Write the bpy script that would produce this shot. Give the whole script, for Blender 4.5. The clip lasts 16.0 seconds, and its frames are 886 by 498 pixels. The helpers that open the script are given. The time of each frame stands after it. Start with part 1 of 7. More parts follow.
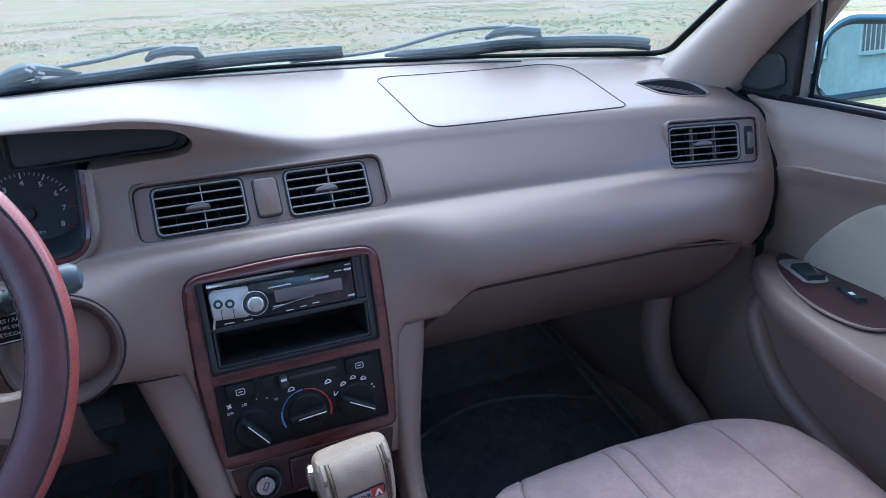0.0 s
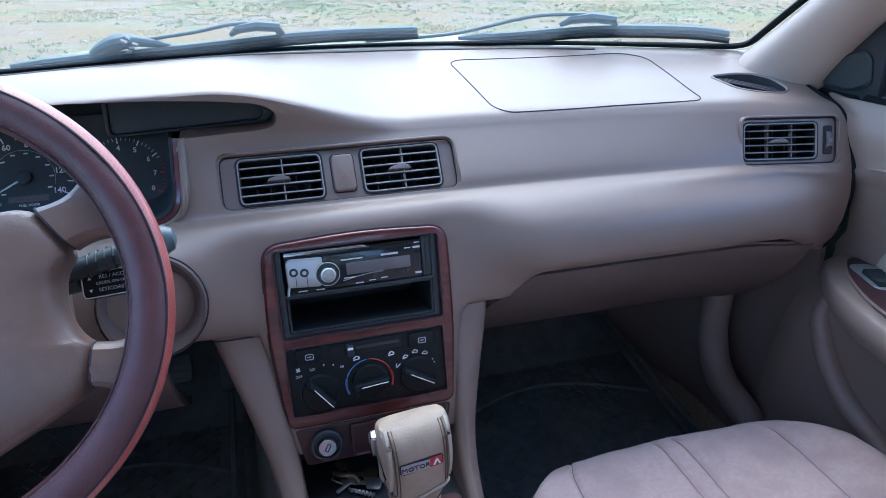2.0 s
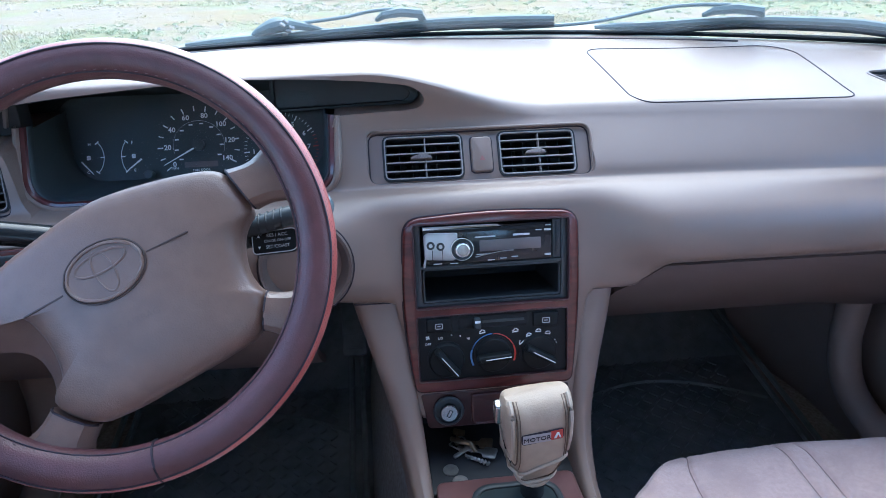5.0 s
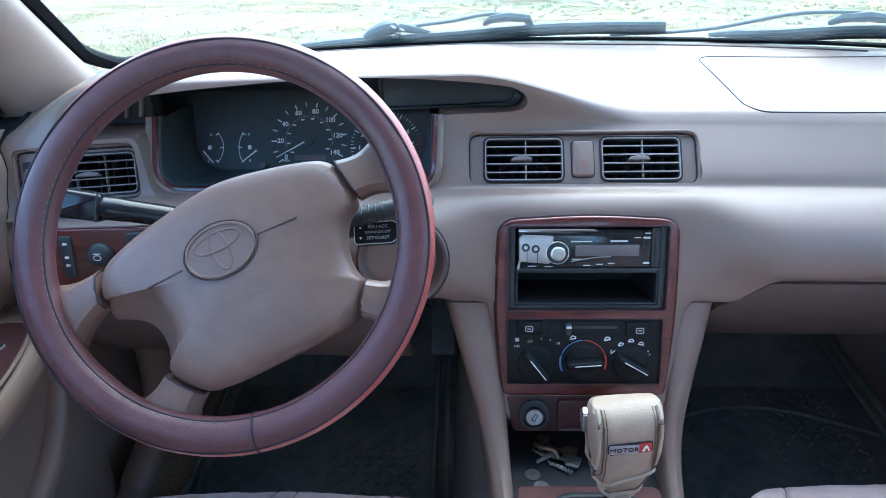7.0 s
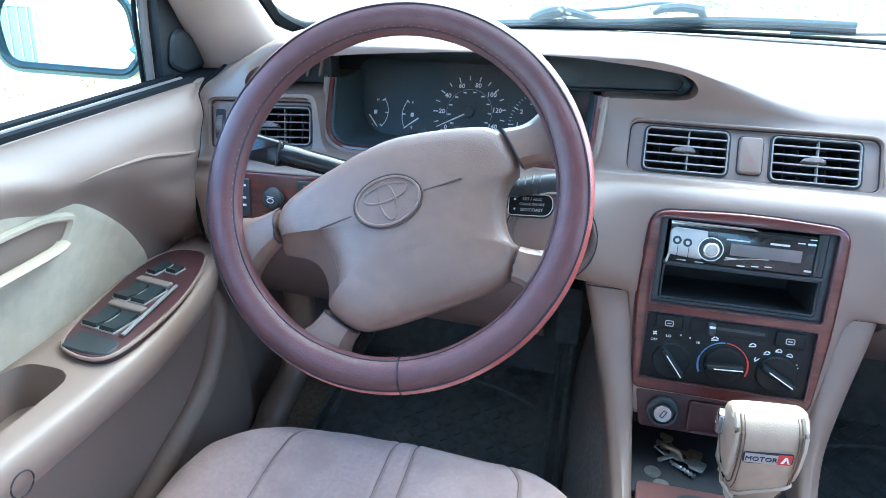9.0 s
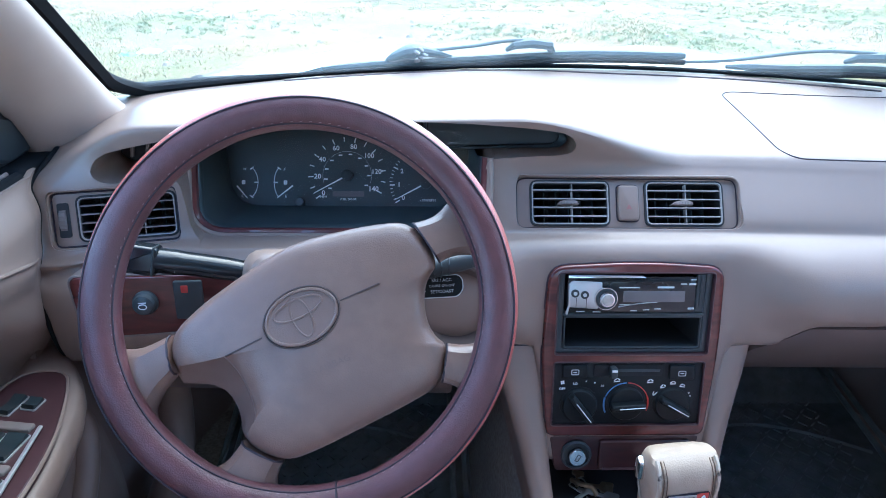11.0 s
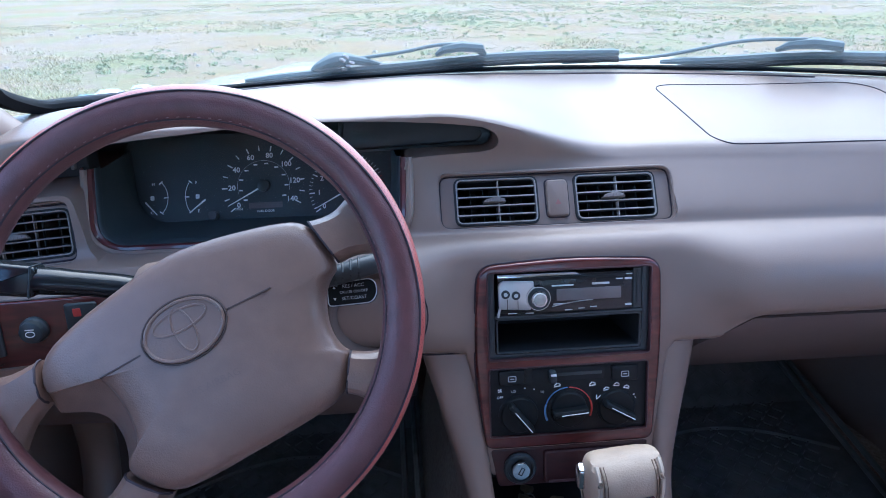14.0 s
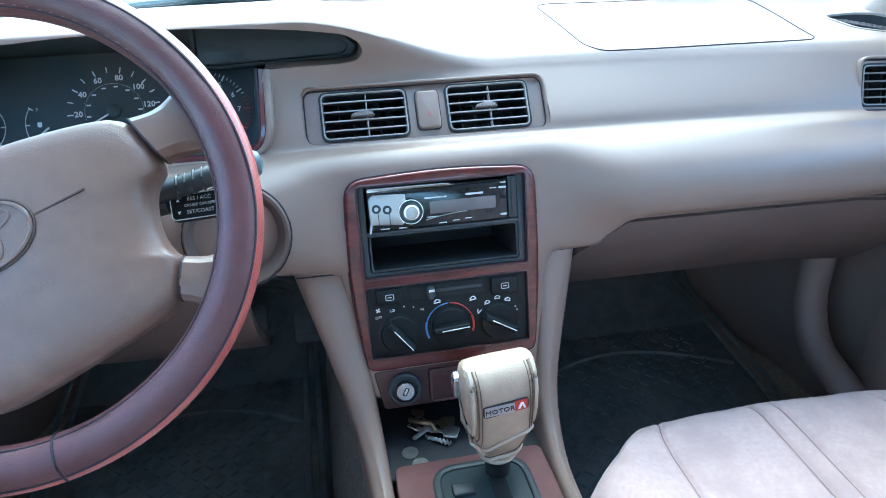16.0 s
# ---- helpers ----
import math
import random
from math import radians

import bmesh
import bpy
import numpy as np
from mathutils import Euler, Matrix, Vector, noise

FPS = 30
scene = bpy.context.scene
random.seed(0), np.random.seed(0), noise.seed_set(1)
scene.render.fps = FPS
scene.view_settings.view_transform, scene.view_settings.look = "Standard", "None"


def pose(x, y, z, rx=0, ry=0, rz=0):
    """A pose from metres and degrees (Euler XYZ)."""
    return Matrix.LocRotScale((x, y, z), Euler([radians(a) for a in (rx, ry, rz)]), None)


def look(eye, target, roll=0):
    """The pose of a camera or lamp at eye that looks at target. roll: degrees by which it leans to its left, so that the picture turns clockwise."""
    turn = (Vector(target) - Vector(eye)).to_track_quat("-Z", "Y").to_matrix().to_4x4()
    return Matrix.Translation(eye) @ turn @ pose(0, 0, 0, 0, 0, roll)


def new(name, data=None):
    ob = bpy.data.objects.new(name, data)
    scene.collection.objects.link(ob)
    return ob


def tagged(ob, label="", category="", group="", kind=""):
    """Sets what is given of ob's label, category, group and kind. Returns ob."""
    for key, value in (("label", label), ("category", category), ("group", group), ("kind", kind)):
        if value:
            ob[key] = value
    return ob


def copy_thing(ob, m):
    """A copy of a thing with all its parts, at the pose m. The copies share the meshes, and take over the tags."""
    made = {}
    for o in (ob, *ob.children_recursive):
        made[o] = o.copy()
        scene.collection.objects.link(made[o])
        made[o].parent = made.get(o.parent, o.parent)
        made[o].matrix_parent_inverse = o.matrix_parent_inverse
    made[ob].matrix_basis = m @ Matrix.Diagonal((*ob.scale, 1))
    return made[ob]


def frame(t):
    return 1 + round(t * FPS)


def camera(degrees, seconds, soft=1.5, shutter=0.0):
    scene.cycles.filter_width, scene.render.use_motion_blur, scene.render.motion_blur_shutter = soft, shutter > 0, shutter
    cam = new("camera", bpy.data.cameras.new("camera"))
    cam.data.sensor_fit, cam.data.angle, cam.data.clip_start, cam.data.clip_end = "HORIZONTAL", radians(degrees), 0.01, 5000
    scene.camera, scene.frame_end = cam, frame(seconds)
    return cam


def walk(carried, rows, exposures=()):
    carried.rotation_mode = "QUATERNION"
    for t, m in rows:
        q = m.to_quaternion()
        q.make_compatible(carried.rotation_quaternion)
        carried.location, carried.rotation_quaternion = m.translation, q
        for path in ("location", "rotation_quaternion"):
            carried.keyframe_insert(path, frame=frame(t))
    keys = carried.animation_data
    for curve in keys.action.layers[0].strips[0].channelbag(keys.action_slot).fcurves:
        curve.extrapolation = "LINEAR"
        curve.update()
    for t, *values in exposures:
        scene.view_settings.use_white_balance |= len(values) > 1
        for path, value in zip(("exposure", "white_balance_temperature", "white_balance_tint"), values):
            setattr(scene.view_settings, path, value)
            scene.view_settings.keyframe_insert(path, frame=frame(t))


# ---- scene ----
cam = camera(68.1, 16.0, soft=0.8)
PATH = [
    (0, (-0.08, -0.672, 1.142), (0.582, 1.042, 0.353), -2.1),
    (0.5, (-0.085, -0.675, 1.145), (0.559, 1.04, 0.343), -1.9),
    (1, (-0.091, -0.68, 1.149), (0.495, 1.045, 0.323), -1.2),
    (1.5, (-0.1, -0.678, 1.147), (0.446, 1.055, 0.312), -0.8),
    (2, (-0.107, -0.683, 1.15), (0.405, 1.061, 0.315), -0.6),
    (2.5, (-0.117, -0.686, 1.147), (0.351, 1.065, 0.3), -0.4),
    (3, (-0.117, -0.692, 1.156), (0.353, 1.067, 0.327), -0.8),
    (3.5, (-0.125, -0.697, 1.154), (0.309, 1.066, 0.315), -0.6),
    (4, (-0.126, -0.699, 1.151), (0.244, 1.074, 0.303), -1.2),
    (4.5, (-0.137, -0.702, 1.151), (0.166, 1.074, 0.283), -0.8),
    (5, (-0.153, -0.71, 1.153), (0.057, 1.083, 0.293), -0.8),
    (5.2, (-0.153, -0.703, 1.15), (0.015, 1.097, 0.294), -0.8),
    (7.3, (-0.163, -0.727, 1.145), (-0.291, 1.089, 0.319), -1.0),
    (7.5, (-0.166, -0.733, 1.141), (-0.346, 1.082, 0.321), -0.9),
    (8, (-0.168, -0.75, 1.137), (-0.456, 1.041, 0.295), -0.2),
    (8.5, (-0.179, -0.742, 1.132), (-0.549, 1.028, 0.277), 0.0),
    (9, (-0.191, -0.75, 1.131), (-0.61, 1.008, 0.275), 1.3),
    (9.5, (-0.193, -0.74, 1.151), (-0.498, 1.041, 0.295), 0.6),
    (10, (-0.217, -0.705, 1.19), (-0.268, 1.091, 0.312), -0.0),
    (10.2, (-0.235, -0.696, 1.201), (-0.208, 1.1, 0.323), 0.5),
    (12.3, (-0.295, -0.669, 1.218), (-0.202, 1.136, 0.361), 1.5),
    (12.5, (-0.287, -0.661, 1.214), (-0.191, 1.146, 0.364), 1.5),
    (13, (-0.272, -0.652, 1.199), (-0.178, 1.165, 0.37), 0.7),
    (13.5, (-0.247, -0.655, 1.187), (-0.135, 1.167, 0.369), 0.2),
    (14, (-0.209, -0.656, 1.167), (-0.068, 1.172, 0.368), -1.1),
    (14.5, (-0.168, -0.659, 1.149), (0.033, 1.166, 0.356), -2.3),
    (15, (-0.154, -0.663, 1.138), (0.081, 1.149, 0.326), -2.3),
    (15.5, (-0.143, -0.669, 1.118), (0.141, 1.127, 0.284), -1.9),
    (16, (-0.133, -0.668, 1.091), (0.19, 1.099, 0.211), -1.7),
]
EXPOSURES = [(0, 2.25, 5060, 2), (5, 2.67, 5120, 0), (7.5, 3.08, 5150, -7), (9, 3.64, 5140, -11), (10, 3.40, 5060, -9), (12.5, 2.55, 4910, 5), (15, 2.48, 5050, -1), (16, 3.38, 5050, -14)]
walk(cam, [(t, look(eye, target, roll)) for t, eye, target, roll in PATH], EXPOSURES)

# ---- world and light ----
world = bpy.data.worlds.new("overcast_sky")
scene.world = world
world.use_nodes = True
wn = world.node_tree.nodes
sky = wn.new("ShaderNodeTexSky")
sky.sky_type, sky.sun_disc = "NISHITA", False
sky.sun_elevation, sky.sun_rotation = radians(54.8), radians(11.7)
sky.air_density, sky.dust_density, sky.ozone_density = 1.0, 1.5, 1.2
wn["Background"].inputs["Strength"].default_value = 0.15
world.node_tree.links.new(sky.outputs["Color"], wn["Background"].inputs["Color"])
sun_data = bpy.data.lights.new("sun", "SUN")
sun_data.energy, sun_data.angle, sun_data.color = 0.78, radians(70), (1.0, 0.955, 0.89)
sun = new("sun", sun_data)
sun.matrix_world = look((1.2, 5.8, 8.4), (0, 0, 0))


# ---- materials ----
def material(name, color, rough=0.5, metal=0.0, vary=0.12, scale=30.0, bump=0.0, bscale=400.0, color2=None, c2scale=6.0, spec=0.5, coat=0.0, by_object=0.0, rvar=0.08):
    """A surface with variation at two scales and a fine relief."""
    m = bpy.data.materials.new(name)
    m.use_nodes = True
    nt = m.node_tree
    p = nt.nodes["Principled BSDF"]
    p.inputs["Roughness"].default_value, p.inputs["Metallic"].default_value = rough, metal
    p.inputs["Specular IOR Level"].default_value, p.inputs["Coat Weight"].default_value = spec, coat
    co = nt.nodes.new("ShaderNodeTexCoord")
    n1, n2 = nt.nodes.new("ShaderNodeTexNoise"), nt.nodes.new("ShaderNodeTexNoise")
    n1.inputs["Scale"].default_value, n2.inputs["Scale"].default_value = scale, c2scale
    n1.inputs["Detail"].default_value, n2.inputs["Detail"].default_value = 6, 4
    for n in (n1, n2):
        nt.links.new(co.outputs["Object"], n.inputs["Vector"])
    ramp = nt.nodes.new("ShaderNodeValToRGB")
    c = Vector(color)
    ramp.color_ramp.elements[0].position, ramp.color_ramp.elements[1].position = 0.3, 0.7
    ramp.color_ramp.elements[0].color = (*(c * (1 - vary)), 1)
    ramp.color_ramp.elements[1].color = (*[min(1, v) for v in c * (1 + vary)], 1)
    nt.links.new(n1.outputs["Fac"], ramp.inputs["Fac"])
    mix = nt.nodes.new("ShaderNodeMix")
    mix.data_type = "RGBA"
    mix.inputs["B"].default_value = (*(color2 or tuple(c * (1 - vary))), 1)
    r2 = nt.nodes.new("ShaderNodeValToRGB")
    r2.color_ramp.elements[0].position, r2.color_ramp.elements[1].position = 0.45, 0.75
    nt.links.new(n2.outputs["Fac"], r2.inputs["Fac"])
    nt.links.new(r2.outputs["Color"], mix.inputs["Factor"])
    nt.links.new(ramp.outputs["Color"], mix.inputs["A"])
    last = mix.outputs["Result"]
    if by_object:
        info, hsv = nt.nodes.new("ShaderNodeObjectInfo"), nt.nodes.new("ShaderNodeHueSaturation")
        mr = nt.nodes.new("ShaderNodeMapRange")
        mr.inputs["To Min"].default_value, mr.inputs["To Max"].default_value = 1 - by_object, 1 + by_object
        nt.links.new(info.outputs["Random"], mr.inputs["Value"])
        nt.links.new(mr.outputs["Result"], hsv.inputs["Value"])
        nt.links.new(last, hsv.inputs["Color"])
        last = hsv.outputs["Color"]
    nt.links.new(last, p.inputs["Base Color"])
    rr = nt.nodes.new("ShaderNodeMapRange")
    rr.inputs["To Min"].default_value, rr.inputs["To Max"].default_value = max(0.02, rough - rvar), min(1, rough + rvar)
    nt.links.new(n2.outputs["Fac"], rr.inputs["Value"])
    nt.links.new(rr.outputs["Result"], p.inputs["Roughness"])
    if bump:
        n3, b = nt.nodes.new("ShaderNodeTexNoise"), nt.nodes.new("ShaderNodeBump")
        n3.inputs["Scale"].default_value, n3.inputs["Detail"].default_value = bscale, 3
        b.inputs["Strength"].default_value, b.inputs["Distance"].default_value = bump, 0.001
        nt.links.new(co.outputs["Object"], n3.inputs["Vector"])
        nt.links.new(n3.outputs["Fac"], b.inputs["Height"])
        nt.links.new(b.outputs["Normal"], p.inputs["Normal"])
    return m


def wood_material(name, dark, light, rough=0.25, coat=0.5):
    m = bpy.data.materials.new(name)
    m.use_nodes = True
    nt = m.node_tree
    p = nt.nodes["Principled BSDF"]
    co, mp = nt.nodes.new("ShaderNodeTexCoord"), nt.nodes.new("ShaderNodeMapping")
    mp.inputs["Scale"].default_value = (14, 60, 60)
    n = nt.nodes.new("ShaderNodeTexNoise")
    n.inputs["Scale"].default_value, n.inputs["Detail"].default_value, n.inputs["Distortion"].default_value = 1.0, 7, 1.2
    ramp = nt.nodes.new("ShaderNodeValToRGB")
    ramp.color_ramp.elements[0].position, ramp.color_ramp.elements[1].position = 0.32, 0.68
    ramp.color_ramp.elements[0].color, ramp.color_ramp.elements[1].color = (*dark, 1), (*light, 1)
    nt.links.new(co.outputs["Object"], mp.inputs["Vector"])
    nt.links.new(mp.outputs["Vector"], n.inputs["Vector"])
    nt.links.new(n.outputs["Fac"], ramp.inputs["Fac"])
    nt.links.new(ramp.outputs["Color"], p.inputs["Base Color"])
    p.inputs["Roughness"].default_value, p.inputs["Coat Weight"].default_value, p.inputs["Coat Roughness"].default_value = rough, coat, 0.10
    return m


def glass_material(name, dust=0.025, tint=(0.96, 0.965, 0.94)):
    """Clear thin glass with a film of dust."""
    m = bpy.data.materials.new(name)
    m.use_nodes = True
    nt = m.node_tree
    out = nt.nodes["Material Output"]
    nt.nodes.remove(nt.nodes["Principled BSDF"])
    tr, gl, df = nt.nodes.new("ShaderNodeBsdfTransparent"), nt.nodes.new("ShaderNodeBsdfGlossy"), nt.nodes.new("ShaderNodeBsdfTranslucent")
    tr.inputs["Color"].default_value = (*tint, 1)
    gl.inputs["Roughness"].default_value = 0.02
    df.inputs["Color"].default_value = (0.82, 0.85, 0.85, 1)
    fr = nt.nodes.new("ShaderNodeLayerWeight")
    fr.inputs["Blend"].default_value = 0.5
    half = nt.nodes.new("ShaderNodeMapRange")
    half.interpolation_type = "SMOOTHERSTEP"
    half.inputs["From Min"].default_value, half.inputs["From Max"].default_value = 0.35, 1.0
    half.inputs["To Min"].default_value, half.inputs["To Max"].default_value = 0.008, 0.12
    m1, m2 = nt.nodes.new("ShaderNodeMixShader"), nt.nodes.new("ShaderNodeMixShader")
    nt.links.new(fr.outputs["Facing"], half.inputs["Value"])
    nt.links.new(half.outputs["Result"], m1.inputs["Fac"])
    nt.links.new(tr.outputs["BSDF"], m1.inputs[1])
    nt.links.new(gl.outputs["BSDF"], m1.inputs[2])
    co, nz, mr = nt.nodes.new("ShaderNodeTexCoord"), nt.nodes.new("ShaderNodeTexNoise"), nt.nodes.new("ShaderNodeMapRange")
    nz.inputs["Scale"].default_value, nz.inputs["Detail"].default_value = 5, 6
    mr.inputs["To Min"].default_value, mr.inputs["To Max"].default_value = dust * 0.5, dust * 1.5
    nt.links.new(co.outputs["Object"], nz.inputs["Vector"])
    nt.links.new(nz.outputs["Fac"], mr.inputs["Value"])
    nt.links.new(mr.outputs["Result"], m2.inputs["Fac"])
    nt.links.new(m1.outputs["Shader"], m2.inputs[1])
    nt.links.new(df.outputs["BSDF"], m2.inputs[2])
    nt.links.new(m2.outputs["Shader"], out.inputs["Surface"])
    return m


TAN = material("taupe_plastic", (0.243, 0.174, 0.140), 0.36, vary=0.05, scale=14, bump=0.12, bscale=900, c2scale=3, spec=0.5)
TAN_PAD = material("taupe_vinyl", (0.236, 0.169, 0.137), 0.36, vary=0.06, scale=10, bump=0.22, bscale=1400, c2scale=2.5, spec=0.6)
# taupe darkened to put the shade under the dashboard into its colour
SHADED_TAN = material("shaded_taupe_plastic", (0.118, 0.085, 0.074), 0.5, vary=0.06, scale=14, bump=0.12, bscale=900, c2scale=3)
TAN_DOOR = material("taupe_door_vinyl", (0.262, 0.192, 0.157), 0.43, vary=0.06, scale=10, bump=0.15, bscale=1200, c2scale=2.5, spec=0.55)
PILLAR = material("beige_pillar_plastic", (0.40, 0.315, 0.265), 0.55, vary=0.05, scale=9, bump=0.15, bscale=900)
HUB = material("worn_taupe_wheel_plastic", (0.198, 0.126, 0.100), 0.34, vary=0.09, scale=55, bump=0.3, bscale=700, c2scale=9, color2=(0.170, 0.107, 0.086), coat=0.06, rvar=0.16)
LEATHER = material("burgundy_leather", (0.096, 0.037, 0.041), 0.42, vary=0.16, scale=60, bump=0.35, bscale=700, c2scale=12, color2=(0.090, 0.044, 0.048))
RED_LEATHER = material("red_perforated_leather", (0.40, 0.085, 0.068), 0.38, vary=0.1, scale=80, bump=0.2, bscale=800, spec=0.7, coat=0.35)
THREAD = material("dark_thread", (0.03, 0.02, 0.03), 0.7)
THREAD_LIGHT = material("mauve_thread", (0.19, 0.125, 0.13), 0.7)
BLACK = material("black_plastic", (0.034, 0.042, 0.046), 0.42, vary=0.2, scale=30, bump=0.15, bscale=900)
BLACK_GLOSS = material("black_gloss_plastic", (0.012, 0.013, 0.016), 0.12, vary=0.1)
HOODBLACK = material("faded_black_hood_plastic", (0.036, 0.046, 0.050), 0.5, vary=0.12, scale=30, bump=0.15, bscale=900)
# near-black that puts the shade of recesses into the colour
DARK = material("recess_shade_black", (0.010, 0.011, 0.012), 0.8)
PANEL = material("charcoal_panel", (0.030, 0.037, 0.041), 0.45, vary=0.15, scale=50, bump=0.15, bscale=1200)
HEATER = material("black_heater_plastic", (0.009, 0.011, 0.012), 0.5, vary=0.15, scale=50, bump=0.15, bscale=1200, spec=0.25)
VENT = material("vent_taupe", (0.20, 0.165, 0.15), 0.5, vary=0.06)
VANE = material("vent_vane_black", (0.02, 0.02, 0.022), 0.6)
WOOD = wood_material("red_wood_trim", (0.046, 0.010, 0.010), (0.120, 0.023, 0.021), 0.2)
MAROON = material("maroon_plastic", (0.06, 0.025, 0.028), 0.35, vary=0.15)
SILVER = material("silver_plastic", (0.55, 0.56, 0.56), 0.3, metal=0.7, vary=0.06)
CHROME = material("chrome", (0.75, 0.75, 0.76), 0.15, metal=1.0, vary=0.05)
METAL = material("worn_metal", (0.45, 0.43, 0.40), 0.35, metal=0.9, vary=0.2, scale=120)
BRASS = material("brass_key", (0.34, 0.27, 0.18), 0.35, metal=0.9, vary=0.2, scale=120)
WHITE = material("white_print", (0.93, 0.93, 0.93), 0.5)
PRINT = material("grey_white_print", (0.62, 0.63, 0.63), 0.5)
BLUE = material("blue_print", (0.12, 0.25, 0.5), 0.5)
RED = material("red_print", (0.5, 0.04, 0.03), 0.5)
LCD = material("grey_display", (0.16, 0.14, 0.14), 0.25, vary=0.1)
CREAM = material("cream_leather", (0.42, 0.325, 0.24), 0.5, vary=0.08, scale=40, bump=0.35, bscale=500, c2scale=25, color2=(0.35, 0.265, 0.195))
CREAM_PIPE = material("cream_piping", (0.50, 0.41, 0.32), 0.55, bump=0.2, bscale=700)
CLOTH = material("mauve_velour", (0.475, 0.35, 0.325), 0.95, vary=0.07, scale=180, bump=0.7, bscale=1500, c2scale=16, color2=(0.375, 0.270, 0.255), spec=0.2)
CLOTH.node_tree.nodes["Principled BSDF"].inputs["Sheen Weight"].default_value = 0.35
CLOTH.node_tree.nodes["Principled BSDF"].inputs["Sheen Roughness"].default_value = 0.4
PADCLOTH = material("cream_door_cloth", (0.53, 0.46, 0.355), 0.9, vary=0.07, scale=60, bump=0.6, bscale=1400, c2scale=7, spec=0.2)
CARPET = material("brown_carpet", (0.30, 0.245, 0.212), 0.95, vary=0.3, scale=150, bump=0.8, bscale=900, spec=0.1)
TUNNEL = material("pale_tunnel_carpet", (0.36, 0.325, 0.285), 0.95, vary=0.2, scale=150, bump=0.8, bscale=900, spec=0.1)
# dusty black rubber, lightened in colour for light the footwell lacks
RUBBER = material("lifted_dusty_rubber", (0.142, 0.158, 0.158), 0.5, vary=0.25, scale=40, bump=0.3, bscale=300, c2scale=8, color2=(0.215, 0.218, 0.206))
KICK = material("taupe_kick_plastic", (0.27, 0.205, 0.178), 0.5, vary=0.08, scale=12, bump=0.15, bscale=900)
SEAL = material("black_seal_rubber", (0.008, 0.009, 0.011), 0.85, bump=0.1, spec=0.15)
PAINT = material("teal_green_car_paint", (0.16, 0.25, 0.245), 0.25, metal=0.35, vary=0.03, coat=0.8)
HEADLINER = material("grey_beige_headliner", (0.42, 0.37, 0.33), 0.95, vary=0.08, scale=80, bump=0.4, bscale=900)
# black wiper plastic lightened to teal-grey, painting the haze on the glass
WIPER = material("haze_lifted_wiper", (0.055, 0.100, 0.104), 0.5, vary=0.2, scale=60, bump=0.2, bscale=500)
MIRROR = bpy.data.materials.new("mirror_glass")
MIRROR.use_nodes = True
MIRROR.node_tree.nodes["Principled BSDF"].inputs["Base Color"].default_value = (0.72, 0.80, 0.80, 1)
MIRROR.node_tree.nodes["Principled BSDF"].inputs["Metallic"].default_value = 1.0
MIRROR.node_tree.nodes["Principled BSDF"].inputs["Roughness"].default_value = 0.0
GLASS = glass_material("windshield_glass", tint=(0.82, 0.80, 0.765))
CLEAR = glass_material("instrument_lens", dust=0.012, tint=(0.97, 0.98, 0.98))


# ---- building tools ----
def plane(origin, lean):
    """Pose of a panel that leans forward by so many degrees: x to the right, y up along it, z out of it."""
    a = radians(lean)
    m = Matrix(((1, 0, 0), (0, math.sin(a), -math.cos(a)), (0, math.cos(a), math.sin(a)))).to_4x4()
    return Matrix.Translation(origin) @ m


def thing(name, label, category, group="", kind="", at=(0, 0, 0)):
    e = new(name)
    e.location = at
    e.empty_display_size = 0.05
    return tagged(e, label, category, group, kind)


def finish(bm, mat, name, sharp=35):
    bmesh.ops.recalc_face_normals(bm, faces=bm.faces)
    me = bpy.data.meshes.new(name)
    bm.to_mesh(me)
    bm.free()
    for mm in (mat if isinstance(mat, (list, tuple)) else [mat]):
        me.materials.append(mm)
    me.polygons.foreach_set("use_smooth", [True] * len(me.polygons))
    me.set_sharp_from_angle(angle=radians(sharp))
    return me


def part(name, bm, mat, parent=None, label="", sharp=35):
    ob = new(name, finish(bm, mat, name, sharp))
    if parent:
        ob.parent = parent
        if not parent.parent:
            ob.matrix_parent_inverse = parent.matrix_basis.inverted()
    if label:
        ob["label"] = label
    return ob


def loft(loops, closed=True, caps=True, bm=None, ring=False):
    """Quads between loops of equal length. ring: the last loop joins the first."""
    bm = bm or bmesh.new()
    vs = [[bm.verts.new(p) for p in lp] for lp in loops]
    n = len(vs[0])
    rows = list(zip(vs, vs[1:])) + ([(vs[-1], vs[0])] if ring else [])
    for a, b in rows:
        for i in range(n if closed else n - 1):
            j = (i + 1) % n
            try:
                bm.faces.new((a[i], a[j], b[j], b[i]))
            except ValueError:
                pass
    if caps and closed and not ring:
        for lp in (vs[0], vs[-1]):
            try:
                bm.faces.new(lp)
            except ValueError:
                pass
    return bm


def rpoly(pts, r, n=4):
    """A polygon with rounded corners, the same count of points at every corner."""
    out, k = [], len(pts)
    rs = r if isinstance(r, (list, tuple)) else [r] * k
    for i in range(k):
        p, a, b = Vector(pts[i]), Vector(pts[i - 1]), Vector(pts[(i + 1) % k])
        ua, ub = (a - p).normalized(), (b - p).normalized()
        rad = min(rs[i], (a - p).length * 0.49, (b - p).length * 0.49)
        for j in range(n + 1):
            t = j / n
            out.append((p + ua * rad * (1 - t) ** 2 + ub * rad * t ** 2))
    return [(v.x, v.y) for v in out]


def rrect(x0, y0, x1, y1, r, n=4):
    return rpoly([(x0, y0), (x1, y0), (x1, y1), (x0, y1)], r, n)


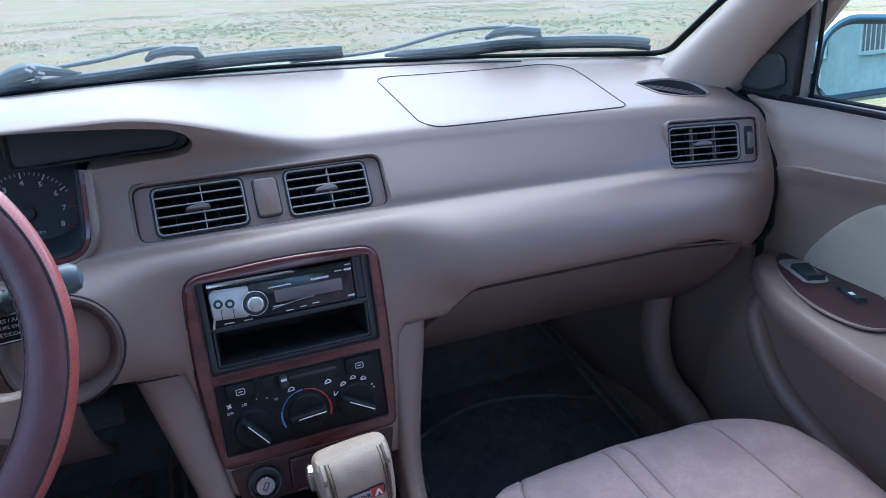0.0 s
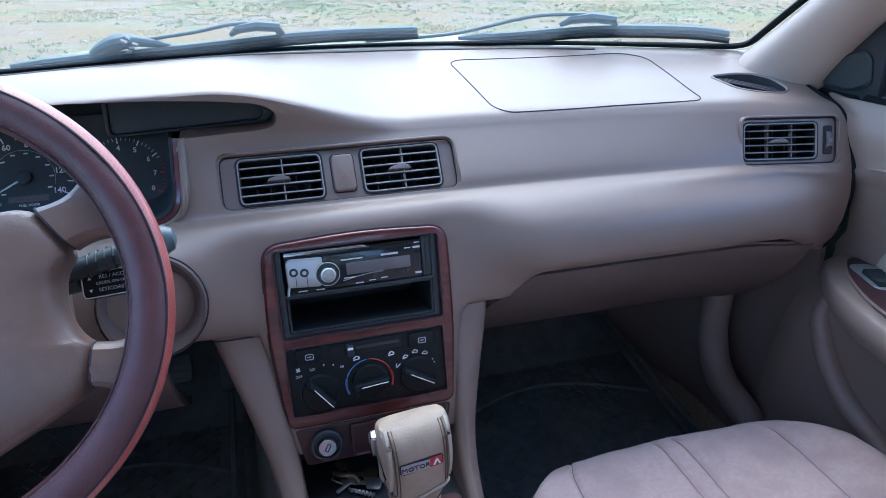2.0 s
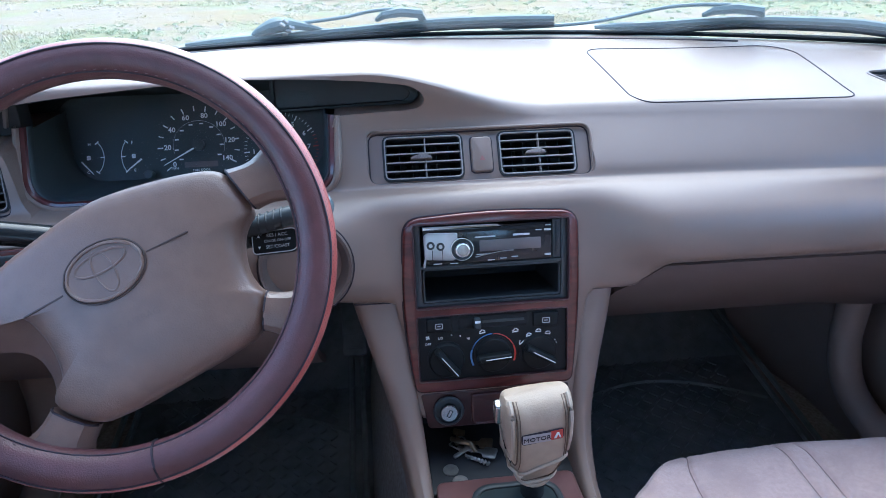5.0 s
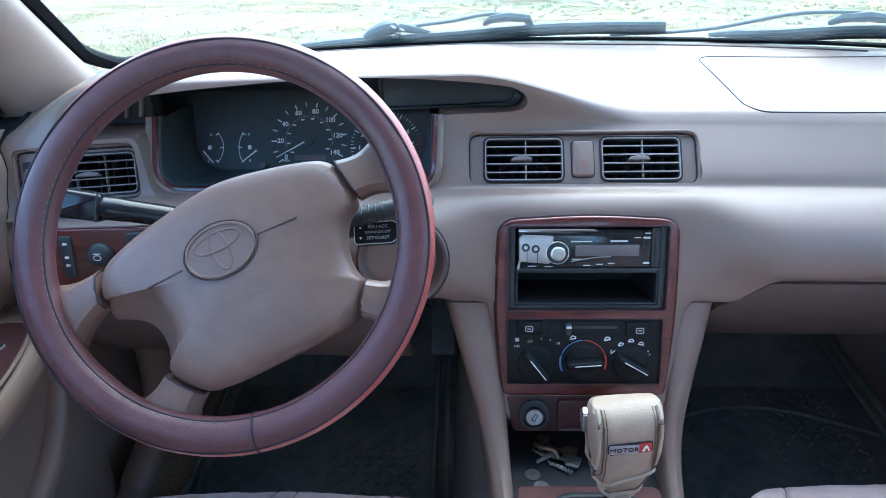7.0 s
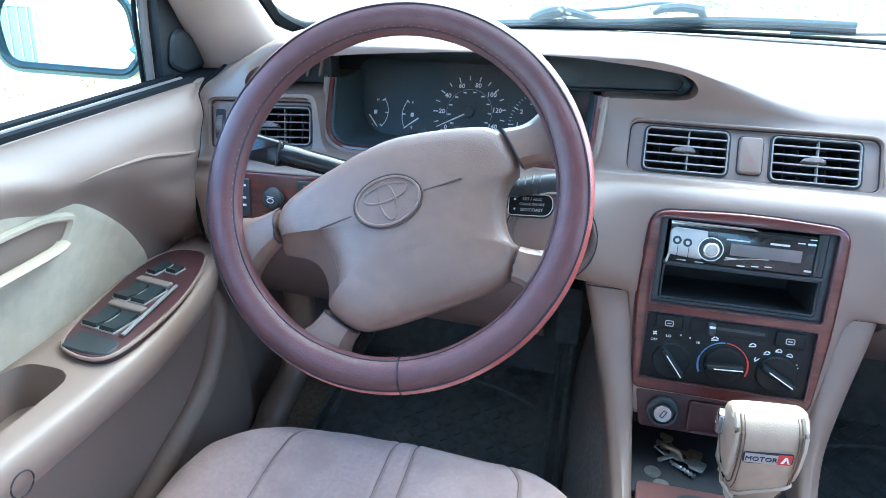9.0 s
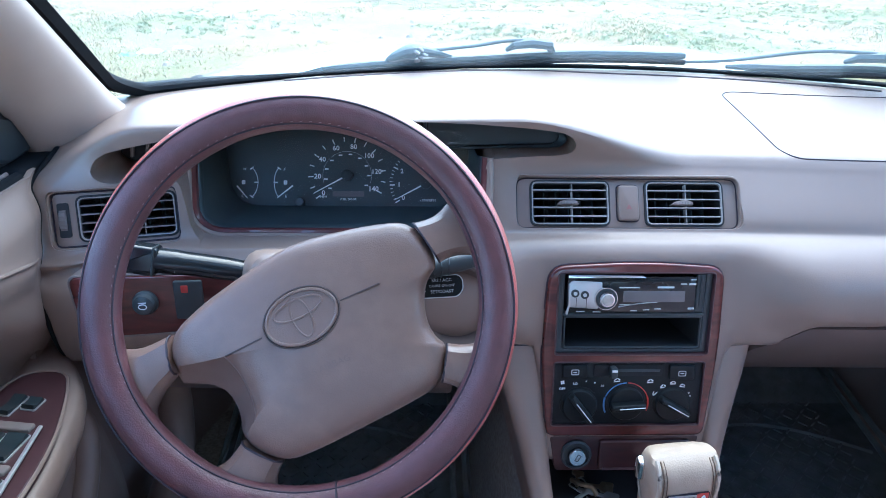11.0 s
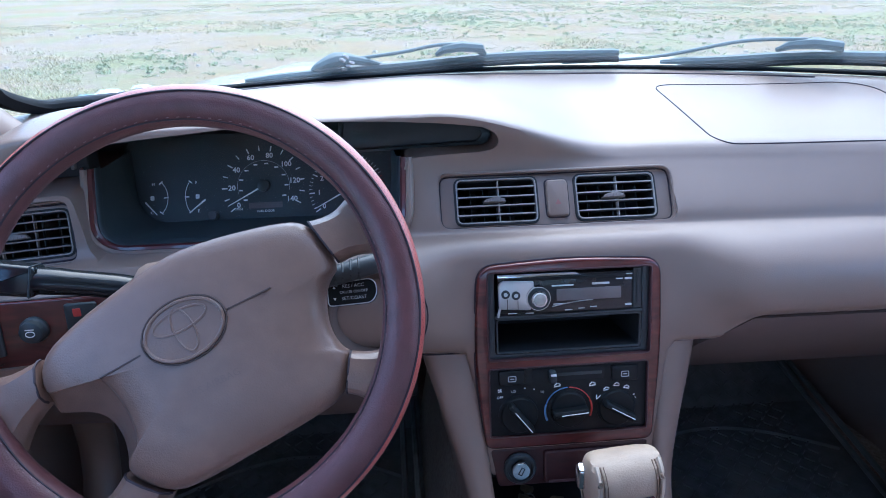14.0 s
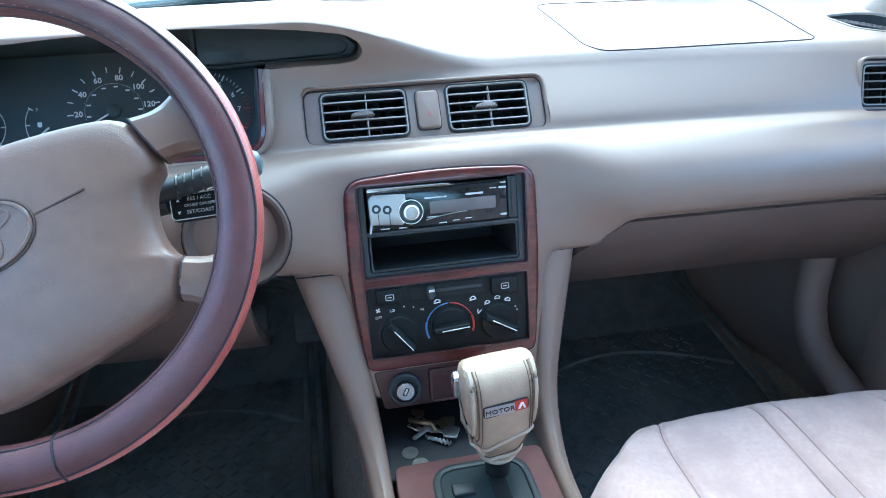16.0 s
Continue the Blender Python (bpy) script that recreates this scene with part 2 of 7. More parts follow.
def inset(poly, d):
    k, out = len(poly), []
    area = sum(poly[i - 1][0] * poly[i][1] - poly[i][0] * poly[i - 1][1] for i in range(k))
    sg = 1 if area > 0 else -1
    for i in range(k):
        p, a, b = Vector(poly[i]), Vector(poly[i - 1]), Vector(poly[(i + 1) % k])
        e1, e2 = (p - a), (b - p)
        if e1.length < 1e-7:
            e1 = e2
        if e2.length < 1e-7:
            e2 = e1
        n1, n2 = Vector((-e1.y, e1.x)).normalized(), Vector((-e2.y, e2.x)).normalized()
        nn = (n1 + n2)
        nn = nn.normalized() if nn.length > 1e-6 else n1
        c = max(0.5, nn.dot(n1))
        out.append((p.x + sg * nn.x * d / c, p.y + sg * nn.y * d / c))
    return out


def at_z(m, poly, z):
    return [m @ Vector((x, y, z)) for x, y in poly]


def slab(m, poly, z0, z1, bev=0.0, bm=None):
    """A flat piece with a rounded front edge."""
    if bev <= 0:
        return loft([at_z(m, poly, z0), at_z(m, poly, z1)], bm=bm)
    loops = [at_z(m, poly, z0), at_z(m, poly, z1 - bev)]
    for k in (1, 2, 3):
        a = k * math.pi / 6
        loops.append(at_z(m, inset(poly, bev * (1 - math.cos(a))), z1 - bev + bev * math.sin(a)))
    return loft(loops, bm=bm)


def frame_slab(m, outer, inner, z0, z1, bev=0.002, zin=None, bm=None):
    """A flat ring with rounded edges. zin: height of the inner edge, for a ring that slopes."""
    zi = z1 if zin is None else zin
    return loft([at_z(m, outer, z0), at_z(m, outer, z1 - bev), at_z(m, inset(outer, bev * 0.35), z1 - bev * 0.3), at_z(m, inset(outer, bev), z1),
                 at_z(m, inset(inner, -bev), zi), at_z(m, inset(inner, -bev * 0.35), zi - bev * 0.3), at_z(m, inner, zi - bev), at_z(m, inner, z0)], ring=True, bm=bm)


def lathe(m, prof, n=24, bm=None):
    loops = [[m @ Vector((r * math.cos(2 * math.pi * i / n), r * math.sin(2 * math.pi * i / n), z)) for i in range(n)] for r, z in prof]
    return loft(loops, bm=bm)


def tube(path, radius, n=8, closed=False, bm=None, flat=1.0, up=None):
    """A round or flattened bar along a path; radius may be a list."""
    pts = [Vector(p) for p in path]
    k, loops = len(pts), []
    for i, p in enumerate(pts):
        a, b = pts[(i - 1) % k if closed else max(0, i - 1)], pts[(i + 1) % k if closed else min(k - 1, i + 1)]
        d = (b - a).normalized()
        ref = Vector(up) if up else (Vector((0, 0, 1)) if abs(d.z) < 0.9 else Vector((0, 1, 0)))
        s = d.cross(ref).normalized()
        u = s.cross(d).normalized()
        r = radius[i] if isinstance(radius, (list, tuple)) else radius
        loops.append([p + s * r * math.cos(2 * math.pi * j / n) + u * r * flat * math.sin(2 * math.pi * j / n) for j in range(n)])
    return loft(loops, caps=not closed, ring=closed, bm=bm)


def smooth_path(pts, per=6, closed=False):
    pts = [Vector(p) for p in pts]
    k, out = len(pts), []
    for i in range(k if closed else k - 1):
        p0, p1, p2, p3 = (pts[(i + j) % k] if closed else pts[min(max(i + j, 0), k - 1)] for j in (-1, 0, 1, 2))
        for s in range(per):
            t = s / per
            out.append(0.5 * ((2 * p1) + (p2 - p0) * t + (2 * p0 - 5 * p1 + 4 * p2 - p3) * t * t + (3 * p1 - p0 - 3 * p2 + p3) * t ** 3))
    if not closed:
        out.append(pts[-1])
    return out


def chaikin(pts, times=2, closed=False):
    pts = [Vector(p) for p in pts]
    for _ in range(times):
        out = [] if closed else [pts[0]]
        for i in range(len(pts) if closed else len(pts) - 1):
            a, b = pts[i], pts[(i + 1) % len(pts)]
            out += [a * 0.75 + b * 0.25, a * 0.25 + b * 0.75]
        if not closed:
            out.append(pts[-1])
        pts = out
    return pts


def box(m, sx, sy, sz, bev=0.002, bm=None):
    return slab(m, rrect(-sx / 2, -sy / 2, sx / 2, sy / 2, min(bev * 1.5, min(sx, sy) * 0.4), 2), -sz / 2, sz / 2, min(bev, sz * 0.45), bm=bm)


def cut(ob, cutters):
    """Cuts the closed meshes out of ob, and keeps the result as its mesh."""
    tmp = []
    for k, bm in enumerate(cutters):
        c = new("cutter", finish(bm, DARK, "cutter"))
        mod = ob.modifiers.new("cut", "BOOLEAN")
        mod.operation, mod.object, mod.solver = "DIFFERENCE", c, "EXACT"
        tmp.append(c)
    bpy.context.view_layer.update()
    ev = ob.evaluated_get(bpy.context.evaluated_depsgraph_get())
    me = bpy.data.meshes.new_from_object(ev)
    ob.modifiers.clear()
    old, ob.data = ob.data, me
    for c in tmp:
        bpy.data.objects.remove(c)
    me.polygons.foreach_set("use_smooth", [True] * len(me.polygons))
    me.set_sharp_from_angle(angle=radians(35))


def text(name, words, m, size, mat, parent, depth=0.0003, align="CENTER", label="", bold=0.0):
    """Raised or printed letters, as a mesh, in the plane of m."""
    cu = bpy.data.curves.new(name, "FONT")
    cu.body, cu.size, cu.extrude, cu.align_x, cu.align_y = words, size, depth, align, "CENTER"
    cu.resolution_u, cu.offset = 2, size * bold
    ob = bpy.data.objects.new("letters", cu)
    scene.collection.objects.link(ob)
    bpy.context.view_layer.update()
    me = bpy.data.meshes.new_from_object(ob.evaluated_get(bpy.context.evaluated_depsgraph_get()))
    bpy.data.objects.remove(ob)
    me.transform(m)
    bm = bmesh.new()
    bm.from_mesh(me)
    return part(name, bm, mat, parent, label)


def sstep(a, b, x):
    t = min(1, max(0, (x - a) / (b - a)))
    return t * t * (3 - 2 * t)


def on(m, x, y, z=0.0, turn=0.0):
    """A pose on the panel m, at x, y on it, z above it, turned by so many degrees."""
    return m @ Matrix.Translation((x, y, z)) @ Matrix.Rotation(radians(turn), 4, "Z")


# ---- the car's shell ----
def sheet(fn, us, vs, thick=0.0):
    """A curved sheet fn(u, v); with thickness along its normals."""
    bm = bmesh.new()
    g = [[bm.verts.new(fn(u, v)) for v in vs] for u in us]
    for a, b in zip(g, g[1:]):
        for j in range(len(vs) - 1):
            bm.faces.new((a[j], a[j + 1], b[j + 1], b[j]))
    if thick:
        bmesh.ops.recalc_face_normals(bm, faces=bm.faces)
        bmesh.ops.solidify(bm, geom=bm.faces[:], thickness=thick)
    return bm


def steps(a, b, n):
    return [a + (b - a) * i / (n - 1) for i in range(n)]


def ws_base(x):
    return 0.585 - 0.50 * x * x


def ws_point(x, v):
    """The windshield: v runs from its base (0) to the roof (1)."""
    w = 1 - 0.16 * v
    return Vector((x * w, ws_base(x) - 0.70 * v - 0.02 * math.sin(v * 3.1), 0.975 + 0.42 * v + 0.03 * math.sin(v * 3.1)))


shell = thing("car_shell", "teal painted car body with headliner and glazed windshield", "car body", kind="structure")
windshield = part("windshield", sheet(lambda u, v: ws_point(u, v), steps(-0.76, 0.76, 25), steps(-0.06, 1.0, 14), 0.004), GLASS, shell, "dusty clear windshield glass")
windshield.visible_shadow = False
seal_path = [ws_point(0.726, v) + Vector((0, -0.006, -0.004)) for v in steps(0.9, 0.05, 24)]
base_path = [ws_point(x, 0.026) + Vector((0, -0.006, 0.001)) for x in steps(0.712, -0.702, 46)]
rim_path = chaikin(seal_path + base_path + [Vector((-p.x, p.y, p.z)) for p in reversed(seal_path[:-1])], 2)
part("windshield_seal", tube(rim_path, [0.0050 + (0.0095 if p.x < 0 else 0.0016) * sstep(0.45, 0.68, abs(p.x)) for p in rim_path], 6, flat=0.8), SEAL, shell, "black rubber windshield edge")
part("base_strip", sheet(lambda u, v: Vector((u, ws_base(u) - 0.02 + 0.05 * v, 0.972 + 0.002 * v)), steps(-0.775, 0.775, 40), steps(0, 1, 4), 0.004), SEAL, shell, "black strip at the foot of the glass")
# outer panels and added unseen roof, walls and pillars close the cabin, blocking light
roof = part("ceiling", sheet(lambda u, v: Vector((u * (1 - 0.02 * v), -0.22 - v, 1.385 + 0.02 * math.sin(v * 2) - 0.10 * (u / 0.62) ** 4 * 0.5)), steps(-0.64, 0.64, 15), steps(0, 1.9, 12), 0.03), HEADLINER)
tagged(roof, "grey-beige cloth headliner under the car roof", "ceiling", kind="structure")
for s in (-1, 1):
    wr = part("wall_side_left" if s < 0 else "wall_side_right", box(pose(s * 0.76, -1.33, 0.60, 0, 90, 0), 0.70, 0.86, 0.04, 0.02), HEADLINER)
    tagged(wr, "plain beige side closing the cabin behind the front door", "wall", kind="structure")
    bp_ = part("pillar_left" if s < 0 else "pillar_right", tube([(s * 0.76, -0.92, 0.95), (s * 0.70, -0.94, 1.15), (s * 0.63, -0.96, 1.37)], 0.055, 8, up=(0, 1, 0)), PILLAR)
    tagged(bp_, "unseen beige door pillar added behind the front seats", "pillar", kind="structure")
rear = part("wall_rear", box(pose(0, -1.75, 0.60, 90, 0, 0), 1.5, 0.72, 0.04, 0.01), HEADLINER)
tagged(rear, "plain beige panel closing the cabin behind", "wall", kind="structure")


def hood_surface(x, y):
    return 0.972 - 0.055 * (y - 0.62) - 0.05 * (y - 0.62) ** 2 - 0.055 * (abs(x) / 0.78) ** 4 + 0.010 * math.exp(-((abs(x) - 0.45) / 0.06) ** 2)


part("hood", sheet(lambda u, v: (lambda y: Vector((u, y, hood_surface(u, max(y, 0.62)))))(ws_base(u) + 0.12 + (1.63 - ws_base(u)) * v), steps(-0.78, 0.78, 41), steps(0, 1, 20), 0.01), PAINT, shell, "teal painted hood")
part("cowl", sheet(lambda u, v: Vector((u, ws_base(u) + 0.03 + v, 0.955 - 0.03 * math.sin(v * 14))), steps(-0.76, 0.76, 31), steps(0, 0.16, 6), 0.006), SEAL, shell, "black plastic cowl below the windshield")
for s in (-1, 1):
    part("fender", sheet(lambda u, v: Vector((s * (0.78 + 0.10 * math.sin(v * 1.6)), u, hood_surface(0.78, max(u, 0.66)) - 0.004 - v * 0.5)), steps(0.0, 1.75, 16), steps(0, 1.3, 10), 0.006), PAINT, shell, "teal painted fender")
    # front pillar trim: broad at its foot, leaning back to the roof
    loops = []
    for k in range(-1, 13):
        v = k / 12
        f = ws_point(s * 0.728, v * 0.97) + Vector((0, -0.004, -0.008))
        back = Vector((s * (0.745 - 0.135 * v) - 0.016 * (s < 0), 0.135 - 0.23 * v - 0.50 * v * abs(v), 0.940 + 0.43 * v))
        flare = 0.06 * math.exp(-v * 14)
        mid1 = f * 0.72 + back * 0.28 + Vector((-s * (0.030 + flare * 0.6), -0.006, -0.004))
        mid2 = f * 0.32 + back * 0.68 + Vector((-s * (0.026 + flare * 0.4), -0.004, -0.004))
        o1, o2 = f + Vector((s * 0.05, 0.01, 0)), back + Vector((s * 0.05, 0.01, 0))
        pr = chaikin([o2, back, mid2, mid1, f, o1], 2, closed=True)
        loops.append(pr)
    part("pillar_trim", loft(loops), PILLAR, shell, "beige plastic trim on the front pillar")

# ---- floor ----
floor_ob = part("floor", sheet(lambda u, v: Vector((u, v, 0.245 + max(0, v - 0.48) * 0.75)), steps(-0.8, 0.8, 9), [-2.0, -1.0, -0.4, 0.0, 0.3, 0.48, 0.6, 0.8, 0.95], 0.02), CARPET)
tagged(floor_ob, "dark carpeted car floor rising to the firewall", "floor", kind="structure")
# firewall coloured near-black for the shade deep in the footwell
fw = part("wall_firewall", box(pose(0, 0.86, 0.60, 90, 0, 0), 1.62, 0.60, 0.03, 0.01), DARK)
tagged(fw, "carpeted firewall under the dashboard, shade in its near-black colour", "wall", kind="structure")
for s in (-1, 1):
    kick = lambda u, v: Vector((s * (0.758 - 0.12 * sstep(0.28, 0.75, u) + 0.015 * math.sin(v * 3)), u, 0.25 + v * 0.5))
    w = part("wall_kick_left" if s < 0 else "wall_kick_right", sheet(kick, steps(0.07 if s > 0 else 0.0, 0.85, 24), steps(0, 1, 8), 0.01), KICK)
    tagged(w, "taupe plastic kick panel beside the footwell", "wall", kind="structure")
    # rounded sill trim that sweeps up the side of the footwell
    pth = smooth_path([(s * 0.69, 0.21, 0.74), (s * 0.685, 0.20, 0.56), (s * 0.684, 0.195, 0.48), (s * 0.68, 0.155, 0.415), (s * 0.688, 0.085, 0.375), (s * 0.69, -0.06, 0.335), (s * 0.69, -0.9, 0.32)], 6)
    # driver's trim in darker TAN: shade there is put into its colour
    t_ob = part("trim", tube(pth, 0.027, 12, up=(1, 0, 0)), TAN if s < 0 else KICK)
    tagged(t_ob, "curved taupe sill trim at the door opening", "trim", kind="structure")

# ---- dashboard ----
dash = thing("dashboard", "taupe vinyl car dashboard with hooded instrument opening", "dashboard", kind="")


def end_y(z):
    """How far back the dashboard's rounded end lies at height z."""
    return float(np.interp(z, (0.69, 0.712, 0.743, 0.775, 0.814, 0.840, 0.855, 0.871), (0.070, 0.051, 0.031, 0.022, 0.021, 0.026, 0.031, 0.037)))


def dash_profile(x):
    a = abs(x)
    D = sstep(-0.76, -0.60, x) * (1 - sstep(-0.16, 0.10, x))
    D2 = sstep(-0.76, -0.60, x) * (1 - sstep(-0.22, -0.10, x))
    C, C2 = 1 - sstep(0.115, 0.23, a), 1 - sstep(0.106, 0.132, a)
    mixz = lambda c, p, d: c * C + (p if x > 0 else d) * (1 - C)
    Cb = 1 - sstep(0.188, 0.236, a) if x > 0 else C
    mixl = lambda c, p, d: c * Cb + (p if x > 0 else d) * (1 - Cb)
    mixb = lambda c, p: c * C2 + p * (1 - C2)
    yw, yl, zl = ws_base(x) - 0.012, 0.176 - 0.15 * x * x - 0.054 * D, 0.944 + 0.067 * D
    side = sstep(0.60, 0.742, a)
    yc = 0.09 - 0.08 * x * x
    zend = -0.012 * side
    top = [(yw, 0.982), (yw - 0.02, 0.985), (yw - 0.06, 0.980 + 0.008 * D), (yw * 0.7 + yl * 0.3, 0.974 + 0.020 * D), (yw * 0.4 + yl * 0.6, 0.962 + 0.049 * D), (yl + 0.03 + 0.03 * D, zl + 0.003 - 0.001 * D), (yl, zl - 0.0055 * D)]
    bx = -0.02 * x * x
    low = [(yl - 0.014 + 0.008 * D, zl - 0.012 - 0.001 * D), (0.156 - 0.15 * x * x - 0.030 * D2, 0.925 + 0.03 * D2), (yc + 0.008, 0.878), (yc + 0.001, 0.864), (yc - 0.004, 0.861),
           (yc - 0.022, 0.858), (mixz(0.053, 0.036, 0.040), mixz(0.846, 0.847, 0.848)), (mixz(0.0495, 0.012, 0.018) + bx, mixz(0.832, 0.826, 0.832)),
           (mixz(0.040, 0.002, 0.004) + bx, mixz(0.79, 0.79, 0.80)), (mixl(0.028, 0.007, 0.002) + bx, mixl(0.750, 0.770, 0.760)),
           (mixb(0.010, mixl(0.029, 0.020, 0.016)) + bx, mixb(0.665, mixl(0.725, 0.7605, 0.738))), (mixb(-0.010, mixl(0.038, 0.040, 0.040)) + bx, mixb(0.578, mixl(0.722, 0.7595, 0.735))), (mixb(-0.012, 0.06), mixb(0.566, 0.745 + 0.017 * (1 - Cb) * (x > 0))),
           (mixb(0.00, 0.075), mixb(0.562, 0.752)), (mixb(0.12, 0.16), mixb(0.562, 0.76))]
    pts = chaikin([Vector((0, y, z)) for y, z in top + low], 2)
    pts = [(p.y, p.z) for p in pts] + [(0.40, 0.66), (yw - 0.01, 0.88)]
    tuck = sstep(0.60, 0.727, a) if x > 0 else 0.5 * sstep(0.66, 0.745, a)
    pull = 0.0 if x > 0 else -0.020
    out = []
    for y, z in pts:
        front = sstep(0.07, 0.05, y)
        y1, z1 = y - 0.02 * side * sstep(0.968, 0.935, z), z + zend * sstep(0.966, 0.935, z) - 0.034 * tuck * sstep(0.80, 0.75, z)
        y1 += (end_y(z1) - y1) * tuck * front * sstep(0.885, 0.855, z1)
        out.append(Vector((x - pull * sstep(0.62, 0.735, a) * sstep(0.06, 0.0, y) * sstep(0.870, 0.79, z), y1, z1)))
    return out


END = {-1: 0.740, 1: 0.727}
xs = [round(v, 4) for v in steps(-END[-1], END[1], 150)]
pad = part("pad", loft([dash_profile(x) for x in xs]), TAN_PAD, dash, sharp=50)

VENTS = plane((0, 0.1, 0.869), 34)
STACK = plane((0, 0, 0.62), 13)
WHEEL = plane((-0.3905, -0.1493, 0.8951), 30)
FACE = plane((0, 0.194, 0.887), 27)


def far_plane(s):
    return Matrix.Translation((0.641 if s > 0 else -0.650, 0.0655, 0.8905)) @ Matrix.Rotation(radians(-12.5 * s), 4, "Z") @ plane((0, 0, 0), 20)


GRILLE = [(0.604, 0.216), (0.645, 0.214), (0.672, 0.202), (0.690, 0.178), (0.693, 0.142), (0.672, 0.134), (0.638, 0.146), (0.616, 0.164)]
lens = [(-0.670, 0.947), (-0.664, 0.960), (-0.650, 0.970), (-0.622, 0.978), (-0.585, 0.985), (-0.50, 0.993), (-0.40, 0.999), (-0.30, 1.002), (-0.21, 0.998), (-0.145, 0.992), (-0.096, 0.984), (-0.080, 0.974), (-0.075, 0.962), (-0.081, 0.952),
        (-0.100, 0.948), (-0.194, 0.950), (-0.199, 0.872), (-0.215, 0.857), (-0.548, 0.857), (-0.563, 0.870), (-0.572, 0.937), (-0.648, 0.934), (-0.663, 0.938)]
lens = rpoly(lens, 0.012, 3)
cutters = [slab(plane((0, 0.27, 0), 0), lens, 0, 0.45),
           slab(VENTS, rrect(-0.1545, -0.008, 0.1485, 0.0655, 0.016), -0.006, 0.08),
           slab(STACK, rrect(-0.104, 0.098, 0.099, 0.212, 0.006), -0.16, 0.03)]
for x0 in (-0.132, 0.0215):
    cutters.append(slab(VENTS, rrect(x0, -0.001, x0 + 0.104, 0.0585, 0.008), -0.075, 0.05))
for s in (-1, 1):
    cutters.append(slab(far_plane(s), rrect(-0.074, -0.036, 0.074, 0.036, 0.012), -0.06, 0.07))
cutters.append(loft([[Vector((x, y, z)) for x, y in rpoly(GRILLE, 0.010, 4)] for z in (0.929, 1.08)]))
cut(pad, cutters)


def drop(x, y):
    """The dashboard's height at x, y."""
    hit, p, n, _ = pad.ray_cast((x, y, 1.3), (0, 0, -1))
    return p if hit else Vector((x, y, 0.96))


# airbag door outline on the top
outline = rpoly([(0.222, 0.165), (0.230, 0.430), (0.525, 0.372), (0.560, 0.335), (0.535, 0.135), (0.40, 0.150)], [0.03, 0.035, 0.04, 0.05, 0.015, 0.01], 8)
pts = [drop(x, y) for x, y in outline]
dense = []
for i in range(len(pts)):
    a, b = pts[i], pts[(i + 1) % len(pts)]
    k = max(1, int((b - a).length / 0.008))
    dense += [drop(*(a.lerp(b, j / k)).xy) for j in range(k)]
part("airbag_seam", tube(dense, 0.0011, 6, closed=True), THREAD, dash, "thin dark seam of the passenger airbag cover")
# corner grilles on top, left and right
loop = rpoly(GRILLE, 0.010, 6)
lip_z = [drop(x, y).z for x, y in inset(loop, -0.003)]
rim_loops = [[Vector((x, y, z + h)) for (x, y), z in zip(inset(loop, i), lip_z)] for i, h in ((-0.003, -0.004), (-0.003, 0.001), (-0.0015, 0.002), (-0.0002, 0.0018), (0.0010, -0.001))]
well = [rim_loops[-1], [Vector((p.x, p.y, 0.931)) for p in rim_loops[-1]]]
gr = part("corner_grille", loft(rim_loops, ring=True), VENT, dash, "taupe speaker grille frame")
part("grille_well", loft(well, caps=False), VANE, gr, "black inside of the grille")
part("grille_floor", loft([[Vector((x, y, z)) for x, y in inset(loop, 0.001)] for z in (0.927, 0.931)]), VANE, gr)
da, dn = Vector((0.762, -0.647, 0)), Vector((0.647, 0.762, 0))
for o_, l0, l1 in ((-0.006, 0.020, 0.102), (0.006, 0.010, 0.108), (0.018, 0.018, 0.096)):
    a_, b_ = (Vector((0.604, 0.214, 0)) + dn * o_ + da * l for l in (l0, l1))
    za, zb = 0.9605 - 0.148 * l0, 0.9605 - 0.148 * l1
    part("slat", tube([Vector((*a_.lerp(b_, f).xy, za + (zb - za) * f - 0.003)) for f in steps(0, 1, 6)], 0.0022, 6, flat=0.7), material("dark_brown_slat", (0.055, 0.040, 0.040), 0.4), gr)
# defroster slot along the glass
part("defroster_slot", tube([drop(x, ws_base(x) - 0.055) + Vector((0, 0, 0.0005)) for x in steps(-0.50, 0.50, 50)], 0.003, 6, flat=0.4), THREAD, dash, "narrow dark defroster slot")
# black gap where the dashboard meets the doors
for s in (-1, 1):
    edge = [p for p in dash_profile(s * END[s]) if p.y < 0.20 and p.z > 0.715]
    edge = chaikin([p + Vector((s * 0.0028, 0.0004, 0)) for p in edge[::4]], 3)
    part("door_gap", tube(edge, 0.0030, 8, up=(1, 0, 0)), SEAL, dash, "black rubber gap at the dashboard's end")
# inside of the instrument opening
part("instrument_hood_lining", slab(plane((0, 0.269, 0), 0), inset(lens, -0.001), -0.004, 0.0), HOODBLACK, dash, "matt black lining behind the gauges")
# a rounded ring round the gauges: taupe rim, dark red inner band, black lip
ring_at = lambda d, r: rpoly([(-0.572 + d, 0.853 + d * 0.8), (-0.188 - d, 0.853 + d * 0.8), (-0.184 - d, 0.953), (-0.578 + d, 0.953)], [r, r, 0.002, 0.002], 8)
open_top = lambda lp: lp[4 * (len(lp) // 4) - 1:] + lp[:2 * (len(lp) // 4) + 1]
back_of = lambda z: 0.040 * sstep(0.875, 0.965, z)


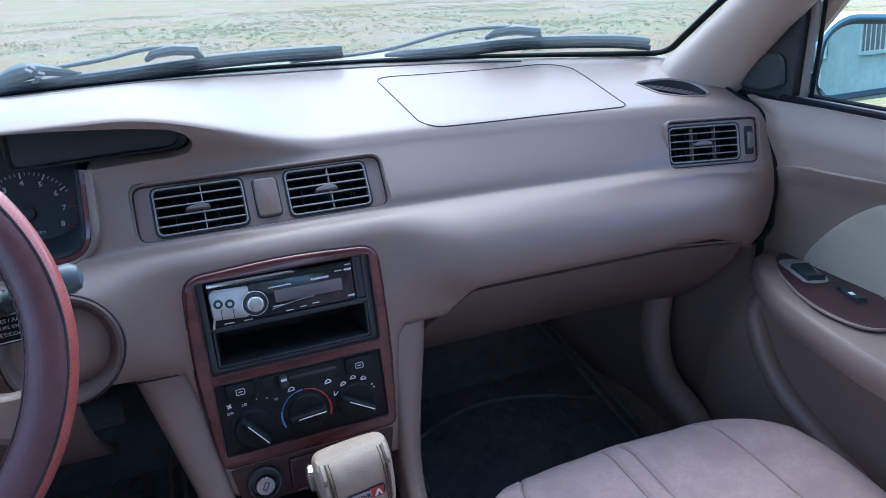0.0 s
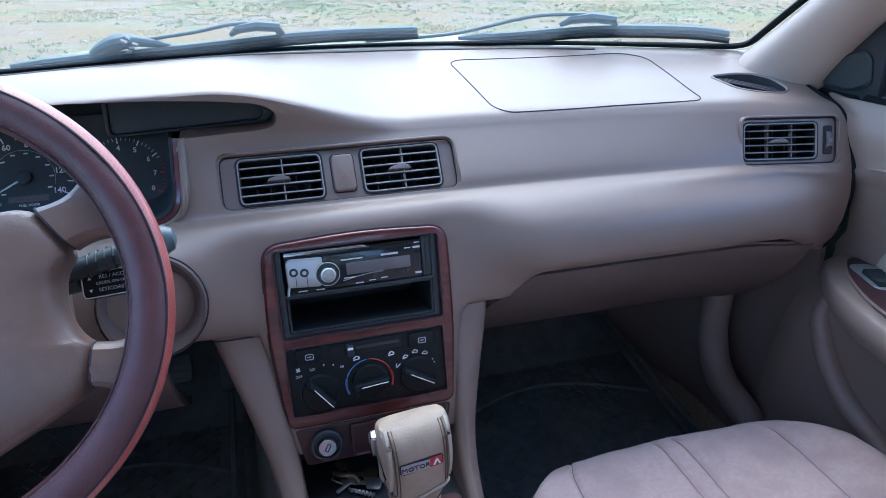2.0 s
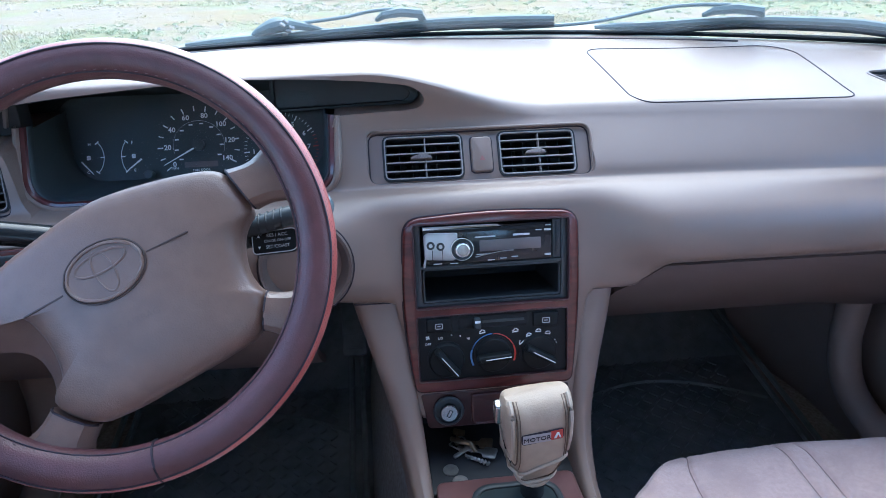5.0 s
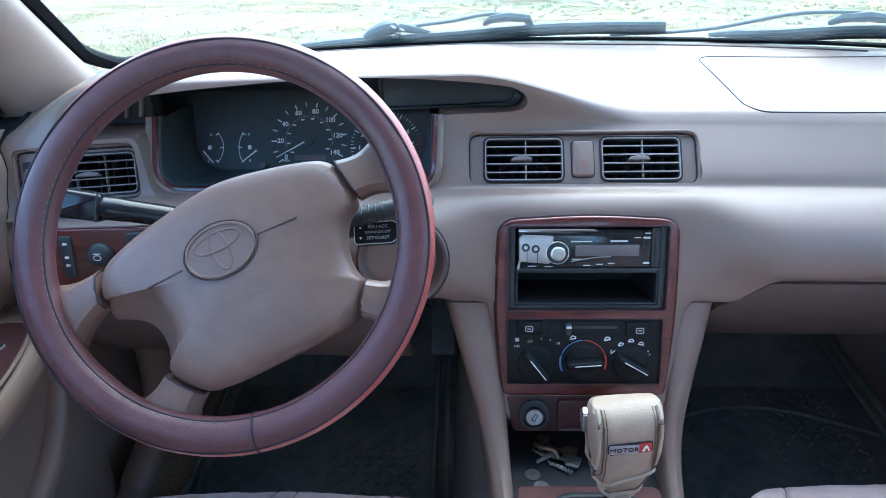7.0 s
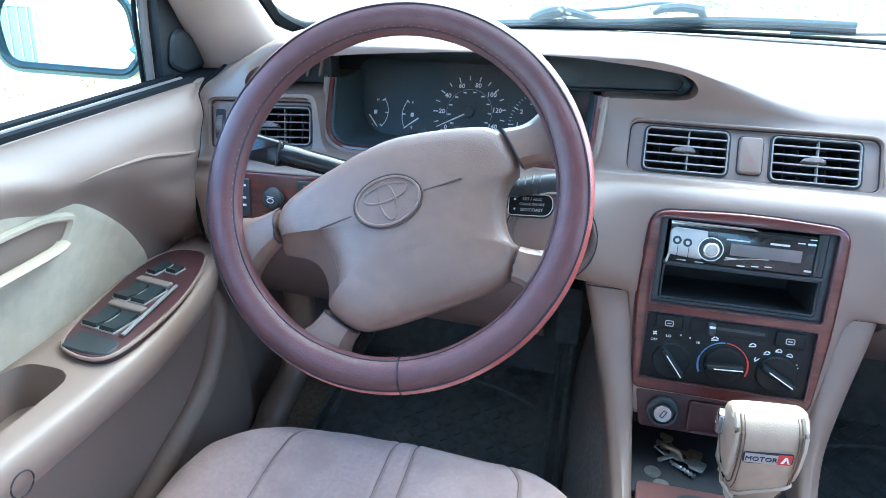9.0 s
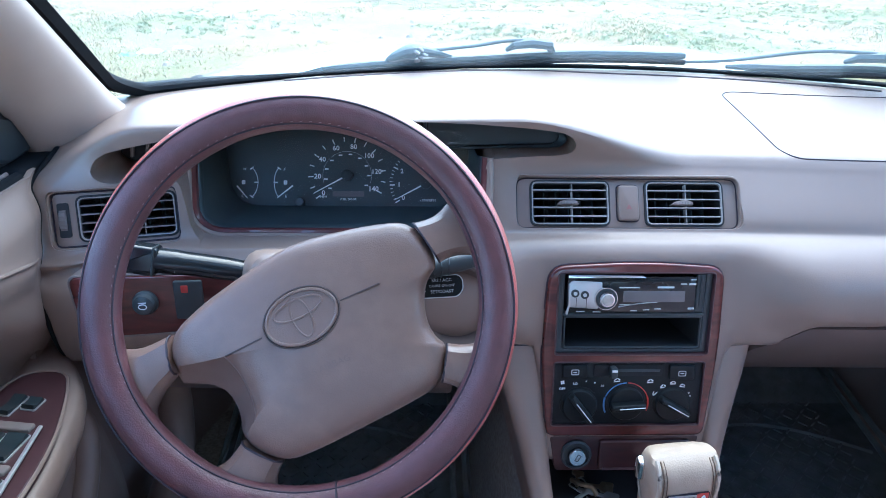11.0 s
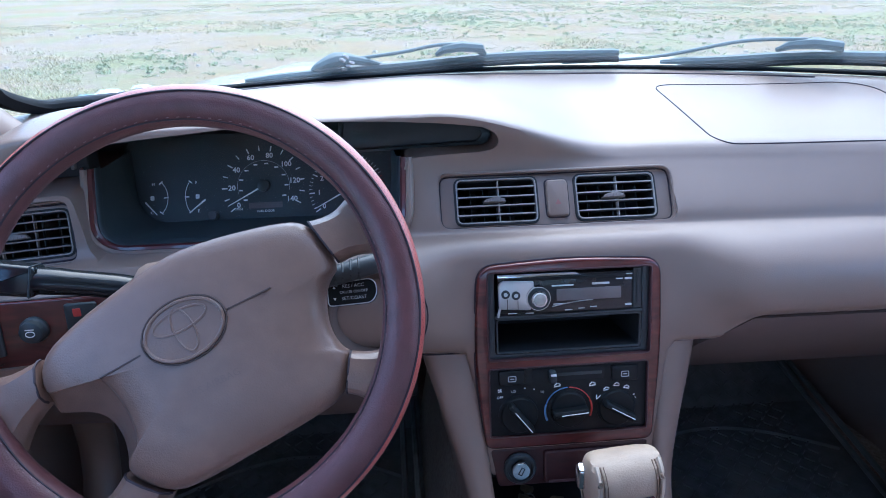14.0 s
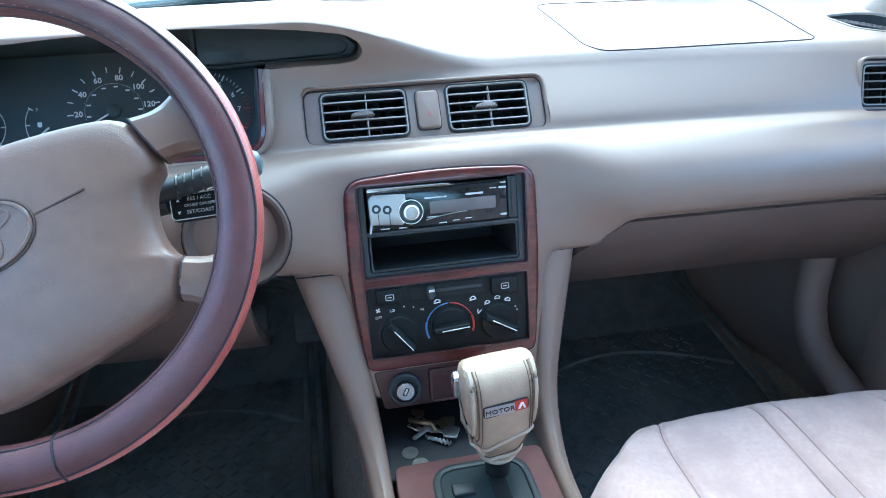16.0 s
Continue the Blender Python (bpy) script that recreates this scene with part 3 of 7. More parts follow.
def bezel(rows, mat, name, lab):
    """A ring through rows of (inset, depth), leaning back toward its top and open there, under the hood."""
    loops = [[Vector((x, y + back_of(z), z)) for x, z in ring_at(d, max(0.012, 0.046 - d))] for d, y in rows]
    return part(name, loft([open_top(lp) for lp in loops], closed=False), mat, dash, lab)


BAND = material("dark_red_gloss_band", (0.085, 0.024, 0.026), 0.22, vary=0.15, coat=0.6)
bezel([(-0.001, 0.115), (-0.001, 0.092), (0.0005, 0.0865), (0.003, 0.0845), (0.006, 0.0850), (0.0085, 0.0880)], TAN, "instrument_bezel", "taupe rounded rim round the gauges")
bezel([(0.0085, 0.0878), (0.0095, 0.0872), (0.0135, 0.0885), (0.0155, 0.0920)], BAND, "bezel_band", "dark red glossy band round the gauges")
bezel([(0.0153, 0.0915), (0.0165, 0.0912), (0.0185, 0.0940), (0.0190, 0.1020)], BLACK, "bezel_lip", "black inner lip of the bezel")
# shroud between the lip and the gauge face, with a ledge at its foot
sh0 = rpoly([(-0.553, 0.8675), (-0.207, 0.8675), (-0.203, 0.949), (-0.559, 0.949)], [0.027, 0.027, 0.002, 0.002], 8)
sh1 = rpoly([(-0.541, 0.8615), (-0.213, 0.8615), (-0.210, 0.950), (-0.552, 0.950)], [0.040, 0.040, 0.002, 0.002], 8)
walls = [[Vector((x, 0.1015 + back_of(z), z)) for x, z in sh0], [Vector((x * 0.3 + u * 0.7, 0.150 + back_of(z), z * 0.3 + w * 0.7)) for (x, z), (u, w) in zip(sh0, sh1)],
         [Vector((u, 0.189 + (w - 0.887) * 0.51, w)) for u, w in sh1]]
part("gauge_shroud", loft([open_top(lp) for lp in walls], closed=False), HOODBLACK, dash, "black shroud round the gauges")

# ---- instrument cluster ----
cluster = thing("instrument_cluster", "black instrument cluster with white dials behind the wheel", "gauge cluster", at=(-0.38, 0.2, 0.89))
part("face", slab(FACE, rpoly([(-0.552, -0.085), (-0.210, -0.085), (-0.205, 0.085), (-0.564, 0.085)], 0.03, 5), -0.006, 0.0), material("charcoal_dial_face", (0.030, 0.042, 0.047), 0.5), cluster, "charcoal dial face")


def dial(name, cx, cy, r, a0, a1, n_major, n_minor, words, size, needle, red_from=None, inner=None):
    """A dial: ticks from angle a0 to a1 (degrees, clockwise falls), figures and a needle."""
    d = part(name, frame_slab(on(FACE, cx, cy), rrect(-0.001, -0.001, 0.001, 0.001, 0.0005, 1), rrect(-0.0005, -0.0005, 0.0005, 0.0005, 0.0002, 1), 0, 0.0004, 0.0001), BLACK, cluster)
    total = (n_major - 1) * n_minor
    for k in range(total + 1):
        a = radians(a0 + (a1 - a0) * k / total)
        big = k % n_minor == 0
        ln, wd = (0.0075, 0.0017) if big else (0.0070 if n_minor == 2 else 0.004, 0.0014 if n_minor == 2 else 0.0007)
        m = on(FACE, cx + (r - ln / 2) * math.cos(a), cy + (r - ln / 2) * math.sin(a), 0.0006, math.degrees(a))
        red = red_from is not None and k / total >= red_from
        part("tick", slab(m, [(-ln / 2, -wd / 2), (ln / 2, -wd / 2), (ln / 2, wd / 2), (-ln / 2, wd / 2)], 0, 0.0003), RED if red else WHITE, d)
    for k, wd in enumerate(words):
        if wd:
            a = radians(a0 + (a1 - a0) * k / (len(words) - 1))
            rr = r - 0.0132
            text("figure", wd, on(FACE, cx + rr * math.cos(a), cy + rr * math.sin(a), 0.0006), size, WHITE, d, bold=0.018)
    if inner:
        for k in range(inner):
            a = radians(a0 + (a1 - a0) * k / (inner - 1))
            rr = r - 0.0245
            part("small_figure", slab(on(FACE, cx + rr * math.cos(a), cy + rr * math.sin(a), 0.0006), rrect(-0.0026, -0.0009, 0.0026, 0.0009, 0.0004, 2), 0, 0.0003), WHITE, d)
        part("inner_arc", tube([on(FACE, cx + (r - 0.0205) * math.cos(b), cy + (r - 0.0205) * math.sin(b), 0.0006).translation for b in steps(radians(a0 - 20), radians(a1 + 10), 40)], 0.0002, 4), PRINT, d)
    a = radians(needle)
    L = r * 0.98
    part("needle", slab(on(FACE, cx, cy, 0.0015, needle), [(-0.002, -0.0012), (L, -0.0005), (L, 0.0005), (-0.002, 0.0012)], 0, 0.001), WHITE, d, "thin white needle")
    part("needle_hub", lathe(on(FACE, cx, cy, 0.0005), [(0.008, 0), (0.0078, 0.004), (0.006, 0.005), (0.0, 0.005)], 20), BLACK, d)
    return d


dial("speedometer", -0.382, 0.0125, 0.0548, 217, -27, 8, 2, ["0", "20", "40", "60", "80", "100", "120", "140"], 0.0098, 208.6, inner=10)
dial("tachometer", -0.271, 0.002, 0.051, 213, -27, 9, 5, ["0", "1", "2", "3", "4", "5", "6", "7", "8"], 0.0092, 208.3, red_from=0.80)
for nm, cx, top, bot, nd in (("fuel_gauge", -0.4705, "F", "E", 0.0138), ("temperature_gauge", -0.5249, "H", "C", 0.018)):
    s = 1 if nm[0] == "f" else -1
    g = part(nm, frame_slab(on(FACE, cx, 0.0), rrect(-0.001, -0.001, 0.001, 0.001, 0.0005, 1), rrect(-0.0005, -0.0005, 0.0005, 0.0005, 0.0002, 1), 0, 0.0004, 0.0001), BLACK, cluster)
    arc = [on(FACE, cx - s * nd * math.cos(a), 0.002 + 0.0245 * math.sin(a), 0.0007).translation for a in steps(-0.95, 0.95, 14)]
    part("scale_arc", tube(arc, 0.0005, 5), WHITE, g)
    for a in (-0.95, 0, 0.95):
        part("tick", slab(on(FACE, cx - s * (nd - 0.002) * math.cos(a), 0.002 + 0.0245 * math.sin(a), 0.0006, -s * 40 * a), rrect(-0.003, -0.0008, 0.003, 0.0008, 0.0003, 1), 0, 0.0003), WHITE, g)
    text("figure", top, on(FACE, cx + s * 0.0005, 0.0205, 0.0006), 0.0055, WHITE, g)
    text("figure", bot, on(FACE, cx + s * 0.003, -0.0175, 0.0006), 0.0055, WHITE, g)
    part("pictogram", slab(on(FACE, cx + s * 0.002, 0.002, 0.0006), rrect(-0.0025, -0.003, 0.0025, 0.003, 0.001, 2), 0, 0.0003), WHITE, g)
    m = on(FACE, -0.458, -0.0025, 0.0012, 218.5) if s > 0 else on(FACE, -0.5358, -0.0032, 0.0012, -49.6)
    part("needle", slab(m, [(0, -0.0011), (0.0228, -0.0006), (0.0228, 0.0006), (0, 0.0011)], 0, 0.001), WHITE, g, "thin white needle")
part("odometer", slab(FACE, rrect(-0.4024, -0.0174, -0.3578, -0.0096, 0.001, 2), 0, 0.0006), LCD, cluster, "grey odometer window")
text("label_fuel_door", "FUEL DOOR", on(FACE, -0.380, -0.0213, 0.0005), 0.0042, WHITE, cluster)
text("label_mph", "MPH", on(FACE, -0.4150, -0.0178, 0.0005), 0.005, WHITE, cluster)
text("label_rpm", "x1000RPM", on(FACE, -0.268, -0.022, 0.0005), 0.0052, WHITE, cluster)
part("trip_knob", lathe(on(FACE, -0.447, -0.0257), [(0.0062, 0), (0.006, 0.012), (0.005, 0.013), (0, 0.013)], 20), BLACK, cluster, "black trip reset knob")
lensob = part("lens", slab(plane((0, 0.178, 0.890), -6), rpoly([(-0.541, -0.030), (-0.214, -0.030), (-0.210, 0.085), (-0.550, 0.085)], 0.03, 5), 0, 0.002), CLEAR, cluster, "clear instrument lens")
lensob.visible_shadow = False
# clock panel right of the dials, and the small side pocket at their left
clock = thing("clock_panel", "dark glossy clock display under the dash hood", "clock", at=(-0.14, 0.17, 0.965))
CK = plane((-0.145, 0.182, 0.967), 12)
part("display", slab(CK, rpoly([(-0.125, -0.019), (0.048, -0.013), (0.056, -0.004), (0.040, 0.014), (-0.125, 0.030)], 0.008, 4), -0.03, 0.002, 0.002), HOODBLACK, clock)
part("surround", frame_slab(CK, rpoly([(-0.130, -0.023), (0.058, -0.018), (0.068, -0.005), (0.042, 0.019), (-0.130, 0.038)], 0.010, 4), rpoly([(-0.125, -0.019), (0.048, -0.013), (0.056, -0.004), (0.035, 0.012), (-0.125, 0.030)], 0.008, 4), -0.03, 0.008, 0.003, zin=0.003), HOODBLACK, clock, "matt black surround")
vent_small = thing("side_vent", "small dark slatted vent beside the gauges", "air vent", at=(-0.615, 0.15, 0.945))
part("backing", slab(plane((0, 0.138, 0), 0), rpoly([(-0.666, 0.949), (-0.650, 0.967), (-0.60, 0.980), (-0.572, 0.983), (-0.572, 0.939), (-0.650, 0.937)], 0.008, 4), -0.03, 0.0, 0.002), VANE, vent_small)
for k in range(4):
    part("slat", box(on(plane((-0.645 + k * 0.02, 0.136, 0.957 + 0.003 * k), 0), 0, 0, 0, -12), 0.004, 0.026 + 0.003 * k, 0.008, 0.001), VENT, vent_small)


# ---- air vents ----
SLAT = material("grey_taupe_slat", (0.36, 0.32, 0.30), 0.35)
def air_vent(name, label, m, w, h, slats, group, wheel=0):
    """A vent on the panel m (centre): frame, slats, a divider, vanes behind and a thumb tab."""
    v = thing(name, label, "air vent", group, at=m.translation)
    edge = VENT if wheel else SLAT
    part("duct", frame_slab(m, rrect(-w / 2, -h / 2, w / 2, h / 2, 0.007), inset(rrect(-w / 2, -h / 2, w / 2, h / 2, 0.007), 0.0015), -0.055, -0.001, 0.0004), VANE, v)
    part("duct_back", slab(m, rrect(-w / 2, -h / 2, w / 2, h / 2, 0.007), -0.058, -0.054), VANE, v)
    part("frame", frame_slab(m, rrect(-w / 2 - 0.0012, -h / 2 - 0.0012, w / 2 + 0.0012, h / 2 + 0.0012, 0.008), rrect(-w / 2 + 0.0004, -h / 2 + 0.0004, w / 2 - 0.0004, h / 2 - 0.0004, 0.0065), -0.01, 0.0020, 0.0007), SLAT, v)
    fo = rrect(-w / 2 - 0.0015, -h / 2 - 0.0015, w / 2 + 0.0015, h / 2 + 0.0015, 0.008)
    part("frame_gap", frame_slab(m, inset(fo, -0.0022), inset(fo, 0.0004), -0.01, 0.0006, 0.0004), VANE, v)
    for k in range(slats):
        y = -h / 2 + 0.003 + (h - 0.006) * (k + 0.5 + 0.1) / (slats + 0.2)
        part("slat", slab(on(m, 0, y) @ Matrix.Rotation(radians(5), 4, "X"), rrect(-w / 2 + 0.002, -0.0010, w / 2 - 0.002, 0.0010, 0.0008, 2), -0.012, -0.0012), VANE, v)
        part("slat_edge", slab(on(m, 0, y) @ Matrix.Rotation(radians(5), 4, "X"), rrect(-w / 2 + 0.001, -0.0009, w / 2 - 0.001, 0.0009, 0.0006, 2), -0.0014, 0.0008, 0.0004), edge, v, "taupe front edge of the slat")
    for k in range(5):
        x = -w / 2 + w * (k + 1) / 6
        part("vane", box(on(m, x, 0, -0.034, 0) @ Matrix.Rotation(radians(18), 4, "Y"), 0.002, h - 0.004, 0.020, 0.0005), BLACK, v)
    for dx in ((-0.018, 0.018) if wheel else (0.003,)):
        part("divider", box(on(m, dx, 0, -0.005), 0.0013, h - 0.002, 0.009, 0.0005), edge, v)
    t = part("thumb_tab", slab(on(m, -0.004, 0.001, 0.0), rpoly([(-0.014, -0.0035), (0.016, -0.0035), (0.012, 0.0015), (0.004, 0.0035), (-0.010, 0.001)], 0.002, 3), -0.008, 0.0045, 0.001), VENT, v, "ribbed thumb tab")
    for k in range(6):
        part("rib", box(on(m, -0.012 + k * 0.0042, 0.0, 0.0048), 0.0012, 0.004, 0.0008, 0.0003), VENT, t)
    if wheel:
        wx = wheel * (w / 2 + 0.0175)
        part("wheel_slot", slab(on(m, wx, 0.0), rrect(-0.0065, -0.021, 0.0065, 0.021, 0.003), -0.01, 0.0012), VANE, v)
        wm = m @ Matrix.Translation((wx + wheel * 0.001, 0, -0.006)) @ Matrix.Rotation(radians(90), 4, "Y")
        tw = part("thumb_wheel", lathe(wm, [(0.0, -0.004), (0.0125, -0.004), (0.0135, -0.003), (0.0135, 0.003), (0.0125, 0.004), (0.0, 0.004)], 20), VENT, v, "ribbed airflow wheel")
        for k in range(7):
            a = radians(-60 + k * 20)
            part("rib", box(m @ Matrix.Translation((wx + wheel * 0.001, 0.0136 * math.sin(a), -0.006 + 0.0136 * math.cos(a))), 0.008, 0.0014, 0.0012, 0.0004), VENT, tw)
    return v


for x0 in (-0.132, 0.0215):
    air_vent("air_vent", "black slatted air vent in taupe frame, centre of the dashboard", on(VENTS, x0 + 0.052, 0.0288, -0.004), 0.100, 0.055, 4, "dashboard air vents")
surround = thing("vent_surround", "taupe recessed surround holding two air vents", "vent panel", at=(0, 0.11, 0.9))
o = rrect(-0.1545, -0.008, 0.1485, 0.0655, 0.016)
part("rim", frame_slab(VENTS, inset(o, -0.0015), inset(o, 0.0022), -0.008, 0.0012, 0.0015), TAN, surround)
part("groove", tube(at_z(VENTS, inset(o, 0.0030), -0.0054), 0.0010, 6, closed=True), THREAD, surround)
part("hazard_button", slab(VENTS, rrect(-0.0165, 0.005, 0.0115, 0.053, 0.006), -0.010, 0.0005, 0.003), TAN, surround, "blank taupe hazard button with a faint red mark")
part("button_gap", slab(VENTS, rrect(-0.0180, 0.0035, 0.0130, 0.0545, 0.007), -0.008, -0.0052), THREAD, surround)
tri = [(-0.0065, 0.020), (0.0015, 0.020), (-0.0025, 0.027)]
part("red_mark", slab(VENTS, tri, 0.0003, 0.0008), material("faded_red_print", (0.30, 0.13, 0.12), 0.5), surround, "faded red triangle")
for s in (-1, 1):
    fm = far_plane(s)
    air_vent("air_vent", "black slatted air vent with airflow wheel at the dashboard's end", on(fm, -s * 0.0125, 0, -0.006), 0.108, 0.050, 4, "dashboard air vents", wheel=s)
    fs = thing("vent_surround", "taupe rounded surround of the end air vent", "vent panel", at=fm.translation)
    o = rrect(-0.074, -0.036, 0.074, 0.036, 0.012)
    part("rim", frame_slab(fm, inset(o, -0.0012), inset(o, 0.0022), -0.012, 0.0010, 0.0012), TAN, fs)
    part("groove", tube(at_z(fm, inset(o, 0.0034), -0.0055), 0.0011, 6, closed=True), THREAD, fs)
    part("backing", frame_slab(fm, inset(o, 0.001), [(x - s * 0.0125, y) for x, y in rrect(-0.0545, -0.0255, 0.0545, 0.0255, 0.007)], -0.012, -0.0065, 0.0008), TAN, fs)

# ---- centre stack ----
# darker copy of WOOD: shade under the stack's overhang put into colour
SHADED_WOOD = wood_material("shaded_red_wood_trim", (0.022, 0.007, 0.008), (0.048, 0.012, 0.012), 0.4, 0.15)
trim = thing("centre_stack_trim", "glossy red wood-effect trim round radio and heater controls", "trim panel", at=(0, 0.02, 0.72))
w_out = rpoly([(-0.109, -0.016), (0.104, -0.016), (0.1135, 0.105), (0.1105, 0.219), (-0.0, 0.2255), (-0.115, 0.219), (-0.122, 0.105)], [0.012, 0.012, 0.05, 0.022, 0.05, 0.022, 0.05], 5)
hole1 = rrect(-0.1035, 0.1005, 0.0985, 0.2115, 0.005, 4)
hole2 = rrect(-0.1035, 0.0, 0.0962, 0.0905, 0.004, 4)
trim_plate = part("wood_frame", slab(STACK, w_out, -0.012, 0.0065, 0.004), WOOD, trim)
cut(trim_plate, [slab(STACK, hole1, -0.05, 0.05), slab(STACK, hole2, -0.05, 0.05)])
for hl in (hole1, hole2):
    part("inner_edge", frame_slab(STACK, inset(hl, -0.0012), inset(hl, 0.0012), -0.01, 0.0072, 0.001), MAROON, trim, "thin dark edge of the opening")
part("gap", frame_slab(STACK, inset(w_out, -0.0014), inset(w_out, 0.001), -0.012, 0.0006, 0.0005), THREAD, trim)
lowp = rpoly([(-0.094, -0.070), (0.090, -0.070), (0.101, -0.018), (-0.104, -0.018)], 0.006, 3)
part("lower_panel", slab(STACK, lowp, -0.012, 0.001, 0.002), SHADED_WOOD, trim, "red wood-effect panel under the heater controls")
ash = thing("ashtray", "red wood-effect ashtray lid below the heater controls", "ashtray", at=STACK @ Vector((0.03, -0.042, 0)))
part("lid", slab(STACK, rrect(-0.036, -0.066, 0.088, -0.023, 0.005), 0.0, 0.006, 0.003), SHADED_WOOD, ash)
part("lip", tube([STACK @ Vector((x, -0.064, 0.007)) for x in steps(-0.03, 0.08, 6)], 0.002, 6), MAROON, ash)
lighter = thing("cigarette_lighter", "round metal power socket cap in black ring", "power socket", at=STACK @ Vector((-0.0669, -0.0438, 0)))
LM = on(STACK, -0.0669, -0.0438)
part("ring", lathe(LM, [(0.0, 0.001), (0.020, 0.001), (0.021, 0.006), (0.019, 0.009), (0.0165, 0.009), (0.016, 0.004), (0.0, 0.004)], 28), BLACK, lighter)
part("cap", lathe(LM, [(0.0, 0.004), (0.0118, 0.004), (0.0118, 0.0125), (0.0108, 0.0140), (0.0, 0.0140)], 28), CHROME, lighter, "brushed metal cap")
part("mark", frame_slab(on(LM, 0.0005, 0, 0.0136, 62), rrect(-0.0054, -0.0027, 0.0054, 0.0027, 0.001, 2), rrect(-0.0042, -0.0015, 0.0042, 0.0015, 0.0006, 2), 0, 0.0010, 0.0003), BLACK, lighter, "dark outlined mark")

# radio
radio = thing("car_radio", "silver and black car stereo with round volume knob", "car radio", at=STACK @ Vector((-0.008, 0.18, 0)))
part("mounting_frame", frame_slab(STACK, rrect(-0.1025, 0.1015, 0.0975, 0.2105, 0.004), rrect(-0.094, 0.1075, 0.0885, 0.2095, 0.003), -0.06, 0.0015, 0.0015), PANEL, radio, "charcoal mounting frame")
part("divider_bar", box(on(STACK, -0.003, 0.1545, -0.012), 0.184, 0.0045, 0.03, 0.001), BLACK, radio)
RF = on(STACK, 0, 0, 0.004) @ Matrix.Rotation(radians(-2), 4, "X")
part("face", slab(RF, rpoly([(-0.0915, 0.1575), (0.0765, 0.1575), (0.0765, 0.206), (-0.0915, 0.2075)], 0.003, 3), -0.03, 0.006, 0.002), BLACK_GLOSS, radio, "gloss black detachable face")
part("face_side", slab(STACK, rrect(0.0775, 0.1572, 0.0885, 0.2085, 0.001, 2), -0.02, 0.001, 0.001), BLACK, radio)
part("release_slot", box(on(STACK, 0.083, 0.185, 0.0015), 0.0028, 0.040, 0.002, 0.0005), PANEL, radio)
part("silver_panel", slab(RF, rpoly([(-0.0895, 0.1655), (-0.050, 0.1625), (-0.046, 0.199), (-0.085, 0.2005), (-0.0905, 0.196)], 0.004, 4), 0.004, 0.0085, 0.002), SILVER, radio, "silver button panel")
part("top_strip", slab(RF, rpoly([(-0.0915, 0.2035), (0.012, 0.2035), (0.004, 0.2075), (-0.0905, 0.2080)], 0.001, 2), 0.004, 0.0095, 0.001), CHROME, radio, "bright strip above the disc slot")
part("disc_slot", slab(RF, rrect(-0.082, 0.1985, 0.066, 0.2022, 0.0012, 2), 0.005, 0.0075, 0.0004), DARK, radio)
KM = on(RF, -0.0417, 0.1775, 0.006) @ Matrix.Diagonal((0.84, 0.84, 1, 1))
kn = part("volume_knob", lathe(KM, [(0.0, 0), (0.0185, 0), (0.0180, 0.004), (0.0174, 0.0058), (0.0164, 0.0058), (0.0160, 0.003), (0.0120, 0.003), (0.0116, 0.011), (0.0106, 0.0128), (0.0, 0.0132)], 40), CHROME, radio, "round silver volume knob")
part("knob_ring", lathe(KM, [(0.0161, 0.0028), (0.0161, 0.0050), (0.0122, 0.0050), (0.0122, 0.0028)], 40), BLACK, kn, "dark ring in the knob")
part("knob_face", lathe(KM, [(0.0088, 0.0128), (0.0085, 0.0138), (0.007, 0.0140), (0.0, 0.0138)], 32), METAL, kn)
for bx in (-0.0815, -0.0690):
    b = part("button", lathe(on(RF, bx, 0.1835 - (bx + 0.0775) * 0.15, 0.0085), [(0.0, 0), (0.0052, 0), (0.0052, 0.0018), (0.0036, 0.0022), (0.0, 0.0018)], 20), BLACK, radio)
    part("button_centre", lathe(on(RF, bx, 0.1835 - (bx + 0.0775) * 0.15, 0.0092), [(0.0, 0), (0.0026, 0), (0.0024, 0.002), (0.0, 0.002)], 16), SILVER, b)
for sx in (-0.0795, -0.0665):
    part("button_seam", box(on(RF, sx, 0.171, 0.0087), 0.0007, 0.014, 0.0006, 0.0002), DARK, radio)
part("display", slab(RF, rrect(-0.0185, 0.1722, 0.0615, 0.1868, 0.0008, 2), 0.004, 0.0068, 0.0003), LCD, radio, "grey unlit display")
for x, y, w, h in ((-0.011, 0.1912, 0.032, 0.0028), (0.036, 0.1915, 0.026, 0.004), (0.061, 0.2015, 0.009, 0.002), (0.0715, 0.2015, 0.009, 0.002), (0.059, 0.196, 0.010, 0.0022), (0.0705, 0.1958, 0.011, 0.0042),
                   (0.0705, 0.1635, 0.010, 0.0042), (-0.016, 0.1685, 0.016, 0.0022), (-0.004, 0.1605, 0.011, 0.002), (0.012, 0.1618, 0.010, 0.002), (0.027, 0.163, 0.010, 0.002), (-0.073, 0.1595, 0.013, 0.0022), (-0.052, 0.159, 0.012, 0.0022)):
    part("print_bar", slab(on(RF, x, y, 0.0062), rrect(-w * 0.42, -h * 0.3, w * 0.42, h * 0.3, h * 0.2, 2), 0, 0.0004), PRINT, radio)
part("curved_line", tube([RF @ Vector((-0.024 + 0.05 * t, 0.1655 + 0.006 * math.sin(t * 1.6), 0.0063)) for t in steps(0, 1, 8)], 0.0006, 5), SILVER, radio)
part("corner_clip", box(on(RF, -0.0895, 0.161, 0.005, -12), 0.003, 0.012, 0.004, 0.001), SILVER, radio)
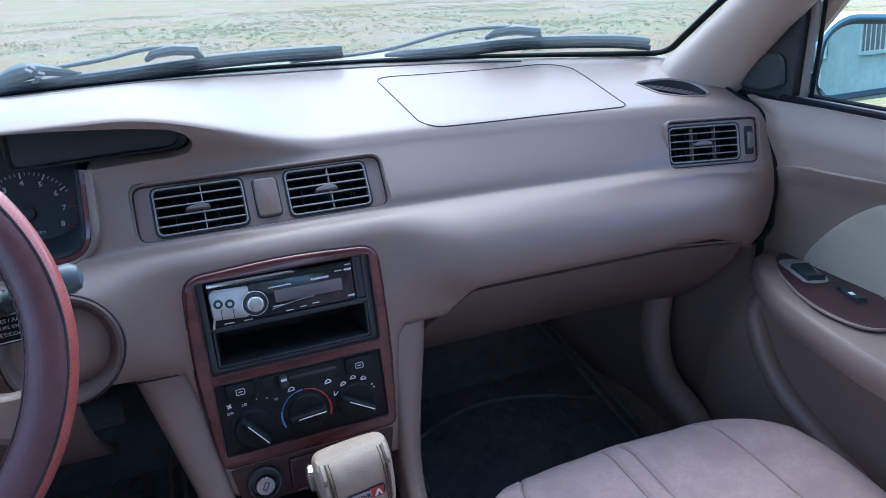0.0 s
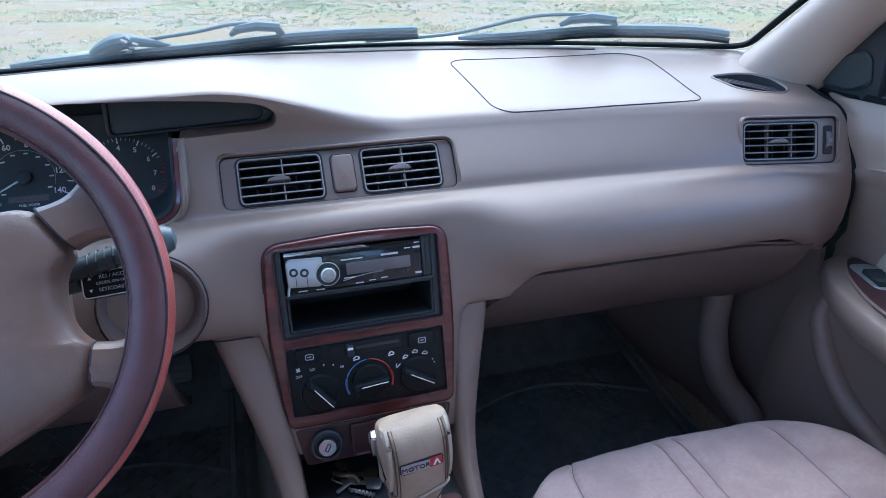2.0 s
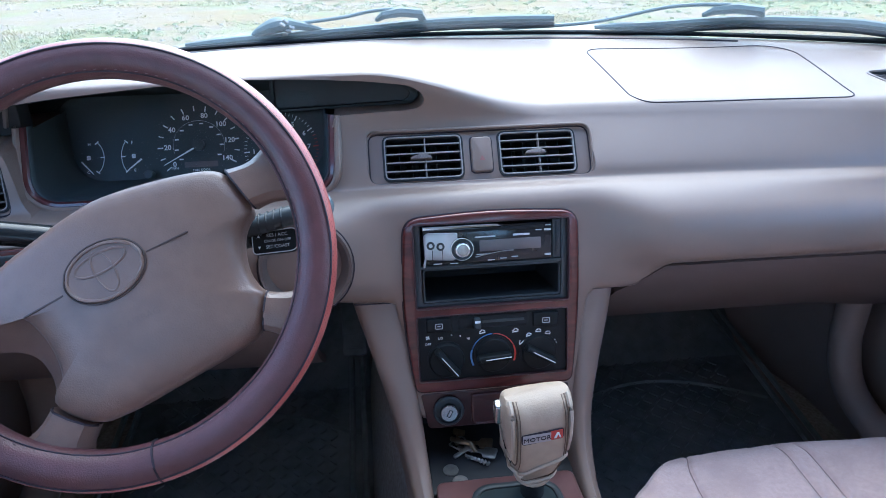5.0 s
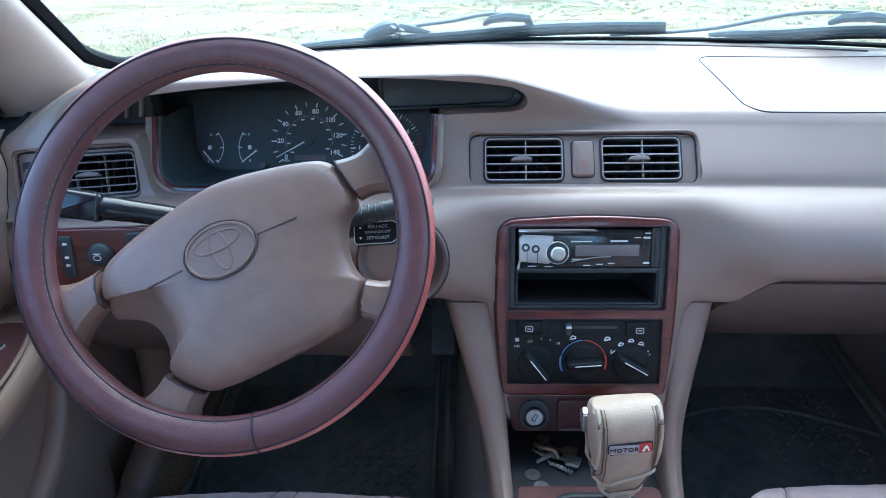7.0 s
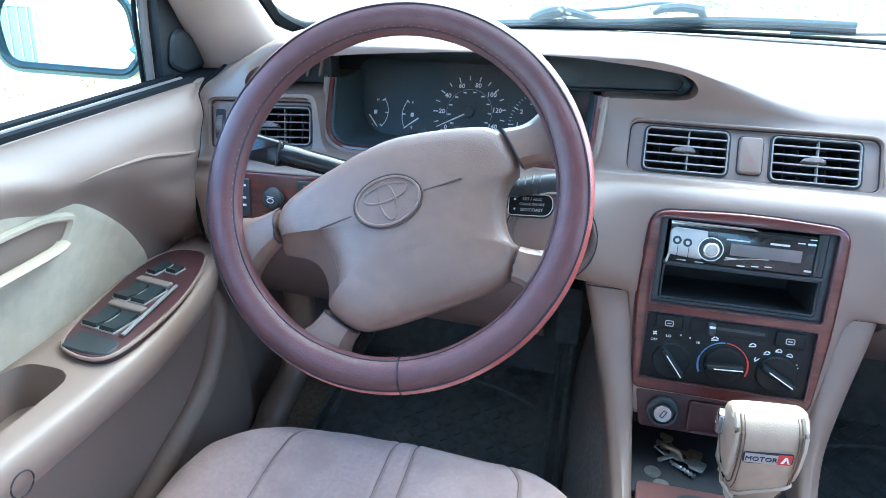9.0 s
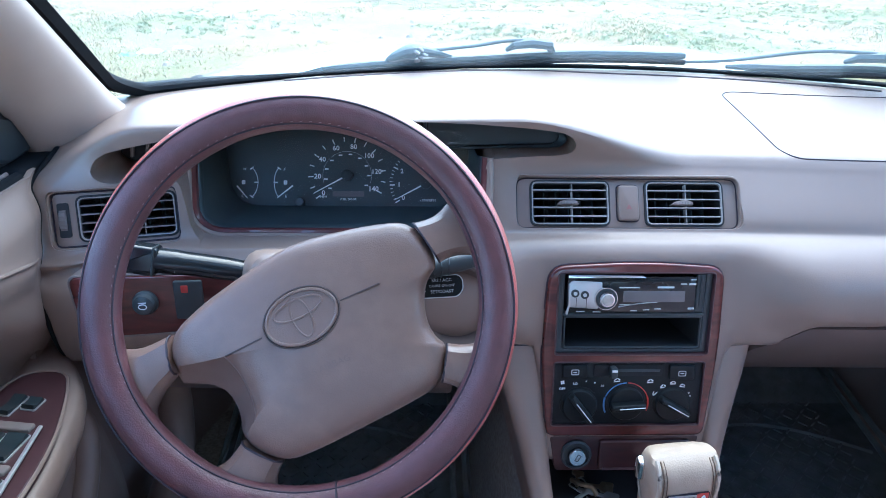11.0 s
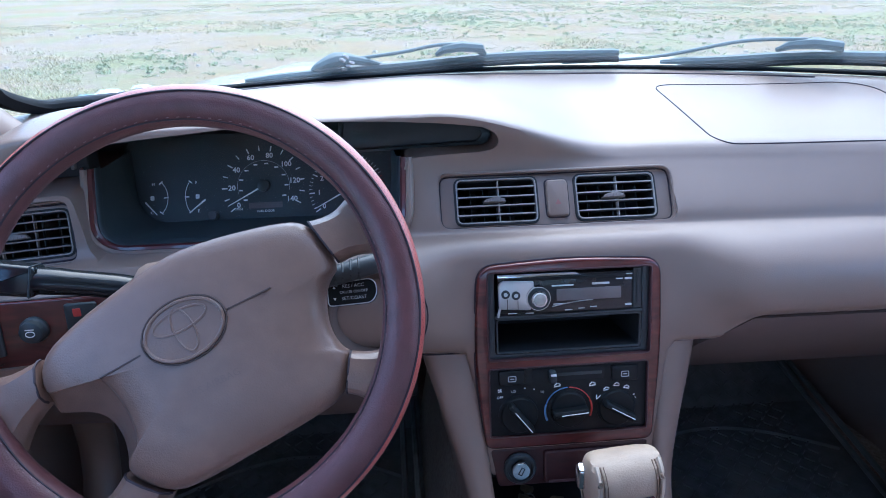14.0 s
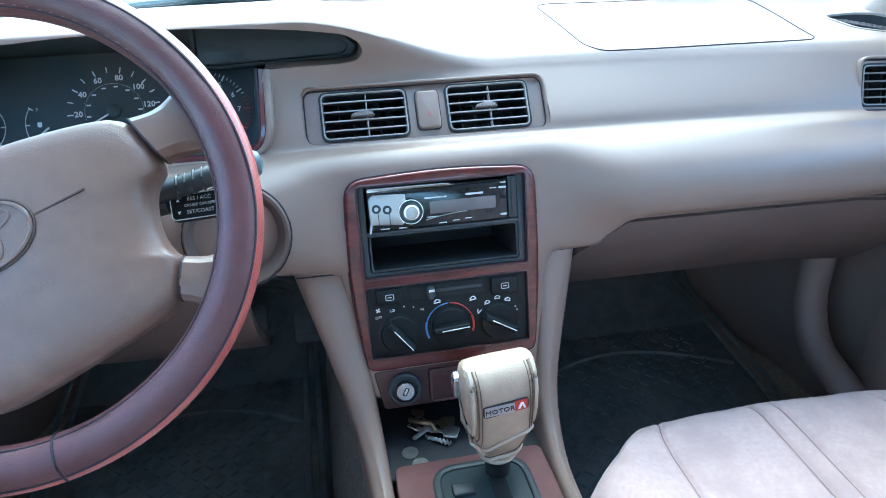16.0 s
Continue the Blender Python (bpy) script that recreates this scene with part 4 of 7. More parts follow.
pocket = thing("storage_pocket", "empty black storage pocket under the car stereo", "storage pocket", at=STACK @ Vector((-0.003, 0.13, 0)))
pi, po = rrect(-0.0905, 0.1105, 0.0852, 0.1505, 0.003), rrect(-0.0935, 0.1078, 0.0882, 0.1525, 0.004)
part("rim", frame_slab(STACK, po, pi, -0.05, 0.003, 0.0018), PANEL, pocket)
# liner and back near-black: the pocket's inner shade is painted
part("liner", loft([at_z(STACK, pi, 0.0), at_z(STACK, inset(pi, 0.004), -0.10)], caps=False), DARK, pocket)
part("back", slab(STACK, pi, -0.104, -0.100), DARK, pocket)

# heater controls
heat = thing("heater_control_panel", "charcoal heater panel with three rotary knobs", "heater controls", at=STACK @ Vector((-0.004, 0.045, 0)))
part("panel", slab(STACK, rrect(-0.1028, 0.0008, 0.0955, 0.0898, 0.004), -0.02, 0.0035, 0.0015), HEATER, heat)
HP = on(STACK, 0, 0, 0.0035)


def knob(name, cx, cy, turn, label):
    m = on(HP, cx, cy)
    k = part(name, lathe(m, [(0.0, 0), (0.0262, 0), (0.0262, 0.0008), (0.0235, 0.0012), (0.0230, 0.004), (0.0218, 0.0052), (0.0, 0.0056)], 36), HEATER, heat, label)
    g = part("grip", slab(on(m, 0, 0, 0.005, turn), rpoly([(-0.0225, -0.0045), (0.0225, -0.0045), (0.0225, 0.0045), (-0.0225, 0.0045)], 0.003, 3), 0, 0.013, 0.003), HEATER, k)
    part("pointer", box(on(m, 0.0, 0.0, 0.0182, turn) @ Matrix.Translation((0.004, 0.0, 0)), 0.034, 0.0013, 0.0008, 0.0003), WHITE, g, "white pointer line")
    return k


knob("fan_knob", -0.0665, 0.0285, -52, "black fan speed knob")
knob("temperature_knob", -0.0041, 0.0312, 4, "black temperature knob")
knob("mode_knob", 0.0575, 0.0300, -30, "black air direction knob")
for mat_, a0, a1, nm in ((BLUE, 205, 92, "blue_arc"), (RED, 88, -20, "red_arc")):
    part(nm, tube([HP @ Vector((-0.0041 + 0.0298 * math.cos(radians(a)), 0.0305 + 0.0298 * math.sin(radians(a)), 0.0004)) for a in steps(a0, a1, 20)], 0.0013, 6, flat=0.4), mat_, heat)
part("slider_slot", slab(HP, rrect(-0.0500, 0.0700, 0.0412, 0.0865, 0.003), 0, 0.0012, 0.0004), DARK, heat)
part("slider_groove", box(on(HP, 0.010, 0.0782, 0.0012), 0.056, 0.004, 0.001, 0.0003), BLACK, heat)
part("slider_knob", box(on(HP, -0.0255, 0.0778, 0.006), 0.0095, 0.0155, 0.012, 0.0025), PANEL, heat, "charcoal slider knob")
part("slider_mark", box(on(HP, -0.0255, 0.0815, 0.0123), 0.007, 0.003, 0.0006, 0.0002), WHITE, heat)
for x0, x1, y0, y1 in ((-0.0918, -0.0588, 0.0685, 0.0870), (0.0500, 0.0840, 0.0655, 0.0855)):
    bt = part("push_button", slab(HP, rrect(x0, y0, x1, y1, 0.003), 0, 0.0035, 0.0015), HEATER, heat, "charcoal push button with white symbol")
    cx, cy = (x0 + x1) / 2, (y0 + y1) / 2
    part("symbol", frame_slab(on(HP, cx, cy - 0.001, 0.0034), rrect(-0.0052, -0.0038, 0.0052, 0.0038, 0.002), rrect(-0.0042, -0.0029, 0.0042, 0.0029, 0.0012), 0, 0.0005, 0.0002), PRINT, bt)
    part("symbol_bar", box(on(HP, cx, cy - 0.001, 0.0036), 0.005, 0.0012, 0.0004, 0.0001), PRINT, bt)
text("label_lo", "LO", on(HP, -0.0735, 0.0590, 0.0002), 0.0050, WHITE, heat)
text("label_hi", "HI", on(HP, -0.0370, 0.0560, 0.0002), 0.0047, WHITE, heat)
text("label_off", "OFF", on(HP, -0.0905, 0.0520, 0.0002), 0.0047, WHITE, heat)
for x, y in ((-0.0590, 0.0625), (-0.0475, 0.0605)):
    part("dot", lathe(on(HP, x, y), [(0, 0), (0.001, 0), (0.001, 0.0004), (0, 0.0004)], 10), WHITE, heat)


def symbol(x, y, w, turn, kind_):
    m = on(HP, x, y, 0.0001, turn)
    bm = box(on(m, 0, -w * 0.18, 0.0002), w * 0.85, w * 0.14, 0.0005, 0.0001)
    box(on(m, -w * 0.15, w * 0.12, 0.0002, 35), w * 0.5, w * 0.14, 0.0005, 0.0001, bm=bm)
    if kind_:
        box(on(m, w * 0.28, w * 0.10, 0.0002, -40), w * 0.42, w * 0.14, 0.0005, 0.0001, bm=bm)
    part("pictogram", bm, WHITE, heat)


for x, y, w, tn, kd in ((-0.0185, 0.0640, 0.010, 8, 1), (0.0260, 0.0625, 0.010, 8, 1), (0.0335, 0.0455, 0.009, 40, 0), (0.0440, 0.0550, 0.009, 10, 1),
                        (0.0570, 0.0600, 0.009, 0, 1), (0.0700, 0.0560, 0.009, -10, 1), (0.0795, 0.0435, 0.009, -20, 0)):
    symbol(x, y, w, tn, kd)

# a four-bladed fan sign over OFF
bm = bmesh.new()
for k in range(4):
    box(on(HP, -0.0905, 0.0610, 0.0003, 45 + 90 * k) @ Matrix.Translation((0.0017, 0.0004, 0)), 0.0026, 0.0018, 0.0005, 0.0001, bm=bm)
part("fan_sign", bm, WHITE, heat)

# ---- steering wheel ----
wheel = thing("steering_wheel", "four-spoke steering wheel in burgundy leather cover with red edge", "steering wheel", at=(-0.3905, -0.1493, 0.8951))
R0, r0 = 0.1852, 0.0182


def rim_point(a, phi, extra=0.0):
    rr = R0 + (r0 + extra) * math.cos(phi)
    return WHEEL @ Vector((rr * math.cos(a), rr * math.sin(a), (r0 + extra) * math.sin(phi) * 0.95))


def rim_strip(f0, f1, nf, extra=0.0, wob=0.0):
    loops = []
    for i in range(120):
        a = 2 * math.pi * i / 120
        e = extra + wob * noise.noise(Vector((math.cos(a) * 3, math.sin(a) * 3, 0)))
        loops.append([rim_point(a, f, e) for f in steps(f0(a), f1(a), nf)])
    return loft(loops, closed=False, ring=True)


P = math.pi


def border(a):
    """Where leather and red band meet, round the rim."""
    return radians(42 + 20 * max(0, math.sin(a)))


part("leather_cover", rim_strip(lambda a: border(a) - 0.02, lambda a: radians(272), 18, wob=0.0012), LEATHER, wheel, "burgundy leather cover, slightly wrinkled")
band = part("perforated_band", rim_strip(lambda a: radians(-92), lambda a: border(a) + 0.015, 12, 0.0006), RED_LEATHER, wheel, "red perforated leather band on the outer edge")
part("edge_seam", tube([rim_point(2 * P * i / 140, border(2 * P * i / 140), 0.0004) for i in range(140)], 0.0011, 5, closed=True), THREAD, wheel, "dark seam between leather and red band")
bm = bmesh.new()
for i in range(300):
    for j, f in enumerate((-52, -42, -32, -22, -12, -4)):
        a = 2 * P * (i + 0.5 * (j % 2)) / 300
        f += math.degrees(border(a)) - 4
        c = rim_point(a, radians(f), 0.0007)
        ax = (c - rim_point(a, radians(f), -0.01)).normalized()
        q = ax.to_track_quat("Z", "Y").to_matrix().to_4x4()
        vs = [bm.verts.new(Matrix.Translation(c) @ q @ Vector((0.00055 * math.cos(k * P / 2), 0.00055 * math.sin(k * P / 2), 0.0001))) for k in range(4)]
        bm.faces.new(vs)
tagged(part("perforations", bm, THREAD, band, "small dark punched holes"), kind="stuff")
bm = bmesh.new()
for i in range(120):
    a = 2 * P * i / 120
    p, q = rim_point(a, radians(138), 0.0005), rim_point(a + 0.014, radians(139), 0.0005)
    tube([p, q], 0.00045, 4, bm=bm)
part("inner_seam", tube([rim_point(2 * P * i / 140, radians(146), 0.0001) for i in range(140)], 0.0009, 5, closed=True), THREAD, wheel, "dark seam along the inner side")
tagged(part("stitching", bm, THREAD_LIGHT, wheel, "row of mauve stitches on the inner side"), kind="stuff")
part("cover_joint", tube([rim_point(radians(-78), f, 0.0004) for f in steps(radians(20), radians(230), 14)], 0.0012, 5), THREAD, wheel, "seam where the cover is joined")

pad_poly = [(-0.1245, -0.030), (-0.0950, 0.000), (-0.0655, 0.022), (-0.035, 0.044), (-0.0037, 0.061), (0.0656, 0.0770), (0.1040, 0.0795), (0.1300, 0.0405), (0.1180, 0.0240), (0.1150, 0.0060), (0.1180, -0.0170), (0.1275, -0.0335), (0.1385, -0.0400),
            (0.1325, -0.0760), (0.0997, -0.0955), (0.0573, -0.1165), (0.0130, -0.1385), (-0.0165, -0.1480), (-0.0545, -0.1275), (-0.0420, -0.1120), (-0.0445, -0.0920), (-0.0570, -0.0660), (-0.0774, -0.0445), (-0.0985, -0.0460), (-0.1185, -0.0640)]
# toward its base the pad grows wider beside the lower opening
flare = {18: (-0.0600, -0.1300), 19: (-0.0615, -0.1120), 20: (-0.0660, -0.0980), 21: (-0.0760, -0.0840), 22: (-0.0920, -0.0775), 23: (-0.1100, -0.0775), 24: (-0.1230, -0.0770)}
smooth_poly = lambda pl: [(v.x, v.y) for v in chaikin([Vector((x, y, 0)) for x, y in pl], 2, closed=True)]
pp = smooth_poly(pad_poly)
pb_ = smooth_poly([flare.get(i, q) for i, q in enumerate(pad_poly)])
cen = Vector((0.012, -0.030))


def scaled(poly, k):
    return [(cen.x + (x - cen.x) * k, cen.y + (y - cen.y) * k) for x, y in poly]


between = lambda t: [(x0 + (x1 - x0) * t, y0 + (y1 - y0) * t) for (x0, y0), (x1, y1) in zip(pp, pb_)]
loops = [at_z(WHEEL, scaled(pb_, 0.96), -0.040), at_z(WHEEL, pb_, -0.032), at_z(WHEEL, between(0.75), -0.024), at_z(WHEEL, between(0.4), -0.017)] + [at_z(WHEEL, scaled(pp, k), z) for k, z in ((1.0, -0.011), (0.988, -0.005), (0.965, 0.0005), (0.935, 0.004), (0.89, 0.007), (0.80, 0.0098), (0.60, 0.0122), (0.35, 0.0135), (0.12, 0.014))]
part("hub_pad", loft(loops), HUB, wheel, "worn taupe airbag cover")
for a, b, c, d in (((0.1040, 0.0780), (0.1300, 0.0405), (0.1370, 0.0980), (0.1680, 0.0470)), ((0.1375, -0.0380), (0.1325, -0.0740), (0.1760, -0.0330), (0.1580, -0.0920)),
                   ((-0.0545, -0.1285), (-0.0165, -0.1470), (-0.0910, -0.1600), (-0.0210, -0.1810)), ((-0.1245, -0.0300), (-0.1175, -0.0660), (-0.1760, -0.0430), (-0.1400, -0.1080))):
    A, B, C_, D_ = (Vector((*v, 0)) for v in (a, b, c, d))
    loops = []
    for k in range(7):
        t = k / 6
        p, q = A.lerp(C_, t), B.lerp(D_, t)
        waist = 0.14 * math.sin(t * P)
        p, q = p.lerp(q, waist * 0.6), q.lerp(p, waist * 0.6)
        top = 0.003 - 0.006 * t
        pr = [Vector((*p.xy, -0.022)), Vector((*p.xy, top - 0.012)), Vector((*p.lerp(q, 0.04).xy, top - 0.006)), Vector((*p.lerp(q, 0.16).xy, top)), Vector((*p.lerp(q, 0.5).xy, top + 0.003)), Vector((*p.lerp(q, 0.84).xy, top)), Vector((*p.lerp(q, 0.96).xy, top - 0.006)), Vector((*q.xy, top - 0.012)), Vector((*q.xy, -0.022))]
        loops.append([WHEEL @ v for v in pr])
    sp = part("spoke", loft(loops), HUB, wheel, "taupe plastic spoke")
    dip = lambda t: float(np.interp(min(t, 1 - t), (0, 0.04, 0.16, 0.5), (-0.0098, -0.0038, 0.0024, 0.0054)))
    part("spoke_gap", tube([WHEEL @ Vector((*A.lerp(B, t).xy, dip(t))) for t in (0, 0.02, 0.04, 0.1, 0.16, 0.3, 0.5, 0.7, 0.84, 0.9, 0.96, 0.98, 1)], 0.0011, 5), THREAD, sp)


def oval(m, rx, ry, r, n=40):
    return tube([m @ Vector((rx * math.cos(2 * P * i / n), ry * math.sin(2 * P * i / n), 0)) for i in range(n)], r, 6, closed=True)


EM = on(WHEEL, 0.0028, -0.0115, 0.0150, 26)
emb = part("emblem", oval(EM, 0.0335, 0.0235, 0.0017), HUB, wheel, "plain oval emblem moulded in taupe")
# brown that paints the shade in the emblem's grooves and creases
GROOVE = material("shadowed_groove", (0.075, 0.048, 0.042), 0.6)
part("emblem_groove", oval(on(EM, 0, 0, -0.0006), 0.0362, 0.0262, 0.0010), GROOVE, emb)
part("emblem_oval", oval(on(EM, 0, 0, 0.0), 0.0085, 0.0190, 0.0012), HUB, emb)
part("emblem_oval", oval(on(EM, 0, 0.0085, 0.0), 0.0235, 0.0085, 0.0012), HUB, emb)
part("emblem_base", loft([[EM @ Vector((0.0325 * math.cos(2 * P * i / 40), 0.0225 * math.sin(2 * P * i / 40), z)) for i in range(40)] for z in (-0.004, 0.0002)]), HUB, emb)
for a, b in (((-0.0655, -0.0470), (-0.0330, -0.0305)), ((0.0375, 0.0035), (0.0736, 0.0195))):
    part("crease", tube([WHEEL @ Vector((*Vector(a).lerp(Vector(b), t), 0.0132)) for t in steps(0, 1, 5)], 0.0010, 5), GROOVE, wheel)
# letters a little darker than the hub pad
text("airbag_lettering", "SRS AIRBAG", on(WHEEL, 0.026, -0.0570, 0.0132, 23), 0.0088, material("darker_lettering", (0.165, 0.108, 0.088), 0.5), wheel, 0.0005, label="faint moulded lettering")

# ---- steering column, stalks, ignition ----
column = thing("steering_column", "taupe steering column shroud with ignition surround", "steering column", at=(-0.39, 0, 0.82))
COL = plane((-0.3905, -0.1493, 0.8951), 30)
loops = []
for z, w, h, dy in ((-0.03, 0.030, 0.030, 0), (-0.05, 0.062, 0.056, -0.006), (-0.085, 0.078, 0.070, -0.012), (-0.20, 0.080, 0.074, -0.016), (-0.30, 0.080, 0.074, -0.018)):
    loops.append(at_z(COL, [(x, y + dy) for x, y in rrect(-w, -h, w, h, 0.025)], z))
part("shroud", loft(loops), TAN, column)
IG = plane((-0.234, 0.000, 0.800), 20)
# bowl in the darkened taupe: its inner shade is painted
part("ignition_bowl", lathe(IG, [(0.0565, -0.04), (0.0560, 0.002), (0.0540, 0.006), (0.0505, 0.005), (0.0460, -0.004), (0.0390, -0.018), (0.0310, -0.028), (0.0250, -0.0305), (0.0, -0.0305)], 40), SHADED_TAN, column, "round taupe ignition surround")
part("bowl_seam", tube([IG @ Vector((0.0568 * math.cos(a), 0.0568 * math.sin(a), 0.001)) for a in steps(0, 6.15, 40)], 0.0010, 5, closed=True), THREAD, column)
lock = part("ignition_lock", lathe(IG, [(0.0, -0.0305), (0.0215, -0.0305), (0.0215, -0.0220), (0.0200, -0.0205), (0.0175, -0.0205), (0.0165, -0.0225), (0.0, -0.0225)], 32), METAL, column, "metal ignition lock")
part("lock_face", lathe(IG, [(0.0, -0.0225), (0.0150, -0.0225), (0.0145, -0.0212), (0.0, -0.0210)], 28), BLACK, lock, "black lock face")
part("key_slot", box(on(IG, 0, 0, -0.0208), 0.002, 0.012, 0.001, 0.0003), METAL, lock)
STALK = material("satin_black_stalk", (0.012, 0.015, 0.018), 0.22)
lever = thing("indicator_stalk", "black indicator stalk with light switch end", "control stalk", at=(-0.50, -0.04, 0.88))
part("stem", tube(smooth_path([(-0.435, -0.035, 0.862), (-0.49, -0.042, 0.876), (-0.54, -0.05, 0.888), (-0.562, -0.053, 0.892)], 4), [0.0135] * 4 + [0.0145] * 4 + [0.0155] * 5, 14, flat=0.85), STALK, lever)
d_ = Vector((-0.0420, -0.0058, 0.0078)).normalized()
n_ = (Vector((0, -1, 0.35)) - d_ * d_.dot(Vector((0, -1, 0.35)))).normalized()
EN = Matrix((d_, n_.cross(d_), n_)).transposed().to_4x4()
EN.translation = (-0.582, -0.0555, 0.8955)
sw = part("end_switch", slab(EN, rpoly([(-0.026, -0.0150), (0.022, -0.0175), (0.028, 0.0145), (-0.026, 0.0150)], 0.005, 4), -0.015, 0.015, 0.005), STALK, lever, "rotating black end, squared off")
part("ring_line", box(on(EN, -0.0215, 0, 0.0), 0.0022, 0.0312, 0.0312, 0.001), PANEL, sw)
for k, w in enumerate((0.010, 0.007)):
    part("print_bar", box(Matrix.Translation((-0.545 + k * 0.004, -0.0635, 0.893 - k * 0.008)) @ plane((0, 0, 0), 25) @ Matrix.Rotation(radians(-8), 4, "Z"), w, 0.0022, 0.0006, 0.0002), WHITE, lever)
wst = thing("wiper_stalk", "black wiper stalk with pale rounded end", "control stalk", at=(-0.25, -0.04, 0.88))
part("stem", tube(smooth_path([(-0.34, -0.030, 0.862), (-0.285, -0.045, 0.874), (-0.24, -0.046, 0.886), (-0.214, -0.036, 0.889)], 4), [0.0085] * 4 + [0.0105] * 9, 12), BLACK, wst)
for k in range(4):
    part("ring_rib", tube([Vector((-0.272 + k * 0.008, -0.0460, 0.8775 + k * 0.0021)) + Vector((0, 0.0112 * math.cos(a), 0.0112 * math.sin(a))) for a in steps(0, 5.9, 12)], 0.0012, 5, closed=True), PANEL, wst)
part("end_cap", tube([(-0.216, -0.036, 0.889), (-0.212, -0.035, 0.8893), (-0.203, -0.0335, 0.8898), (-0.196, -0.0325, 0.890), (-0.193, -0.032, 0.8902)], [0.0095, 0.0135, 0.0145, 0.011, 0.003], 16), material("grey_blue_plastic", (0.11, 0.14, 0.155), 0.35), wst, "pale grey rounded end")
cruise = thing("cruise_control_stalk", "black cruise control lever with white lettering", "control stalk", at=(-0.26, -0.05, 0.86))
CR = plane((-0.258, -0.052, 0.8605), 30) @ Matrix.Rotation(radians(3), 4, "Z")
CRP = rpoly([(-0.024, -0.0135), (0.020, -0.0135), (0.027, -0.006), (0.027, 0.007), (0.021, 0.0125), (-0.024, 0.0105)], 0.005, 4)
part("paddle", slab(CR, CRP, -0.014, 0.0, 0.002), HEATER, cruise)
part("stem", tube([(-0.33, -0.03, 0.845), (-0.282, -0.046, 0.860)], 0.008, 10), BLACK, cruise)
part("edge_line", tube(at_z(CR, inset(CRP, 0.0007), 0.0004), 0.0006, 5, closed=True), PRINT, cruise, "pale outline of the paddle")
for wd, y, h in (("RES / ACC", 0.0060, 0.0050), ("CRUISE ON-OFF", 0.0, 0.0040), ("SET/COAST", -0.0064, 0.0050)):
    text("lettering", wd, on(CR, 0.003, y, 0.0002), h, PRINT, cruise)
for y, up in ((0.0058, 1), (-0.0062, -1)):
    part("arrow", slab(on(CR, -0.0165, y, 0.0), [(-0.0016, -0.0013 * up), (0.0016, -0.0013 * up), (0.0, 0.0016 * up)][::up], 0, 0.0006), WHITE, cruise)

# ---- lower dashboard on the driver's side ----
lpanel = thing("switch_panel", "red wood-effect switch panel under the end vent", "switch panel", at=(-0.61, 0, 0.81))
LPM = Matrix.Translation((-0.60, -0.006, 0.812)) @ Matrix.Rotation(radians(4), 4, "Z") @ plane((0, 0, 0), 8)
part("wood_plate", slab(LPM, rpoly([(-0.076, -0.042), (0.085, -0.036), (0.120, -0.012), (0.120, 0.034), (-0.083, 0.034)], 0.010, 4), -0.03, 0.004, 0.002), WOOD, lpanel)
part("plate_edge", frame_slab(LPM, inset(rpoly([(-0.076, -0.042), (0.085, -0.036), (0.120, -0.012), (0.120, 0.034), (-0.083, 0.034)], 0.010, 4), -0.003), rpoly([(-0.076, -0.042), (0.085, -0.036), (0.120, -0.012), (0.120, 0.034), (-0.083, 0.034)], 0.010, 4), -0.03, 0.002, 0.001), VENT, lpanel, "taupe edge of the wood panel")
dm = part("dimmer_knob", lathe(on(LPM, 0.0, 0.002, 0.004), [(0.0, 0), (0.0145, 0), (0.0145, 0.004), (0.0125, 0.006), (0.0115, 0.012), (0.010, 0.013), (0.0, 0.013)], 30), BLACK, lpanel, "black dimmer knob")
part("symbol", oval(on(LPM, 0.0, 0.001, 0.0172), 0.0045, 0.003, 0.0006, 20), WHITE, dm)
part("symbol_bar", box(on(LPM, 0.0, 0.006, 0.0172), 0.009, 0.0012, 0.0006, 0.0002), WHITE, dm)
bs = part("blank_switch", slab(LPM, rrect(0.033, -0.020, 0.066, 0.028, 0.003), 0.002, 0.0075, 0.002), BLACK, lpanel, "black blank switch with red lamp")
part("red_lamp", box(on(LPM, 0.046, 0.018, 0.0078), 0.008, 0.009, 0.0015, 0.0006), RED, bs)
part("side_switch", slab(LPM, rrect(-0.048, -0.026, -0.033, 0.026, 0.003), 0.002, 0.0075, 0.002), BLACK, lpanel, "black rocker with white marks")
for y in (0.017, 0.0, -0.010):
    part("print_bar", box(on(LPM, -0.0405, y, 0.0078), 0.005, 0.003, 0.0006, 0.0002), WHITE, lpanel)
knee = thing("knee_panel", "taupe lower dash panel under the steering column, shade in its colour", "dash panel", at=(-0.43, 0.05, 0.66))
# darkened taupe stands for the shade behind the wheel
part("panel", sheet(lambda u, v: Vector((u, 0.012 + 0.13 * v * v + 0.01 * math.sin(u * 6), 0.752 - 0.165 * v)), steps(-0.690, -0.235, 24), steps(0, 1, 12), 0.012), SHADED_TAN, knee)
part("panel_seam", tube([(x, -0.003 + 0.01 * math.sin(x * 6), 0.762) for x in steps(-0.71, -0.26, 20)], 0.0016, 5), THREAD, knee)
